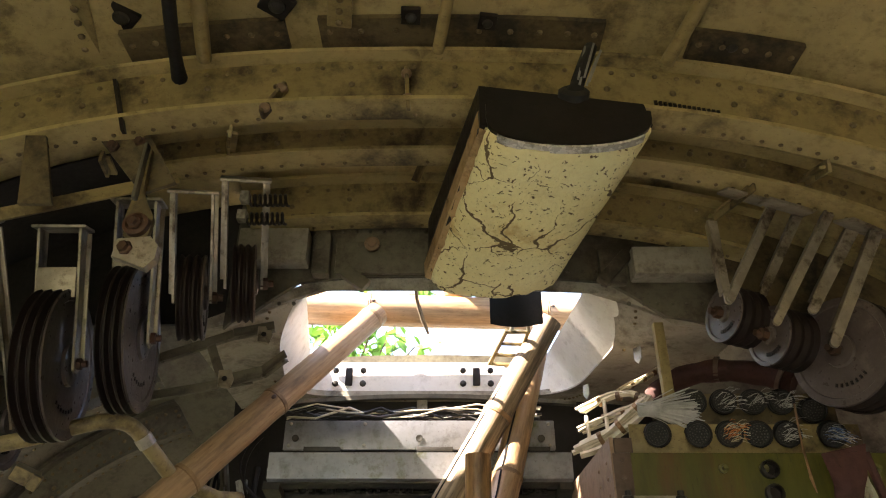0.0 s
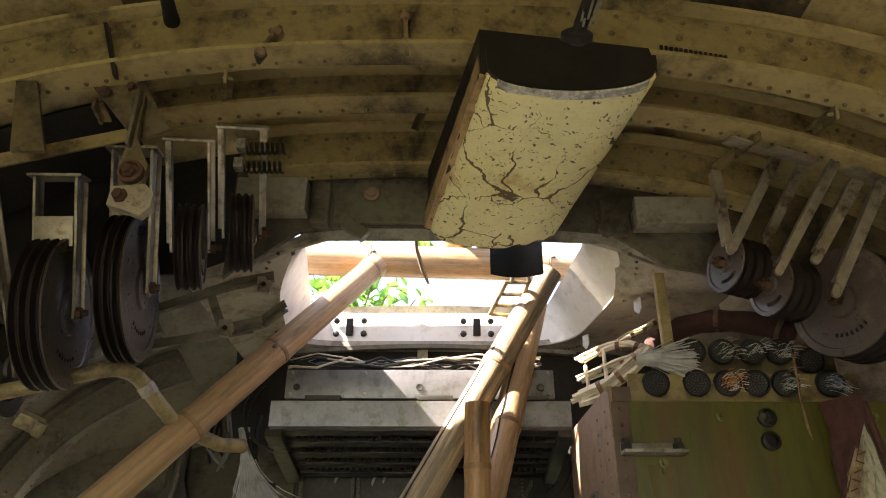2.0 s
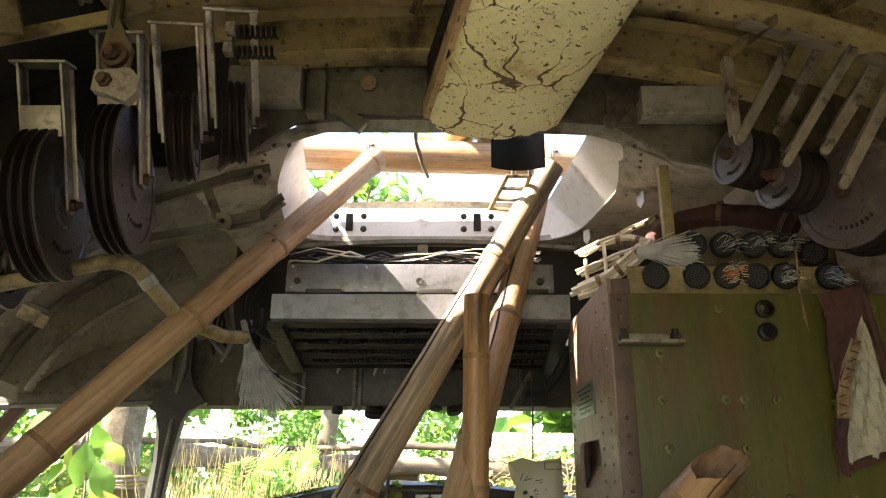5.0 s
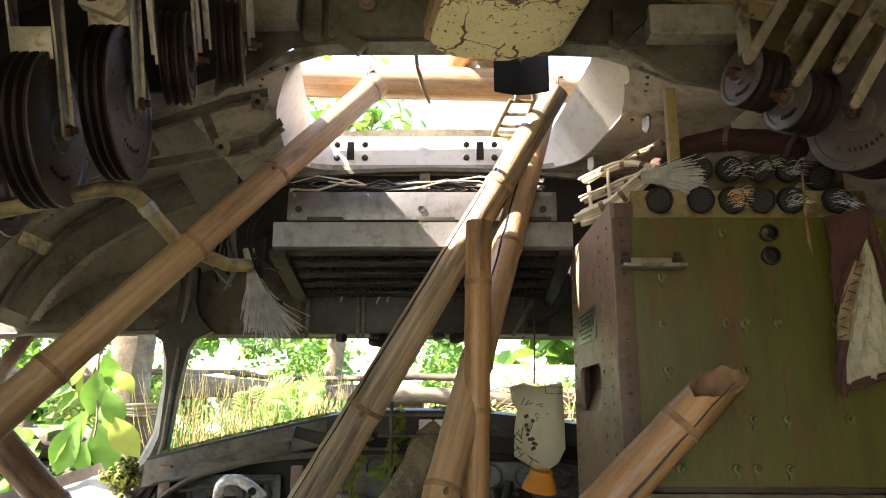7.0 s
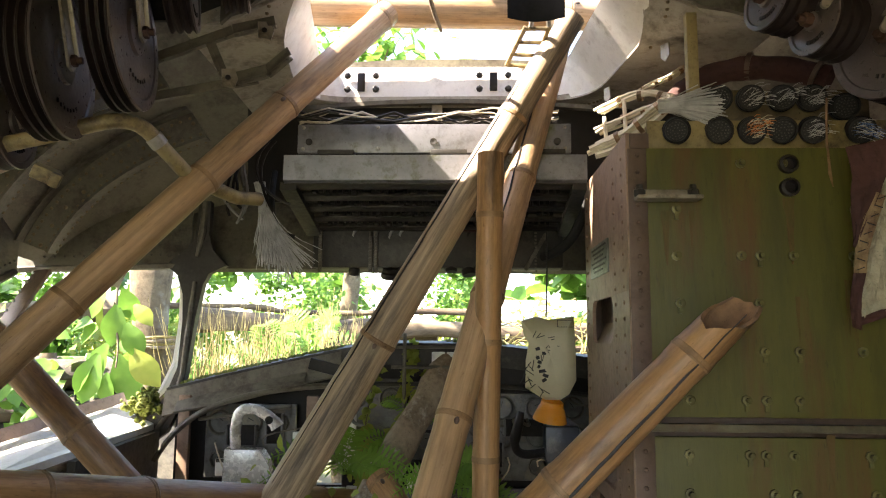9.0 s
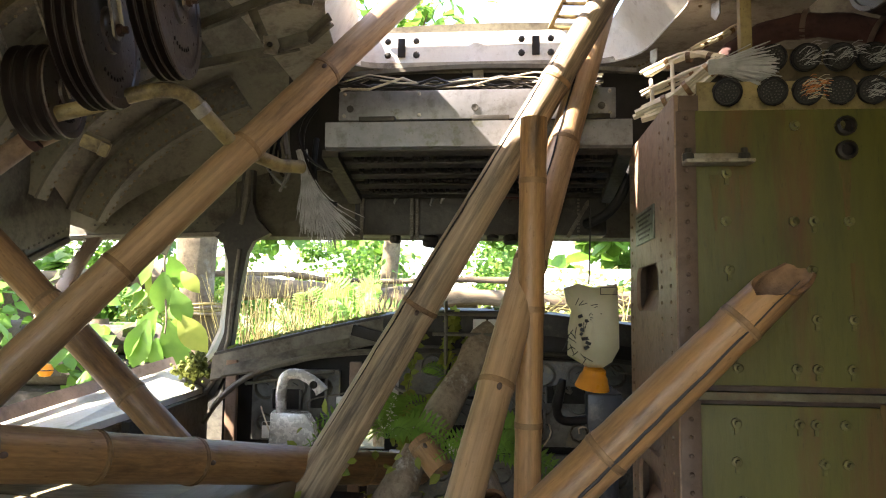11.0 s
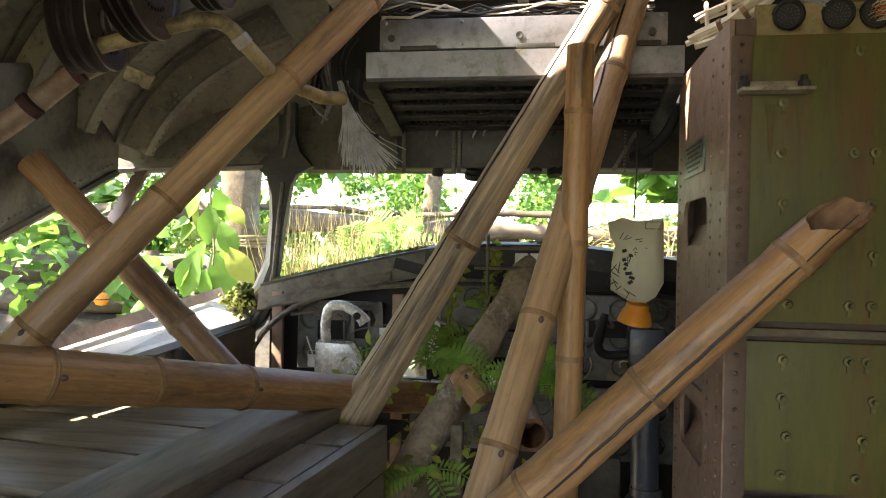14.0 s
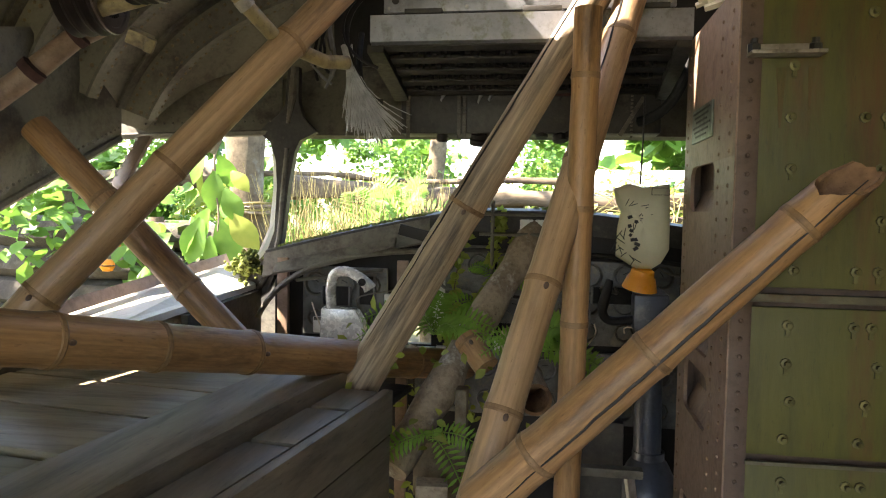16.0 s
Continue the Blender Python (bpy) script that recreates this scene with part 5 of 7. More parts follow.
for a, b, r in (((-1.098, 1.875, 0.836), (-1.003, 2.148, 0.923), 0.018), ((-1.122, 1.823, 0.866), (-1.053, 2.038, 0.906), 0.012)):
    solid("sill_tube", tube(bmesh.new(), [a, b], r, 12), ALU, "bare metal tube along the window sill", "tube", "", "sill tubes")
bm = bmesh.new()
random.seed(5)
for k in range(260):
    p = Vector((-0.970, 2.280, 1.013)) + Vector((random.gauss(0, 0.02), random.gauss(0, 0.03), random.gauss(0, 0.018)))
    bmesh.ops.create_icosphere(bm, subdivisions=1, radius=random.uniform(0.005, 0.012), matrix=Matrix.Translation(p))
tagged(solid("moss_cushion", bm, MOSS, "cushion of green moss on the sill", "moss"), kind="stuff")

# ---- dashboard ----
dash = thing("glareshield", (-0.2, 2.4, 1.1), "dark worn glareshield hood with moss on top", "glareshield")


def hood(x):
    return 1.215 - 0.235 * max(0, -0.25 - x) ** 1.15 - 0.14 * max(0, x - 0.05) ** 1.2


xs = steps(-0.90, 0.95, 30)
prof = ((2.26, -0.004), (2.30, 0.004), (2.62, -0.02), (2.62, -0.05), (2.31, -0.025), (2.285, -0.07), (2.265, -0.07), (2.26, -0.004))
part("hood", loft(bmesh.new(), [[Vector((x, y, hood(x) + z)) for x in xs] for y, z in prof], close=False), DKGREY, dash)
xf = steps(-0.90, -0.36, 12)
part("fascia", loft(bmesh.new(), [[Vector((x, y, hood(x) + z)) for x in xf] for y, z in ((2.25, -0.012), (2.235, -0.085), (2.245, -0.09), (2.26, -0.012), (2.25, -0.012))], close=False), GREY, dash, "worn grey fascia under the hood")
xl = steps(-0.85, -0.46, 14)
part("lip", loft(bmesh.new(), [[Vector((x, y, hood(x) - 0.052 + z - 0.012 * math.sin((x + 0.85) * 8) * (1 if z < -0.01 else 0))) for x in xl] for y, z in ((2.225, 0), (2.195, -0.028), (2.20, -0.034), (2.235, -0.008), (2.225, 0))], close=False), GREY, dash, "grey lip catching the light")
part("arch_rim", tube(bmesh.new(), bez((-0.90, 2.20, 0.86), (-0.82, 2.20, 1.02), (-0.66, 2.20, 1.07), (-0.36, 2.21, 1.085), 16), 0.009, 8), GREY, dash, "curved grey rim under the lip")
part("arch_rim", tube(bmesh.new(), bez((-0.36, 2.21, 1.085), (-0.20, 2.21, 1.09), (0.1, 2.22, 1.10), (0.40, 2.22, 1.06), 12), 0.007, 8), DKGREY, dash)
bm = bmesh.new()
random.seed(8)
for k in range(2200):
    x = random.uniform(-0.88, -0.36) if k % 5 else random.uniform(-0.04, 0.14)
    p = Vector((x, random.uniform(2.28, 2.61), hood(x) - 0.002))
    bmesh.ops.create_icosphere(bm, subdivisions=1, radius=random.uniform(0.005, 0.013), matrix=Matrix.Translation(p))
part("moss", bm, MOSS, dash, "patches of green moss", kind="stuff")
bm = bmesh.new()
box(bm, (-0.40, 2.243, 1.135), (0.11, 0.02, 0.035), pose(0, 0, 0, 0, 14, 0), 0.003)
part("slot", bm, BLACK, dash)
panel = thing("instrument_panel", (-0.2, 2.3, 0.85), "stripped dark instrument panel with empty gauge holes", "instrument panel")
for x0, x1 in ((-0.90, -0.475), (-0.365, 0.80)):     # a gap between them lets the daylight in
    part("backing", plate(bmesh.new(), [(x, hood(x) - 0.03) for x in steps(x0, x1, 12)] + [(x1, 0.06), (x0, 0.06)], 0.03, Matrix.Translation((0, 2.375, 0)) @ pose(0, 0, 0, 90)), BLACK, panel)
part("backing", box(bmesh.new(), (-0.42, 2.36, 0.42), (0.11, 0.03, 0.70)), BLACK, panel)
part("backing", box(bmesh.new(), (-0.42, 2.36, 1.07), (0.11, 0.03, 0.16)), BLACK, panel)
random.seed(21)
bezel_n = 0
for x0, x1, z0, z1, y in ((-0.78, -0.50, 0.80, 1.02, 2.27), (-0.36, -0.16, 0.86, 1.10, 2.28), (-0.15, 0.07, 0.86, 1.08, 2.27), (0.08, 0.40, 0.80, 1.06, 2.28), (-0.40, 0.05, 0.58, 0.78, 2.24), (0.08, 0.40, 0.56, 0.78, 2.26)):
    bm = bmesh.new()
    box(bm, ((x0 + x1) / 2, y + 0.02, (z0 + z1) / 2), (x1 - x0, 0.02, z1 - z0), None, 0.005)
    sub = part("sub_panel", bm, INSTR, panel)
    n, m = max(1, int((x1 - x0) / 0.085)), max(1, int((z1 - z0) / 0.085))
    for i in range(n):
        for j in range(m):
            c = Vector((x0 + (i + 0.5) * (x1 - x0) / n, y + 0.008, z0 + (j + 0.5) * (z1 - z0) / m))
            kind = random.random()
            r = random.choice((0.030, 0.033, 0.024))
            m4 = Matrix.Translation(c) @ pose(0, 0, 0, 90)
            bm = bmesh.new()
            lathe(bm, ((r * 1.2, 0), (r * 1.2, 0.007), (r * 1.02, 0.010), (r * 0.94, 0.004), (r * 0.9, -0.006)), m4, 8 if kind < 0.4 else 20)
            part("bezel", bm, GREY if kind < 0.6 else INSTR, sub)
            bm = bmesh.new()
            lathe(bm, ((r * 0.9, -0.004), (0, -0.004)), m4, 20)
            if kind > 0.35:
                box(bm, m4 @ Vector((0, r * 0.3, -0.002)), (0.002, 0.002, r * 0.6), pose(0, 0, 0, 0, kind * 300, 0))
            part("dial", bm, BLACK, sub)
for x in (-0.83, -0.44):
    bm = bmesh.new()
    box(bm, (x, 2.24, 0.55), (0.035, 0.02, 1.0), None, 0.003)
    part("upright", bm, BROWN, panel)
bm = bmesh.new()
for a, b in (((-0.78, 2.22, 0.98), (-0.50, 2.22, 1.02)), ((-0.72, 2.22, 0.86), (-0.45, 2.22, 0.86)), ((-0.20, 2.2, 1.14), (0.10, 2.2, 1.14)), ((-0.20, 2.2, 1.20), (0.10, 2.2, 1.20)), ((-0.16, 2.2, 1.02), (-0.16, 2.2, 1.24)), ((0.06, 2.2, 1.02), (0.06, 2.2, 1.22))):
    tube(bm, [a, b], 0.006, 6)
part("frame_rod", bm, GREY, panel, kind="stuff")
# white blocks paint sunlit patches on the pale panel fittings
for x, z, w, h in ((-0.47, 0.90, 0.05, 0.09), (-0.24, 0.845, 0.16, 0.03), (-0.70, 0.84, 0.05, 0.05), (-0.33, 0.92, 0.05, 0.16), (-0.27, 0.78, 0.12, 0.02), (-0.10, 0.80, 0.1, 0.03), (0.0, 1.17, 0.07, 0.03), (-0.06, 1.17, 0.04, 0.03)):
    bm = bmesh.new()
    box(bm, (x, 2.23, z), (w, 0.015, h), None, 0.003)
    part("sunlit_block", bm, WHITE, panel, "pale fitting, its white standing in for sunlight")

rnd = random.Random(33)
for k in range(16):      # torn wires across the stripped panel
    x, z = rnd.uniform(-0.75, 0.35), rnd.uniform(0.80, 1.08)
    a = Vector((x, 2.22, z))
    b = a + Vector((rnd.uniform(-0.16, 0.16), rnd.uniform(-0.03, 0.02), rnd.uniform(-0.2, 0.03)))
    part("loose_lead", tube(bmesh.new(), bez(a, a + Vector((0.03, -0.04, -0.05)), b + Vector((-0.03, -0.03, 0.06)), b, 8), rnd.choice((0.0025, 0.0035, 0.005)), 6), rnd.choice((WIRE, BLACK, WIRE_WHITE, GREY)), panel)
# near-black blocks paint the shade of empty bays onto the panel
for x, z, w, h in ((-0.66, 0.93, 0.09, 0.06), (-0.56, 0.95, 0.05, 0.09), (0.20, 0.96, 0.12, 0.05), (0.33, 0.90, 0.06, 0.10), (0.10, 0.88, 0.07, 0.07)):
    part("bay_shade", box(bmesh.new(), (x, 2.262, z), (w, 0.012, h), None, 0.003), SHADE_BLACK, panel)
    for dx in (-0.5, 0.5):
        part("bay_edge", box(bmesh.new(), (x + dx * w, 2.256, z), (0.006, 0.018, h), None, 0.001), INSTR, panel)

# control yokes
yk = thing("control_yoke", (-0.59, 2.1, 0.3), "bare metal control yoke with a curved horn", "yoke", "yokes")
bm = bmesh.new()
box(bm, (-0.60, 2.1, 0.868), (0.105, 0.06, 0.095), pose(0, 0, 0, 0, 2, 8), 0.006)
part("head", bm, BRIGHT, yk)
part("horn", tube(bmesh.new(), [(-0.622, 2.09, 0.90), (-0.622, 2.08, 0.965)] + bez((-0.62, 2.08, 0.985), (-0.618, 2.08, 1.03), (-0.59, 2.07, 1.028), (-0.56, 2.07, 1.024), 8) + [(-0.53, 2.06, 1.012), (-0.505, 2.06, 0.99), (-0.497, 2.06, 0.978)], [0.015] * 12 + [0.018, 0.020], 12), BRIGHT, yk)
bm = bmesh.new()
lathe(bm, ((0.011, 0), (0.011, 0.005), (0.006, 0.006), (0, 0.003)), Matrix.Translation((-0.515, 2.035, 1.0)) @ pose(0, 0, 0, 90), 12)
part("button", bm, RUBBER, yk)
part("column", tube(bmesh.new(), [(-0.60, 2.12, 0.06), (-0.60, 2.12, 0.83)], 0.035, 16), DKGREY, yk)
bm = bmesh.new()
plate(bm, ((-0.545, 0.91), (-0.52, 0.87), (-0.525, 0.83), (-0.545, 0.82)), 0.05, Matrix.Translation((0, 2.12, 0)) @ pose(0, 0, 0, 90))
part("cheek", bm, BRIGHT, yk)
yk = thing("control_yoke", (0.28, 2.0, 0.06), "blue grey control column with a black horn", "yoke", "yokes")
bm = bmesh.new()
box(bm, (0.275, 2.0, 0.952), (0.09, 0.07, 0.095), None, 0.008)
part("head", bm, BLUE, yk)
bm = bmesh.new()
plate(bm, ((0.23, 1.0), (0.32, 1.0), (0.285, 1.022), (0.265, 1.022)), 0.05, Matrix.Translation((0, 2.02, 0)) @ pose(0, 0, 0, 90))
part("cap", bm, BLUE, yk)
part("column", tube(bmesh.new(), [(0.28, 2.0, 0.56), (0.275, 2.0, 0.91)], 0.036, 20), BLUE, yk)
bm = bmesh.new()
lathe(bm, ((0.10, 0.0), (0.10, 0.06), (0.085, 0.075), (0.085, 0.42), (0.075, 0.44), (0.05, 0.49), (0.042, 0.50), (0.042, 0.52), (0.036, 0.52)), Matrix.Translation((0.283, 2.0, 0.06)), 24)
part("base", bm, BLUE, yk)
part("horn", tube(bmesh.new(), [(0.235, 1.99, 0.93)] + bez((0.20, 1.99, 0.925), (0.165, 1.99, 0.92), (0.150, 1.99, 0.93), (0.152, 1.98, 0.965), 8) + [(0.162, 1.97, 1.01), (0.168, 1.97, 1.035)], [0.012] * 9 + [0.015, 0.013, 0.009], 12), BLACK, yk)

# ---- bag with an amber cap on a string ----
bag = thing("plastic_bag", (0.234, 1.900, 1.283), "milky plastic pouch with printed lines, hung on a string", "pouch")
bm = bmesh.new()
rnd = random.Random(4)
outline = ((0.300, 1.285), (0.303, 1.20), (0.304, 1.12), (0.285, 1.085), (0.262, 1.07), (0.222, 1.07), (0.196, 1.085), (0.172, 1.10), (0.174, 1.17), (0.182, 1.215), (0.170, 1.235), (0.163, 1.272), (0.20, 1.285), (0.235, 1.275))
cx, cz = 0.236, 1.18
loops = []
for f, dy in ((0.98, 0.0), (0.9, -0.014), (0.6, -0.028), (0.3, -0.033), (0.05, -0.034)):
    loops.append([Vector((cx + (x - cx) * f, 1.9 + dy + rnd.uniform(-0.003, 0.003), cz + (z - cz) * f)) for x, z in outline])
loft(bm, loops)
bm.faces.new([bm.verts.new(p) for p in loops[-1]])
back = [[Vector((p.x, 3.8 - p.y, p.z)) for p in l] for l in loops]
loft(bm, back)
bm.faces.new([bm.verts.new(p) for p in back[-1]])
part("pouch", bm, BAG, bag)
bm = bmesh.new()
lathe(bm, ((0.022, 0.052), (0.028, 0.048), (0.030, 0.035), (0.034, 0.03), (0.044, 0.0), (0.040, 0.0), (0.028, 0.03), (0.0, 0.035)), Matrix.Translation((0.234, 1.9, 1.022)) @ pose(0, 0, 0, 10, 8, 0), 20)
part("cap", bm, AMBER, bag, "amber plastic cap")
part("string", tube(bmesh.new(), [(0.232, 1.9, 1.50), (0.232, 1.9, 1.40), (0.228, 1.9, 1.28)], 0.0022, 5), BLACK, bag, "dark string")
bm = bmesh.new()
for k in range(26):
    f = k / 25
    p = Vector((0.20 + 0.04 * math.sin(f * 7) * (1 - f * 0.4), 1.872 - 0.006 * math.sin(f * 3), 1.245 - 0.15 * f))
    q = p + Vector((rnd.uniform(-0.018, 0.022), 0, rnd.uniform(-0.028, 0.005)))
    tube(bm, [p, q], 0.0013, 4)
for k in range(8):
    p = Vector((0.212 + rnd.uniform(-0.01, 0.012), 1.867, 1.20 - k * 0.011))
    box(bm, p, (rnd.uniform(0.006, 0.018), 0.002, 0.008), pose(0, 0, 0, 0, rnd.uniform(-40, 40), 0))
part("printed_lines", bm, INK, bag, "black printed lines", kind="stuff")
bm = bmesh.new()
for z in (1.272, 1.255):
    box(bm, (0.275, 1.878, z), (0.042, 0.002, 0.0015))
for x in (0.254, 0.296):
    box(bm, (x, 1.878, 1.2635), (0.0015, 0.002, 0.018))
part("label_box", bm, INK, bag, kind="stuff")

# ---- green cabinet ----
cab = thing("electrical_cabinet", (0.85, 1.55, 0.06), "green painted riveted metal cabinet with a brown side", "cabinet")
CX, CY, CZ = 0.322, 1.35, 1.572
bm = bmesh.new()
box(bm, (0.90, 1.62, 0.81), (1.10, 0.5, 1.50), None, 0.004)
part("carcass", bm, DKBROWN, cab)
for z0, z1, nm in ((1.088, CZ, "upper_panel"), (0.80, 1.055, "middle_panel"), (0.06, 0.785, "lower_panel")):
    bm = bmesh.new()
    box(bm, (0.905, CY + 0.006, (z0 + z1) / 2), (1.12, 0.014, z1 - z0), None, 0.003)
    pn = part(nm, bm, GREEN, cab)
    bm = bmesh.new()
    rnd = random.Random(int(z0 * 100))
    pat = []
    for x in (0.41, 0.52, 0.545, 0.60, 0.72, 0.80):
        for z in steps(z0 + 0.03, z1 - 0.03, max(3, int((z1 - z0) / 0.085))):
            if rnd.random() < 0.85:
                pat.append((x + rnd.uniform(-0.01, 0.01), z))
    for x, z in pat:
        lathe(bm, ((0.009, 0), (0.009, 0.005), (0.0045, 0.006), (0.0045, 0.014), (0, 0.014)), Matrix.Translation((x, CY - 0.001, z)) @ pose(0, 0, 0, 90), 8)
        if rnd.random() < 0.5:
            box(bm, (x, CY - 0.003, z - 0.012), (0.007, 0.004, 0.014))
    part("fastener", bm, FASTENER, pn, kind="stuff")
bm = bmesh.new()
box(bm, (0.90, CY - 0.004, 1.071), (1.11, 0.016, 0.014), None, 0.003)
part("seam_bar", bm, SEAM, cab, "worn seam bar")
bm = bmesh.new()
box(bm, (0.90, CY - 0.006, 0.793), (1.10, 0.010, 0.007), pose(0, 0, 0, 0, -0.6, 0), 0.002)
part("torn_flange", bm, SEAM, cab)
for y0, y1, z0, z1 in ((1.79, 1.81, 0.06, 1.60), (1.35, 1.80, 1.572, 1.60)):
    part("closing_strip", box(bmesh.new(), (0.342, (y0 + y1) / 2, (z0 + z1) / 2), (0.034, y1 - y0, z1 - z0)), DKBROWN, cab)
# riveted corner angle
bm = bmesh.new()
box(bm, (0.335, CY - 0.003, 0.82), (0.034, 0.006, 1.50), None, 0.001)
ang = part("corner_angle", bm, DKBROWN, cab, "dark brown riveted corner angle")
bm = bmesh.new()
for k in range(48):
    rivet(bm, (0.335, CY - 0.006, 0.10 + k * 0.031), (0, -1, 0), 0.0045)
part("rivet", bm, DKBROWN, ang, kind="stuff")
# brown side with its openings
YF, YB = CY - 0.004, 1.80
holes = ((1.215, 1.31), (0.93, 1.02), (0.785, 0.895), (0.50, 0.60))
side = part("side_panel", box(bmesh.new(), (CX - 0.003, (YF + YB) / 2, (1.31 + 1.60) / 2), (0.008, YB - YF, 0.29), None, 0.001), BROWN, cab, "brown primed side panel with finger holes")
edges = [1.31, 1.215, 1.02, 0.93, 0.895, 0.785, 0.60, 0.50, 0.06]
for k in range(0, len(edges) - 1):
    z1, z0 = edges[k], edges[k + 1]
    if k % 2 == 0:
        for y0, y1 in ((YF, 1.49), (1.72, YB)):
            part("side_web", box(bmesh.new(), (CX - 0.003, (y0 + y1) / 2, (z0 + z1) / 2), (0.008, y1 - y0, z1 - z0)), BROWN, cab)
        for y, z, sy, sz in ((1.49, z0, 1, 1), (1.49, z1, 1, -1), (1.72, z0, -1, 1), (1.72, z1, -1, -1)):
            r = 0.03
            poly = [(y, z)] + [(y + sy * (r - r * math.sin(a)), z + sz * (r - r * math.cos(a))) for a in steps(0, math.pi / 2, 6)]
            part("corner_fillet", plate(bmesh.new(), poly, 0.008, Matrix(((0, 0, 1, CX - 0.007), (1, 0, 0, 0), (0, 1, 0, 0), (0, 0, 0, 1)))), BROWN, cab)
        bm = bmesh.new()
        slab(bm, [(CX, 1.47, z0 - 0.01), (CX, 1.74, z0 - 0.01), (CX + 0.03, 1.74, z0 + 0.05), (CX + 0.03, 1.47, z0 + 0.05)], 0.004)
        part("pocket", bm, BROWN, cab)
    else:
        part("side_web", box(bmesh.new(), (CX - 0.003, (YF + YB) / 2, (z0 + z1) / 2), (0.008, YB - YF, z1 - z0), None, 0.0), BROWN, cab)
bm = bmesh.new()
for k in range(38):
    for y in (1.385, 1.46, 1.765):
        rivet(bm, (CX - 0.007, y, 0.45 + k * 0.03), (-1, 0, 0), 0.004)
part("rivet", bm, BROWN, cab, kind="stuff")
bm = bmesh.new()
box(bm, (CX - 0.009, 1.61, 1.395), (0.004, 0.19, 0.070), None, 0.001)
dp = part("data_plate", bm, PLATE, cab, "etched dark metal data plate")
for k in range(6):
    bm = bmesh.new()
    box(bm, (CX - 0.0117, 1.61, 1.421 - k * 0.010), (0.001, 0.16 - 0.03 * (k % 3), 0.004))
    part("text_bar", bm, BLACK, dp)
bm = bmesh.new()
box(bm, (0.385, CY - 0.02, 1.474), (0.115, 0.04, 0.006), None, 0.001)
box(bm, (0.385, CY - 0.004, 1.482), (0.115, 0.006, 0.022), None, 0.001)
part("ledge", bm, FORK, cab, "bare metal ledge")
for x in (0.335, 0.43):
    bm = bmesh.new()
    lathe(bm, ((0.010, 0), (0.010, 0.012), (0.006, 0.014), (0.006, 0.022), (0, 0.022)), Matrix.Translation((x, CY - 0.02, 1.477)), 6)
    part("nut", bm, DKGREY, cab)
for x, z in ((0.607, 1.540), (0.607, 1.497)):
    bm = bmesh.new()
    lathe(bm, ((0.017, 0), (0.017, 0.012), (0.012, 0.014), (0.011, 0.004), (0, 0.004)), Matrix.Translation((x, CY, z)) @ pose(0, 0, 0, 90), 16)
    part("socket", bm, BLACK, cab)

rnd = random.Random(19)
for x, z, w, h in ((0.385, 1.455, 0.010, 0.10), (0.430, 1.455, 0.006, 0.07), (0.607, 1.478, 0.012, 0.12), (0.612, 1.30, 0.005, 0.08), (0.655, 1.060, 0.010, 0.09), (0.70, 1.33, 0.006, 0.10)):
    bm = bmesh.new()        # a run that tapers and wanders downwards
    plate(bm, [(x - w * (1 - f * 0.8) * rnd.uniform(0.6, 1.1), z - h * f) for f in steps(0, 1, 7)] + [(x + w * (1 - f * 0.8) * rnd.uniform(0.6, 1.1), z - h * f) for f in steps(1, 0, 7)], 0.0006, Matrix.Translation((0, CY - 0.0012, 0)) @ pose(0, 0, 0, 90))
    part("rust_run", bm, RUST_RUN, cab, "brown rust run")

# ---- connector shelf ----
shelf = thing("connector_panel", (0.6, 1.4, 1.57), "olive green strip carrying round electrical connectors", "connector panel")
bm = bmesh.new()
box(bm, (0.60, 1.405, 1.607), (0.46, 0.006, 0.068), None, 0.002)
box(bm, (0.60, 1.44, 1.576), (0.46, 0.07, 0.006), None, 0.001)
part("strip", bm, OLIVE, shelf)
bm = bmesh.new()
box(bm, (0.66, 1.47, 1.685), (0.34, 0.006, 0.08), None, 0.002)
part("rear_strip", bm, GRIME, shelf)
bm = bmesh.new()
box(bm, (0.476, 1.450, 1.794), (0.022, 0.02, 0.17), None, 0.002)
part("upright", bm, OLIVE, shelf)
cons = [(x, 1.40, 1.620) for x in (0.425, 0.506, 0.567, 0.624, 0.681, 0.769)] + [(x, 1.45, 1.701) for x in (0.526, 0.588, 0.650, 0.708)] + [(0.765, 1.44, 1.680)]
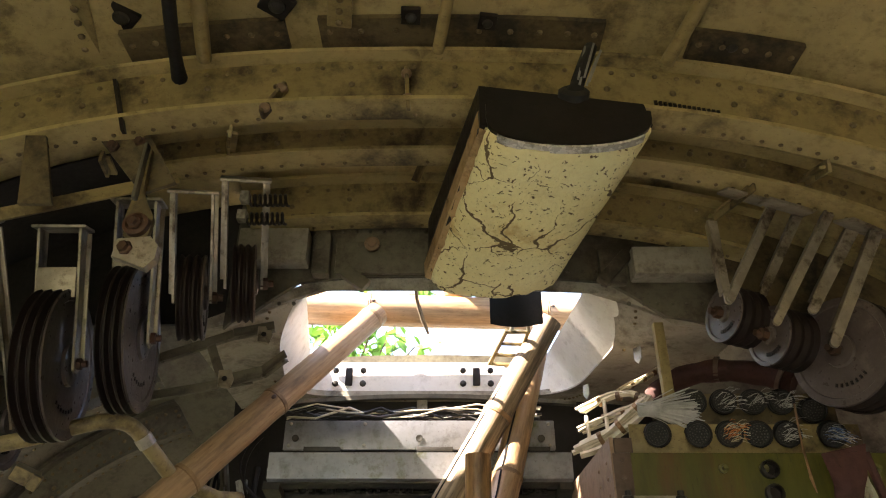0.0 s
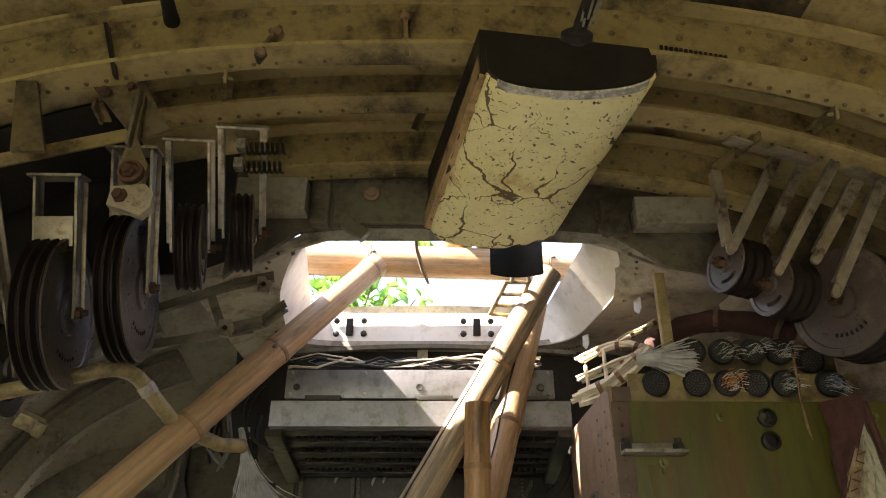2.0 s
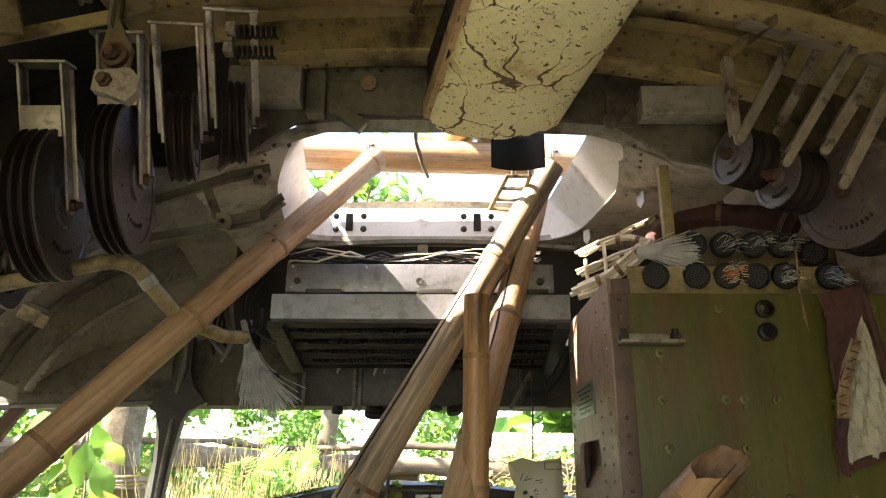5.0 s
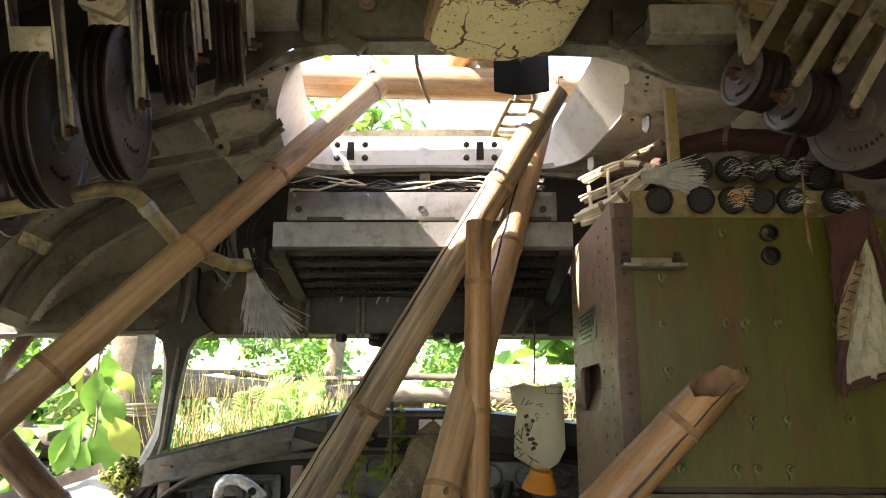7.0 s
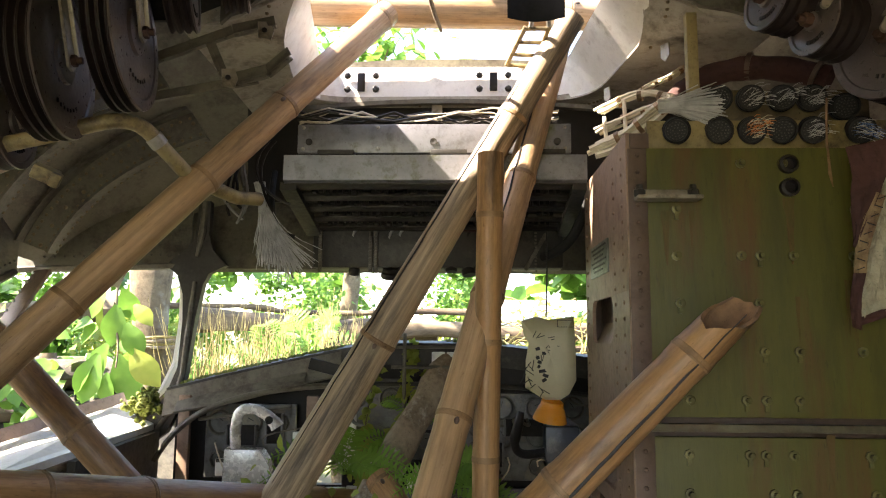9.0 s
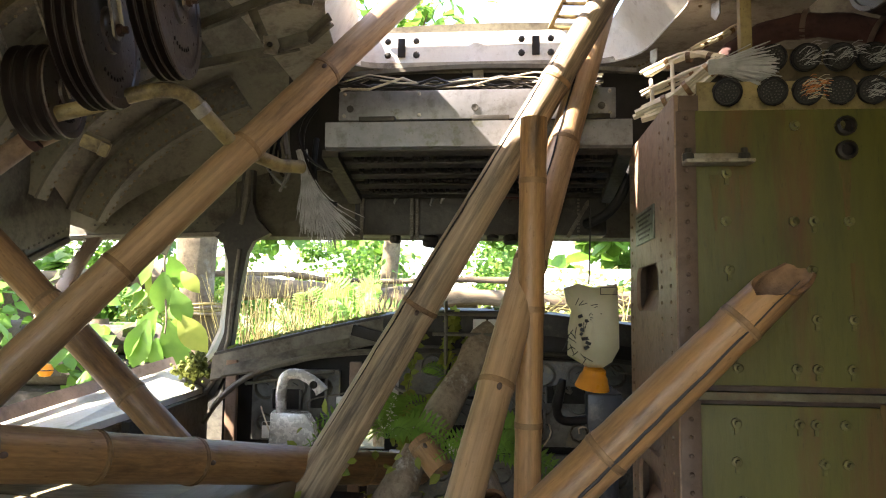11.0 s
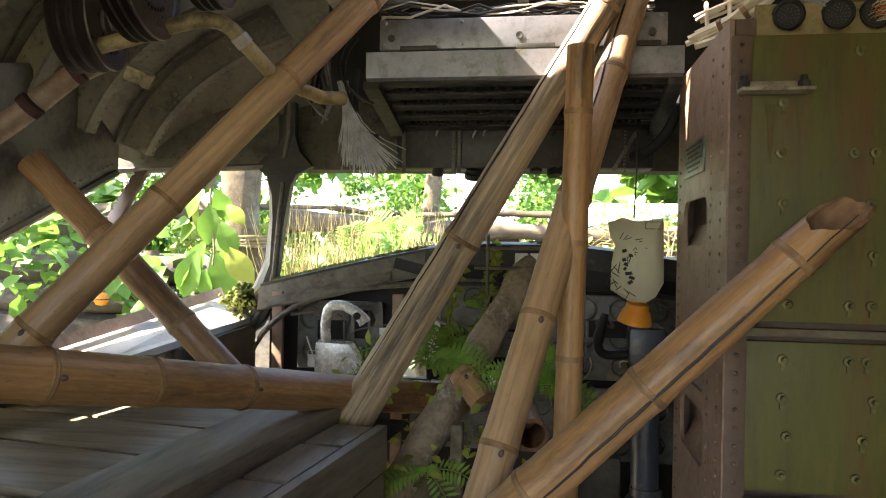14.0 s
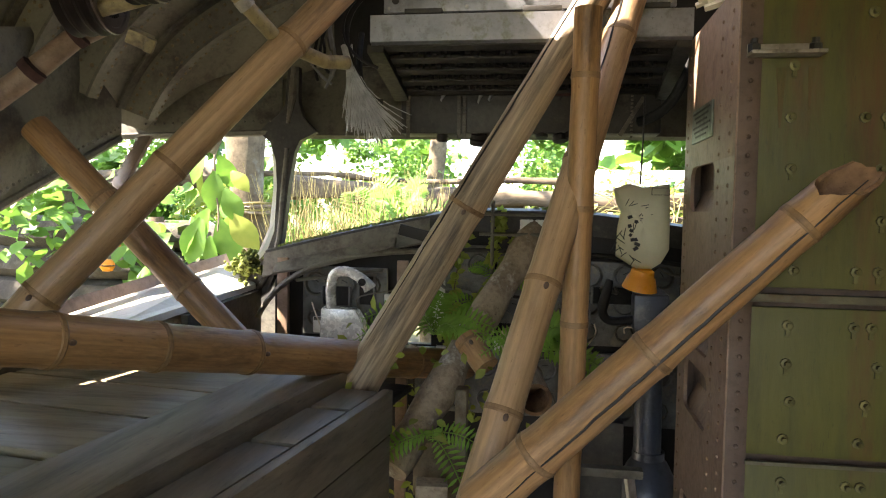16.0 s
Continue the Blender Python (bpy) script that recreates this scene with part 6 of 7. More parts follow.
for i, c in enumerate(cons):
    t = thing("round_connector", c, "black round cable connector" + (" with cut wire ends" if i in (2, 4, 5, 7, 8, 9) else " with rings of pins"), "connector", "connectors")
    m = Matrix.Translation(c) @ frame_of((-0.25, -0.9, -0.25))
    bm = bmesh.new()
    lathe(bm, ((0.027, -0.01), (0.027, 0.004), (0.025, 0.005), (0.025, 0.024), (0.0235, 0.026), (0.021, 0.026), (0.020, 0.016), (0, 0.016)), m, 22)
    part("shell", bm, RUBBER, t)
    bm = bmesh.new()
    for rr, n in ((0.006, 6), (0.011, 11), (0.016, 16)):
        for k in range(n):
            a = 2 * math.pi * k / n
            box(bm, m @ Vector((rr * math.cos(a), rr * math.sin(a), 0.018)), (0.0022, 0.0022, 0.0035), m.to_3x3())
    part("pin", bm, DKGREY, t, kind="stuff")
    if i in (2, 4, 5, 7, 8, 9):
        for j, wm in enumerate(((WIRE_COL[0], WIRE_WHITE) if i == 2 else (WIRE_COL[1], WIRE_PALE) if i == 5 else (WIRE_PALE,))):
            rnd = random.Random(300 + i * 3 + j)
            bm = bmesh.new()
            for k in range(20):
                a, q = rnd.uniform(0, 6.28), 0.016 * math.sqrt(rnd.random())
                s = m @ Vector((q * math.cos(a), q * math.sin(a), 0.014))
                L = rnd.uniform(0.028, 0.046)
                e = s + Vector((0.6 + rnd.uniform(-0.3, 0.3), -0.5 + rnd.uniform(-0.2, 0.2), 0.12 - 0.45 * (i == 5) + rnd.uniform(-0.3, 0.3))) * L
                tube(bm, bez(s, s + Vector((0, -0.012, 0)), e + Vector((-0.01, 0, 0.006)), e, 4), 0.00055, 4, caps=False)
            part("cut_wire", bm, wm, t, "cut wire ends", kind="stuff")
hose = thing("lagged_hose", (0.657, 1.575, 1.812), "faded maroon cloth covered hose with clamps", "hose")
part("sleeve", tube(bmesh.new(), bez((0.514, 1.683, 1.782), (0.569, 1.628, 1.846), (0.683, 1.571, 1.831), (0.777, 1.506, 1.761), 14), [0.026 + 0.002 * math.sin(k * 1.9) for k in range(15)], 14), CLOTH, hose)
for a, b in (((0.643, 1.593, 1.824), (0.652, 1.588, 1.822)), ((0.752, 1.517, 1.779), (0.759, 1.513, 1.774))):
    part("clamp", tube(bmesh.new(), [a, b], 0.031, 14), DKBROWN, hose)
# waxed harness beside the cabinet
random.seed(77)
har = thing("wire_harness", (0.374, 1.647, 1.707), "frayed harness of waxed white wires beside the cabinet", "wire harness")
for pts, r in ((((0.327, 1.669, 1.742), (0.383, 1.642, 1.774), (0.424, 1.620, 1.781), (0.466, 1.587, 1.749)), 0.010), (((0.330, 1.658, 1.700), (0.392, 1.631, 1.729), (0.427, 1.593, 1.721), (0.460, 1.568, 1.742)), 0.009),
               (((0.316, 1.628, 1.647), (0.370, 1.606, 1.661), (0.409, 1.580, 1.686), (0.454, 1.550, 1.729)), 0.015), (((0.411, 1.621, 1.777), (0.462, 1.636, 1.805), (0.489, 1.633, 1.818), (0.522, 1.649, 1.841)), 0.006)):
    bm = bmesh.new()
    base = bez(*pts, 10)
    for k in range(9):
        o = Vector((random.gauss(0, 1), random.gauss(0, 1), random.gauss(0, 1))) * r * 0.5
        tube(bm, [p + o * 1.3 + Vector((0, 0, 0.002 * math.sin(i + k))) for i, p in enumerate(base)], r * 0.42, 5)
    part("strand", bm, WIRE_WHITE, har, kind="stuff")
    for f in (3, 6, 9):
        d = (base[f + 1 if f < 10 else f] - base[f - 1]).normalized()
        part("tie", tube(bmesh.new(), [base[f] - d * 0.005, base[f] + d * 0.005], r * 1.3, 10), BAMBOO, har)
for a, b in (((0.339, 1.651, 1.729), (0.338, 1.627, 1.654)), ((0.381, 1.634, 1.765), (0.376, 1.604, 1.667))):
    part("cross_cord", tube(bmesh.new(), [a, b], 0.0045, 6), WIRE_WHITE, har)
bundle("frayed_wire", (0.398, 1.419, 1.674), (1.0, -0.15, 0.02), 0.115, 170, 0.034, WIRE_PALE, "frayed bunch of fine grey wires over the connectors", "wire", 0.012, 0.0010, 12, 0.24)
for pts in (((0.378, 1.517, 1.598), (0.348, 1.476, 1.552), (0.367, 1.449, 1.534), (0.362, 1.436, 1.502)), ((0.390, 1.513, 1.616), (0.383, 1.471, 1.575), (0.367, 1.449, 1.534), (0.358, 1.435, 1.506)), ((0.455, 1.437, 1.595), (0.454, 1.421, 1.574), (0.460, 1.426, 1.552), (0.462, 1.429, 1.539))):
    solid("short_cable", tube(bmesh.new(), bez(*pts), [0.004] * 11 + [0.006, 0.006], 8), DKGREY, "short dark cable with a metal end", "cable", "", "short cables")
solid("tassel_cord", tube(bmesh.new(), [(0.687, 1.352, 1.667), (0.681, 1.349, 1.588), (0.683, 1.351, 1.534), (0.685, 1.358, 1.501)], [0.002, 0.002, 0.004, 0.010], 6), BAMBOO_CUT, "pale cord with a frayed tassel end", "cord")
# quilted cloth hanging at the cabinet
quilt = thing("hanging_quilt", (0.74, 1.28, 1.5), "torn quilted insulation cloth with a maroon border", "cloth")
QA, QB, QC, QD = (Vector(p) for p in ((0.674, 1.285, 1.570), (0.835, 1.285, 1.570), (0.636, 1.285, 1.224), (0.787, 1.285, 1.225)))


def on_cloth(u, v, d=0.0):
    """A point of the hanging cloth's plane: u across, v down, d towards the aisle."""
    return QA.lerp(QB, u).lerp(QC.lerp(QD, u), v) + Vector((0, -d, 0))


def strip(left, right, lift, wave, n=18, m=8):
    """A sheet of cloth with thickness between two edges, each given by four (u, v)."""
    def edge(ps, f):
        k = min(int(f * 3), 2)
        g = f * 3 - k
        return tuple(ps[k][i] + (ps[k + 1][i] - ps[k][i]) * g for i in (0, 1))
    out = []
    for j in range(n + 1):
        l, r = edge(left, j / n), edge(right, j / n)
        out.append([on_cloth(l[0] + (r[0] - l[0]) * i / m, l[1] + (r[1] - l[1]) * i / m, lift + wave * (math.sin(i * 1.1 + j * 0.45) + 0.6 * abs(math.sin(j * 0.7)) + 0.5 * math.sin(i * 2.3 - j * 0.9))) for i in range(m + 1)])
    bm = bmesh.new()
    loft(bm, out, close=False)
    loft(bm, [[p + Vector((0, 0.004, 0)) for p in r] for r in out], close=False)
    return bm


part("quilting", strip(((0.47, 0.13), (0.40, 0.40), (0.33, 0.62), (0.27, 0.90)), ((0.50, 0.13), (0.66, 0.38), (0.82, 0.62), (1.05, 0.83)), 0.0, 0.0035, 30, 16), QUILT, quilt)
part("flap", strip(((0.02, 0.05), (0.10, 0.20), (0.11, 0.36), (0.15, 0.54)), ((0.52, 0.0), (0.49, 0.16), (0.36, 0.32), (0.17, 0.56)), 0.010, 0.002), CLOTH, quilt, "faded maroon cloth flap")
part("hem", strip(((0.26, 0.895), (0.50, 0.855), (0.75, 0.83), (1.05, 0.81)), ((0.27, 0.935), (0.51, 0.90), (0.76, 0.87), (1.06, 0.855)), 0.004, 0.001), CLOTH, quilt, "maroon stitched hem")
part("hem", strip(((0.46, 0.04), (0.60, 0.27), (0.74, 0.47), (0.98, 0.80)), ((0.56, 0.04), (0.68, 0.24), (0.82, 0.44), (1.06, 0.76)), 0.008, 0.001), CLOTH, quilt, "maroon stitched hem")
part("border", strip(((0.35, 0.28), (0.24, 0.40), (0.17, 0.55), (0.16, 0.68)), ((0.45, 0.30), (0.37, 0.44), (0.29, 0.58), (0.29, 0.68)), 0.013, 0.001), EDGING, quilt, "embroidered tan border strip")
for k in range(9):
    f = k / 8
    c = on_cloth(0.40 - 0.19 * min(1, f * 1.4), 0.31 + 0.35 * f, 0.0165)
    bm = bmesh.new()
    box(bm, c, (0.014, 0.0015, 0.0016), pose(0, 0, 0, 0, -20 + 40 * (k % 2), 0))
    part("stitch", bm, BLACK, quilt)
part("tail", strip(((0.16, 0.68), (0.14, 0.77), (0.15, 0.86), (0.18, 0.94)), ((0.29, 0.68), (0.26, 0.77), (0.25, 0.86), (0.28, 0.955)), 0.012, 0.001), CLOTH, quilt, "maroon tail with pale edge stitching")

# ---- bench ----
K = Vector((-0.339, 1.637, 0.800))
U, V = Vector((0.14, 0.99, 0)).normalized(), Vector((0.99, -0.14, 0)).normalized()
BM = Matrix(((V.x, U.x, 0, K.x), (V.y, U.y, 0, K.y), (0, 0, 1, 0), (0, 0, 0, 1)))
bench = thing("plank_bench", K + V * -0.5 + U * -0.6 + Vector((0, 0, -0.74)), "grey painted wooden plank bench with a raised edge board", "bench")


def board(name, v0, v1, u0, u1, z0, z1, label=""):
    bm = bmesh.new()
    box(bm, ((v0 + v1) / 2, (u0 + u1) / 2, (z0 + z1) / 2), (v1 - v0, u1 - u0, z1 - z0), None, 0.004)
    bm.transform(BM)
    return part(name, bm, SHADE_BLACK if name == "under_frame" else WOOD if name in ("plank", "front_board") else WOOD_LONG, bench, label)


random.seed(31)
us = [0.26, 0.10, -0.12, -0.34, -0.57, -0.80, -1.05]
for a, b in zip(us, us[1:]):
    dz = random.uniform(-0.007, 0.005)
    board("plank", -1.10, -0.315, b + 0.010, a - 0.010, 0.765 + dz, 0.792 + dz)
# near-black board added below, so the plank gaps look shaded
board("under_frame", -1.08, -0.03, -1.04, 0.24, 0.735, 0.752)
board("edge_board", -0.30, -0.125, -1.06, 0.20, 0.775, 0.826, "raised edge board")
us = [0.0, -0.17, -0.40, -0.68, -1.05]
for a, b in zip(us, us[1:]):
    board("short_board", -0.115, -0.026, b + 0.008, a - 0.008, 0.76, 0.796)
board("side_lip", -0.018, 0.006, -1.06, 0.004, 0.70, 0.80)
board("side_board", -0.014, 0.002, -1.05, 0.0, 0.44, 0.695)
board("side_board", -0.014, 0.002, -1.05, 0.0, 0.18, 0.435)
board("front_board", -1.08, -0.02, -0.01, 0.006, 0.18, 0.75)
for v in (-1.05, -0.08):
    for u in (-1.0, -0.06):
        board("leg", v, v + 0.06, u, u + 0.06, 0.06, 0.76)

# ---- plants and the yard outside ----
def leaf(bm, p, way, nrm, length, width, fold=0.25, curl=0.2):
    """A pointed leaf folded along its rib: eight triangles."""
    way = Vector(way).normalized()
    side = way.cross(Vector(nrm))
    if side.length < 1e-3:
        side = way.orthogonal()
    side.normalize()
    up = side.cross(way)
    rib = [bm.verts.new(Vector(p) + way * length * f - up * curl * length * f * f) for f in (0.0, 0.35, 0.7, 1.0)]
    for s in (-1, 1):
        e = [bm.verts.new(Vector(p) + way * length * f + side * s * width * w + up * fold * width * w - up * curl * length * f * f) for f, w in ((0.3, 0.46), (0.62, 0.5))]
        bm.faces.new((rib[0], e[0], rib[1]))
        bm.faces.new((rib[1], e[0], e[1], rib[2]))
        bm.faces.new((rib[2], e[1], rib[3]))


def broad_leaf(bm, p, way, nrm, length, width, fold=0.2, curl=0.3, n=8):
    """A rounded, veined oval leaf with a wavy edge."""
    way = Vector(way).normalized()
    side = way.cross(Vector(nrm)).normalized()
    up = side.cross(way)
    rows = []
    for k in range(n + 1):
        f = k / n
        w = width * 0.5 * math.sin(math.pi * min(1.0, 0.04 + f ** 1.25)) ** 0.8
        c = Vector(p) + way * length * f - up * curl * length * f * f
        rows.append([bm.verts.new(c + side * w * s + up * (fold * w * abs(s) + 0.05 * w * math.sin(k * 2.3 + s))) for s in (-1, -0.5, 0, 0.5, 1)])
    for a, b in zip(rows, rows[1:]):
        for i in range(4):
            bm.faces.new((a[i], a[i + 1], b[i + 1], b[i]))


def rand_dir(rnd, up=0.3):
    return Vector((rnd.gauss(0, 1), rnd.gauss(0, 1), rnd.gauss(0, 0.7) + up)).normalized()


def leaf_cloud(name, boxes, count, size, material, label, seed, kind="stuff", face=None):
    rnd = random.Random(seed)
    bm = bmesh.new()
    clumps = []
    for (x0, x1), (y0, y1), (z0, z1), n in boxes:
        clumps += [(Vector((rnd.uniform(x0, x1), rnd.uniform(y0, y1), rnd.uniform(z0, z1))), rnd.uniform(0.10, 0.28)) for _ in range(n)]
    for _ in range(count):
        c, r = rnd.choice(clumps)
        o = Vector((rnd.gauss(0, 1), rnd.gauss(0, 1), rnd.gauss(0, 0.8))) * r * 0.6
        L = size * rnd.uniform(0.6, 1.3)
        leaf(bm, c + o, rand_dir(rnd, -0.1), Vector((rnd.gauss(0, 0.6), -0.6 + rnd.gauss(0, 0.5), 0.8)).normalized(), L, L * rnd.uniform(0.45, 0.7))
    me_ob = solid(name, bm, material, label, name.replace("_", " "))
    return tagged(me_ob, kind=kind)


leaf_cloud("hedge", [((-3.5, 3.0), (5.6, 7.0), (0.6, 2.3), 90)], 17000, 0.062, LEAF, "dense sunlit green undergrowth beyond the windshield", 1)
leaf_cloud("hedge", [((-2.6, 2.5), (4.6, 5.6), (0.5, 1.35), 60)], 8000, 0.05, LEAF_LIGHT, "bright yellow green weeds beyond the windshield", 2)
leaf_cloud("hedge", [((-7.5, -2.6), (3.4, 5.6), (1.15, 2.6), 80)], 13000, 0.065, LEAF, "green undergrowth beyond the side window", 3)
leaf_cloud("far_woods", [((-14, 10), (10, 13), (0.0, 4.2), 200)], 8000, 0.42, LEAF, "distant green woods", 4)
leaf_cloud("far_woods", [((-15, -9), (-3, 10), (0.0, 4.0), 120)], 4000, 0.42, LEAF, "distant green woods", 5)


def tree(x, y, z0, h, r, label, crown, seed, n=1400, lean=(0, 0)):
    rnd = random.Random(seed)
    t = thing("tree", (x, y, z0), label, "tree", "trees")
    pts = [Vector((x + lean[0] * f + 0.04 * math.sin(f * 6 + seed), y + lean[1] * f, z0 + h * f)) for f in steps(0, 1, 12)]
    bm = bmesh.new()
    tube(bm, pts, [r * (1.15 - 0.45 * f) * (1 + 0.12 * math.sin(f * 17 + seed)) for f in steps(0, 1, 12)], 14)
    for v in bm.verts:
        v.co += Vector((1, 1, 0)) * 0.02 * noise.noise(v.co * 11)
    part("trunk", bm, BARK, t)
    if crown:
        (cx, cy, cz), (sx, sy, sz) = crown
        clumps = [Vector((cx + rnd.gauss(0, sx), cy + rnd.gauss(0, sy), cz + rnd.gauss(0, sz))) for _ in range(26)]
        for c in clumps[:9]:
            part("limb", tube(bmesh.new(), bez(pts[8 + rnd.randrange(4)], pts[-1].lerp(c, 0.3), pts[-1].lerp(c, 0.7), c, 5), [0.03, 0.026, 0.02, 0.015, 0.01, 0.006], 6), BARK, t)
        bm = bmesh.new()
        for _ in range(n):
            c = rnd.choice(clumps)
            L = rnd.uniform(0.09, 0.17)
            leaf(bm, c + Vector((rnd.gauss(0, 0.16), rnd.gauss(0, 0.16), rnd.gauss(0, 0.12))), rand_dir(rnd, -0.2), (rnd.gauss(0, 0.5), -0.4, 0.9), L, L * 0.5)
        part("crown", bm, LEAF, t, kind="stuff")
    return t


tree(-0.9, 5.6, -0.3, 3.0, 0.07, "slim tree whose leaves show through the hatch", ((-0.72, 5.4, 3.42), (0.26, 0.3, 0.10)), 3, 420)
tree(-3.3, 4.6, -0.3, 3.4, 0.09, "slim tree beyond the side window", ((-2.7, 4.4, 3.1), (0.6, 0.5, 0.35)), 6, 900)
# this last tree is out of view, added to keep sun off the yard
tree(-5.6, 3.4, -0.3, 3.6, 0.10, "unseen tree added so that its crown shades the side yard", ((-5.1, 3.0, 3.95), (0.85, 0.75, 0.22)), 9, 3600)
# the post by the side window, wound with rope
tp = thing("wooden_post", (-1.40, 3.25, -0.4), "weathered grey brown tree trunk post wound with rope", "post")
bm = bmesh.new()
tube(bm, [(-1.40 + 0.02 * math.sin(k), 3.25, z) for k, z in enumerate(steps(-0.4, 1.9, 14))], [0.075 + 0.006 * math.sin(k * 1.7) for k in range(15)], 18)
for v in bm.verts:
    v.co += Vector((1, 1, 0)) * 0.022 * noise.noise(Vector((v.co.x * 16, v.co.y * 16, v.co.z * 4)))
part("trunk", bm, BARK, tp)
for k in range(4):
    c = Vector((-1.385, 3.25, 1.185 + k * 0.013))
    part("rope_turn", tube(bmesh.new(), [c + Vector((0.092 * math.cos(a), 0.092 * math.sin(a), 0.004 * math.sin(a * 2 + k))) for a in steps(0, 2 * math.pi, 24)], 0.007, 6), STRAW if k % 2 else LOG, tp)
for x, y, z1, r, lab in ((-2.35, 2.55, 1.20, 0.055, "rough brown tree stump post"), (-1.95, 3.4, 1.15, 0.035, "thin weathered fence stake")):
    bm = bmesh.new()
    tube(bm, [(x + 0.01 * math.sin(k), y, z) for k, z in enumerate(steps(-0.5, z1, 10))], [r * (1 + 0.1 * math.sin(k * 2.1)) for k in range(11)], 14)
    for v in bm.verts:
        v.co += Vector((1, 1, 0)) * 0.02 * noise.noise(Vector((v.co.x * 18, v.co.y * 18, v.co.z * 5)))
    solid("stake", bm, BARK, lab, "post", "", "stakes")
# horizontal logs of the yard's fence
for a, b, r in (((-1.75, 4.5, 1.335), (-0.15, 4.45, 1.245), 0.070), ((-0.55, 4.35, 1.265), (1.3, 4.4, 1.285), 0.050), ((-3.6, 3.6, 1.33), (-1.9, 3.9, 1.36), 0.06), ((-2.0, 4.6, 1.43), (0.2, 4.6, 1.38), 0.018), ((-0.9, 4.3, 1.17), (1.1, 4.2, 1.15), 0.035)):
    bm = bmesh.new()
    pts = [Vector(a).lerp(Vector(b), f) + Vector((0, 0, 0.02 * math.sin(f * 9))) for f in steps(0, 1, 16)]
    tube(bm, pts, [r * (1 + 0.1 * math.sin(k * 1.3)) for k in range(17)], 14)
    for v in bm.verts:
        v.co += Vector((0, 1, 1)) * 0.02 * noise.noise(Vector((v.co.x * 5, v.co.y * 16, v.co.z * 16)))
    solid("fallen_log", bm, LOGPALE, "weathered pale log lying across the yard", "log", "", "logs")
for x, y in ((-1.9, 4.7), (-0.5, 4.6), (0.15, 4.7), (1.0, 4.65)):
    solid("fence_stake", tube(bmesh.new(), [(x, y, -0.4), (x + 0.02, y, 1.16)], 0.04, 10), BARK, "weathered stake under the fence log", "stake", "", "stakes")
# stacked logs low beside the window
for k in range(18):
    y, z = 2.75 + 0.10 * (k % 3), 0.30 + 0.15 * (k // 3)
    bm = bmesh.new()
    tube(bm, [(-4.4, y + 0.9 + 0.03 * k, z), (-2.6, y + 0.55, z + 0.01), (-1.5, y + 0.62, z)], [0.075, 0.08, 0.07], 12)
    for v in bm.verts:
        v.co += Vector((0, 1, 1)) * 0.03 * noise.noise(Vector((v.co.x * 5, v.co.y * 14 + k, v.co.z * 14)))
    solid("stacked_log", bm, LOG_SHADE, "weathered log in a stack beside the aircraft, coloured dark for shade", "log", "", "stacked logs")
# shed roof far right
shed = thing("shed", (0.75, 6.3, 0.0), "low shed with a pale sheet metal roof", "shed")
part("roof", slab(bmesh.new(), [(0.1, 5.9, 1.36), (1.7, 5.9, 1.36), (1.75, 7.0, 1.62), (0.05, 7.0, 1.62)], -0.02), WHITE, shed)
part("beam", box(bmesh.new(), (0.85, 5.92, 1.31), (1.5, 0.05, 0.07), None, 0.005), BARK, shed)
for x in (0.25, 0.75, 1.4):
    part("pole", tube(bmesh.new(), [(x, 5.95, -0.3), (x, 5.95, 1.33)], 0.035, 8), BARK, shed)
# lanterns in the shade
for c in ((-1.846, 2.831, 0.950), (-1.934, 3.023, 1.002)):
    lan = thing("lantern", c, "small round amber lantern with a dark cage", "lantern", "lanterns")
    part("globe", lathe(bmesh.new(), ((0, -0.028), (0.02, -0.024), (0.03, -0.008), (0.03, 0.008), (0.02, 0.024), (0, 0.028)), Matrix.Translation(c), 14), AMBER, lan)
    part("cage", tube(bmesh.new(), [Vector(c) + Vector((0.031 * math.cos(a), 0.031 * math.sin(a), 0)) for a in steps(0, 2 * math.pi, 14)], 0.0025, 4), BLACK, lan)
    part("hook", tube(bmesh.new(), [Vector(c) + Vector((0, 0, 0.026)), Vector(c) + Vector((0, 0, 0.3))], 0.002, 4), BLACK, lan)


# broad-leaved branch outside the side window
br = thing("leafy_branch", (-1.373, 2.831, 1.476), "branch of large bright green oval leaves outside the window", "branch")
stem = bez((-1.352, 2.890, 1.564), (-1.404, 2.820, 1.359), (-1.298, 2.779, 1.244), (-1.294, 2.722, 1.109), 12)
part("stem", tube(bmesh.new(), stem, [0.007 - 0.0003 * k for k in range(13)], 6), BARK, br)
rnd = random.Random(15)
right = Vector((0.985, -0.15, 0))
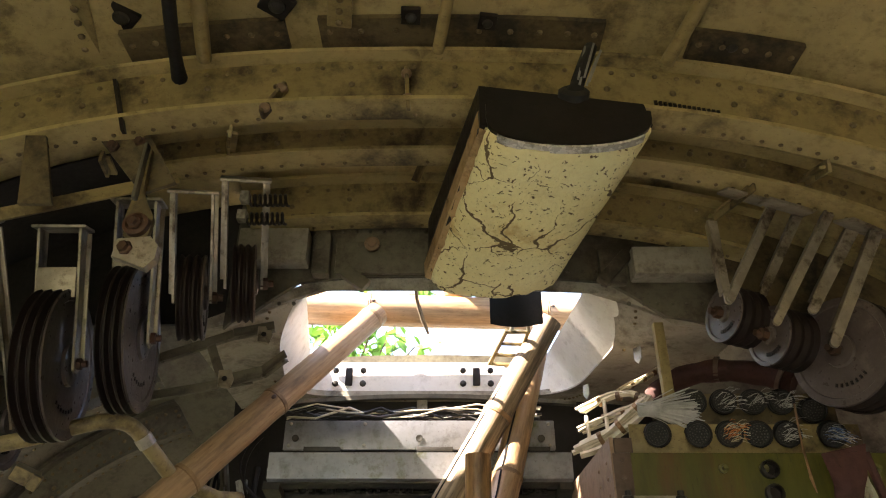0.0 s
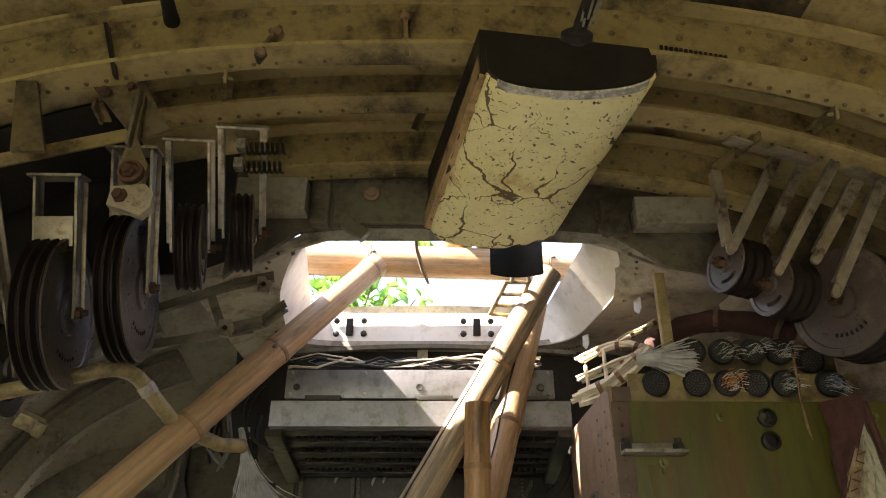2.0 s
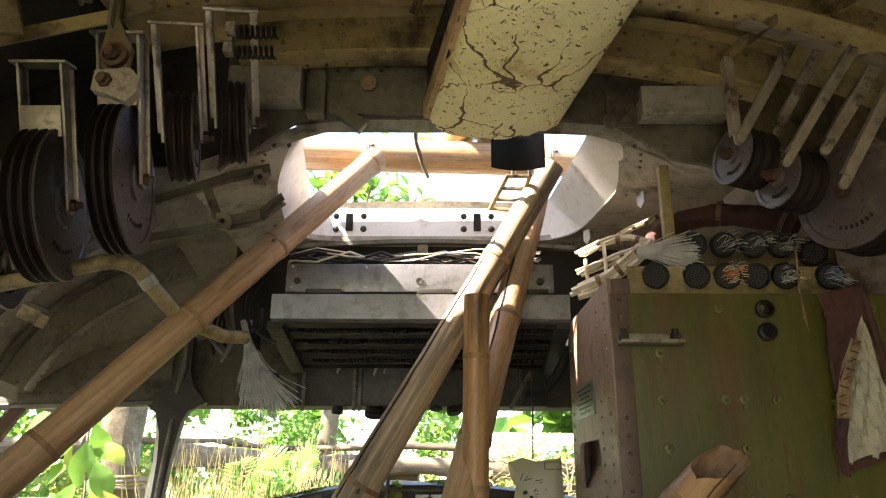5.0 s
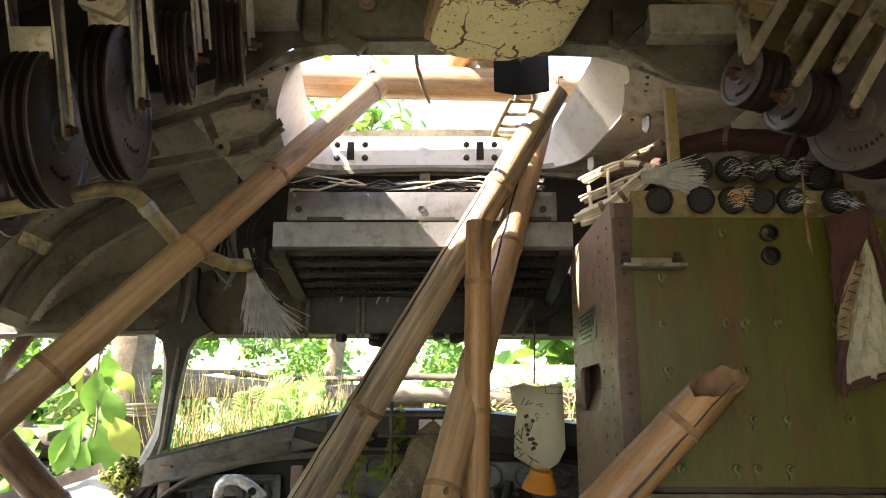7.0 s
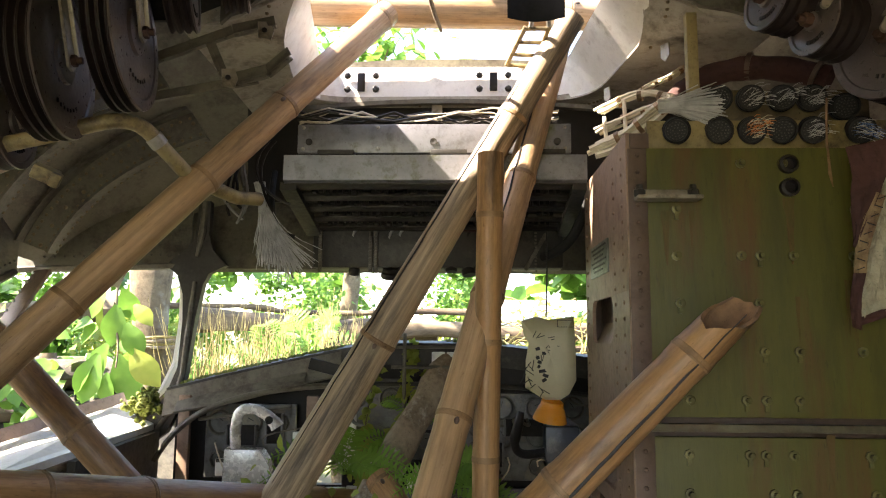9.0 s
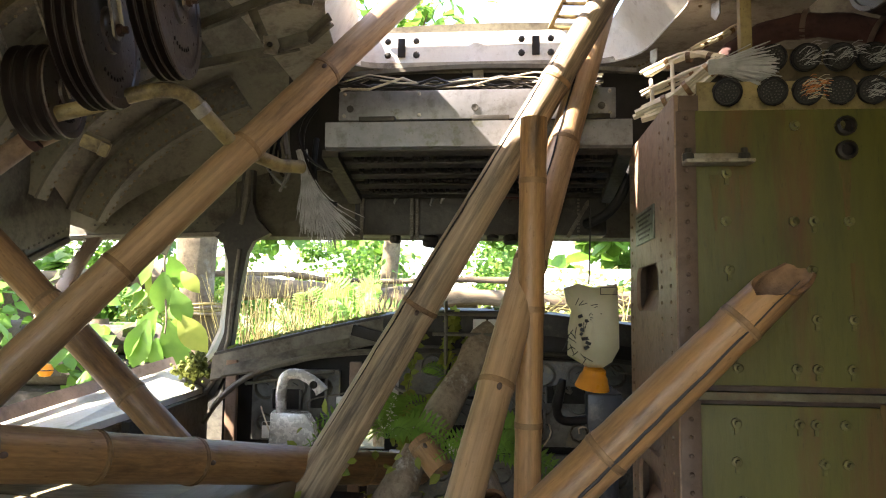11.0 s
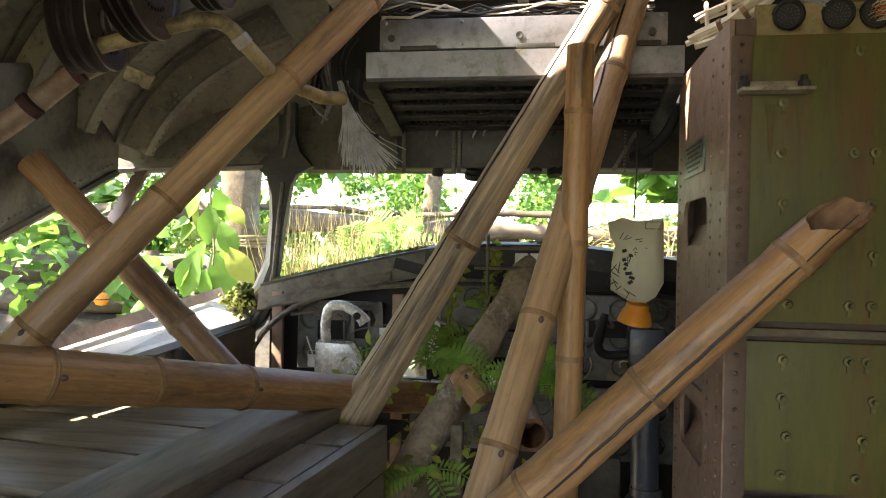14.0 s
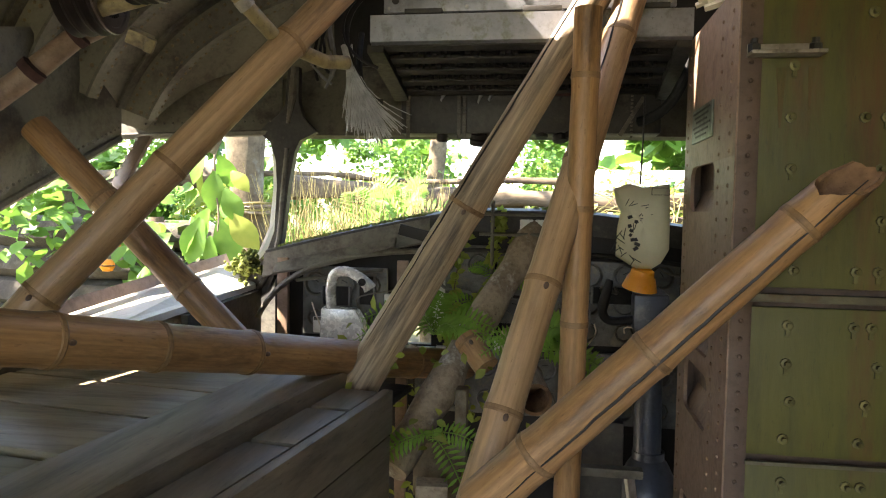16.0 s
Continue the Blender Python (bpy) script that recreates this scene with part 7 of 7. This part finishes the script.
for k, (x, y, ang, L) in enumerate(((352, 300, 250, 0.15), (382, 300, 270, 0.16), (330, 275, 215, 0.13), (345, 345, 195, 0.15), (370, 375, 235, 0.19), (350, 395, 250, 0.20), (392, 395, 285, 0.21), (418, 385, 310, 0.18), (340, 415, 225, 0.15),
                                    (405, 335, 300, 0.15), (372, 430, 262, 0.14), (330, 335, 180, 0.14), (300, 290, 200, 0.12), (392, 268, 290, 0.14), (420, 300, 320, 0.11), (360, 262, 240, 0.14), (312, 255, 190, 0.16), (330, 250, 215, 0.15))):
    # spread the leaves over the branch in the window's plane
    c = Vector((-1.344, 2.775, 1.289)) + right * (x - 375) * 0.0020 + Vector((0, 0, -(y - 330) * 0.0020))
    a = radians(ang)
    bm = bmesh.new()
    broad_leaf(bm, c, right * math.cos(a) + Vector((0, rnd.uniform(-0.3, 0.3), math.sin(a))), Vector((rnd.uniform(-0.4, 0.4), -1, 0.5 + rnd.uniform(-0.3, 0.3))), L, L * 0.58, 0.18, 0.25)
    part("leaf", bm, LEAF_LIGHT if k % 7 == 0 else LEAF, br)
leaf_cloud("window_shrub", [((-2.7, -2.0), (2.6, 3.1), (1.05, 1.42), 12), ((-1.95, -1.6), (3.0, 3.4), (0.85, 1.2), 6)], 420, 0.10, LEAF, "green shrub leaves outside the side window", 17)


def fern(base, n, size, seed, label, lean=(0, -0.2, 1)):
    rnd = random.Random(seed)
    t = thing("fern", base, label, "fern", "ferns")
    for _ in range(n):
        bm = bmesh.new()
        w = Vector((rnd.gauss(0, 0.7) + lean[0], rnd.gauss(0, 0.4) + lean[1], lean[2] + rnd.uniform(-0.5, 0.4))).normalized()
        L = size * rnd.uniform(0.7, 1.2)
        pts = [Vector(base) + w * L * f + Vector((0, 0, -L * 0.55 * f * f)) for f in steps(0, 1, 14)]
        tube(bm, pts, [0.0014] * 15, 4)
        for k in range(1, 15):
            d = (pts[k] - pts[k - 1]).normalized()
            s = d.cross(Vector((0.1, -0.8, 0.6))).normalized()
            l = L * 0.18 * math.sin(math.pi * (k / 15) ** 0.8) + 0.003
            for sg in (-1, 1):
                leaf(bm, pts[k], s * sg + d * 0.35, (0, -0.7, 0.7), l, l * 0.22, 0.1, 0.1)
        part("frond", bm, FERN, t)
    return t


fern((-0.304, 2.020, 0.861), 13, 0.25, 51, "green fern growing out of the instrument panel")
fern((-0.021, 1.820, 0.866), 12, 0.22, 52, "green fern beside the upright bamboo post", (0.2, -0.1, 0.6))
fern((-0.265, 1.790, 0.652), 6, 0.17, 53, "green fern low behind the bench corner", (0.1, -0.2, 0.3))
fern((-0.141, 2.182, 0.997), 4, 0.16, 54, "small fern on the slanted log", (0.4, -0.1, 0.7))
fern((-0.72, 3.5, 1.15), 10, 0.42, 55, "tall pale ferns outside the windshield", (-0.1, -0.1, 1.3))
fern((-0.95, 3.6, 1.05), 8, 0.45, 56, "tall pale ferns outside the windshield", (0.1, -0.1, 1.3))
rnd = random.Random(61)
bm = bmesh.new()
for k in range(420):
    p = Vector((rnd.uniform(-1.25, -0.45), rnd.uniform(3.0, 4.0), rnd.uniform(0.85, 1.0)))
    e = p + Vector((rnd.gauss(0, 0.08), rnd.gauss(0, 0.05), rnd.uniform(0.15, 0.5)))
    tube(bm, [p, p.lerp(e, 0.5) + Vector((rnd.gauss(0, 0.01), 0, 0)), e], [0.003, 0.002, 0.0008], 3, caps=False)
tagged(solid("dry_grass", bm, STRAW, "dry yellow grass stems before the windshield", "grass"), kind="stuff")
bm = bmesh.new()
for k in range(110):
    p = Vector((rnd.uniform(0.05, 1.0), rnd.uniform(4.0, 4.5), rnd.uniform(1.0, 1.35)))
    e = p + Vector((rnd.gauss(0, 0.3), rnd.gauss(0, 0.1), rnd.gauss(0, 0.12)))
    tube(bm, bez(p, p + Vector((0.05, 0, 0.06)), e + Vector((0, 0, 0.07)), e, 5), 0.004, 4, caps=False)
tagged(solid("dry_twigs", bm, STRAW, "tangle of pale dry twigs on the fence", "twigs"), kind="stuff")
# vine climbing over the panel
vine = thing("vine", (-0.279, 2.102, 0.836), "green vine climbing the instrument panel", "vine")
for pts in (((-0.278, 2.098, 0.771), (-0.261, 2.138, 0.898), (-0.283, 2.161, 0.995), (-0.234, 2.228, 1.163)), ((-0.220, 2.145, 0.898), (-0.175, 2.177, 0.997), (-0.109, 2.190, 1.048), (-0.087, 2.217, 1.115)), ((-0.161, 2.203, 1.063), (-0.156, 2.227, 1.113), (-0.132, 2.243, 1.164), (-0.144, 2.274, 1.207))):
    ps = bez(*pts, 16)
    part("stem", tube(bmesh.new(), ps, 0.0022, 5), BARK, vine)
    for p in ps:
        for _ in range(6):
            bm = bmesh.new()
            L = rnd.uniform(0.014, 0.034)
            leaf(bm, p, Vector((rnd.gauss(0, 1), -0.5, rnd.gauss(0, 0.7))), (0, -1, 0.5), L, L * 0.6)
            part("leaf", bm, LEAF_LIGHT, vine)
leaf_cloud("weed_tuft", [((-0.36, -0.12), (1.85, 2.0), (0.66, 0.80), 6)], 130, 0.032, LEAF_LIGHT, "tuft of yellow green weeds behind the bench corner", 71)
# slanted weathered log between the props
bm = bmesh.new()
lp = bez((-0.367, 1.769, 0.567), (-0.290, 1.889, 0.680), (-0.192, 2.047, 0.882), (-0.030, 2.258, 1.149), 14)
tube(bm, lp, [0.045 + 0.004 * math.sin(k * 1.5) for k in range(15)], 14)
for v in bm.verts:
    v.co += Vector((1, 0, 1)) * 0.014 * noise.noise(v.co * 14)
solid("slanted_log", bm, LOG, "weathered grey brown log leaning on the panel", "log")
bm = bmesh.new()
box(bm, (-0.255, 1.70, 0.42), (0.075, 0.06, 0.30), pose(0, 0, 0, 0, 2, 10), 0.006)
solid("wooden_block", bm, LOG, "weathered grey square timber standing behind the bench", "timber")
# seat rails and boxes low behind the bench
ped = thing("seat_rail_frame", (0.0, 1.9, 0.06), "dark seat frame with pale toothed rails", "seat frame")
for x in (-0.03, 0.06, 0.20):
    bm = bmesh.new()
    a, b = Vector((x, 1.7, 0.62)), Vector((x + 0.06 * (1 if x > 0.1 else -1), 1.62, 0.20))
    box(bm, (a + b) / 2, (0.022, 0.012, (b - a).length), frame_of(b - a), 0.002)
    part("rail", bm, ALU, ped)
part("cross_bar", box(bmesh.new(), (0.08, 1.7, 0.625), (0.30, 0.03, 0.02), None, 0.003), GREY, ped)
for x, z, w, h in ((-0.26, 0.55, 0.12, 0.14), (-0.20, 0.66, 0.03, 0.2), (0.12, 0.45, 0.16, 0.5)):
    part("box_panel", box(bmesh.new(), (x, 1.85, z), (w, 0.05, h), None, 0.006), DKGREY if x > 0 else BARK, ped)
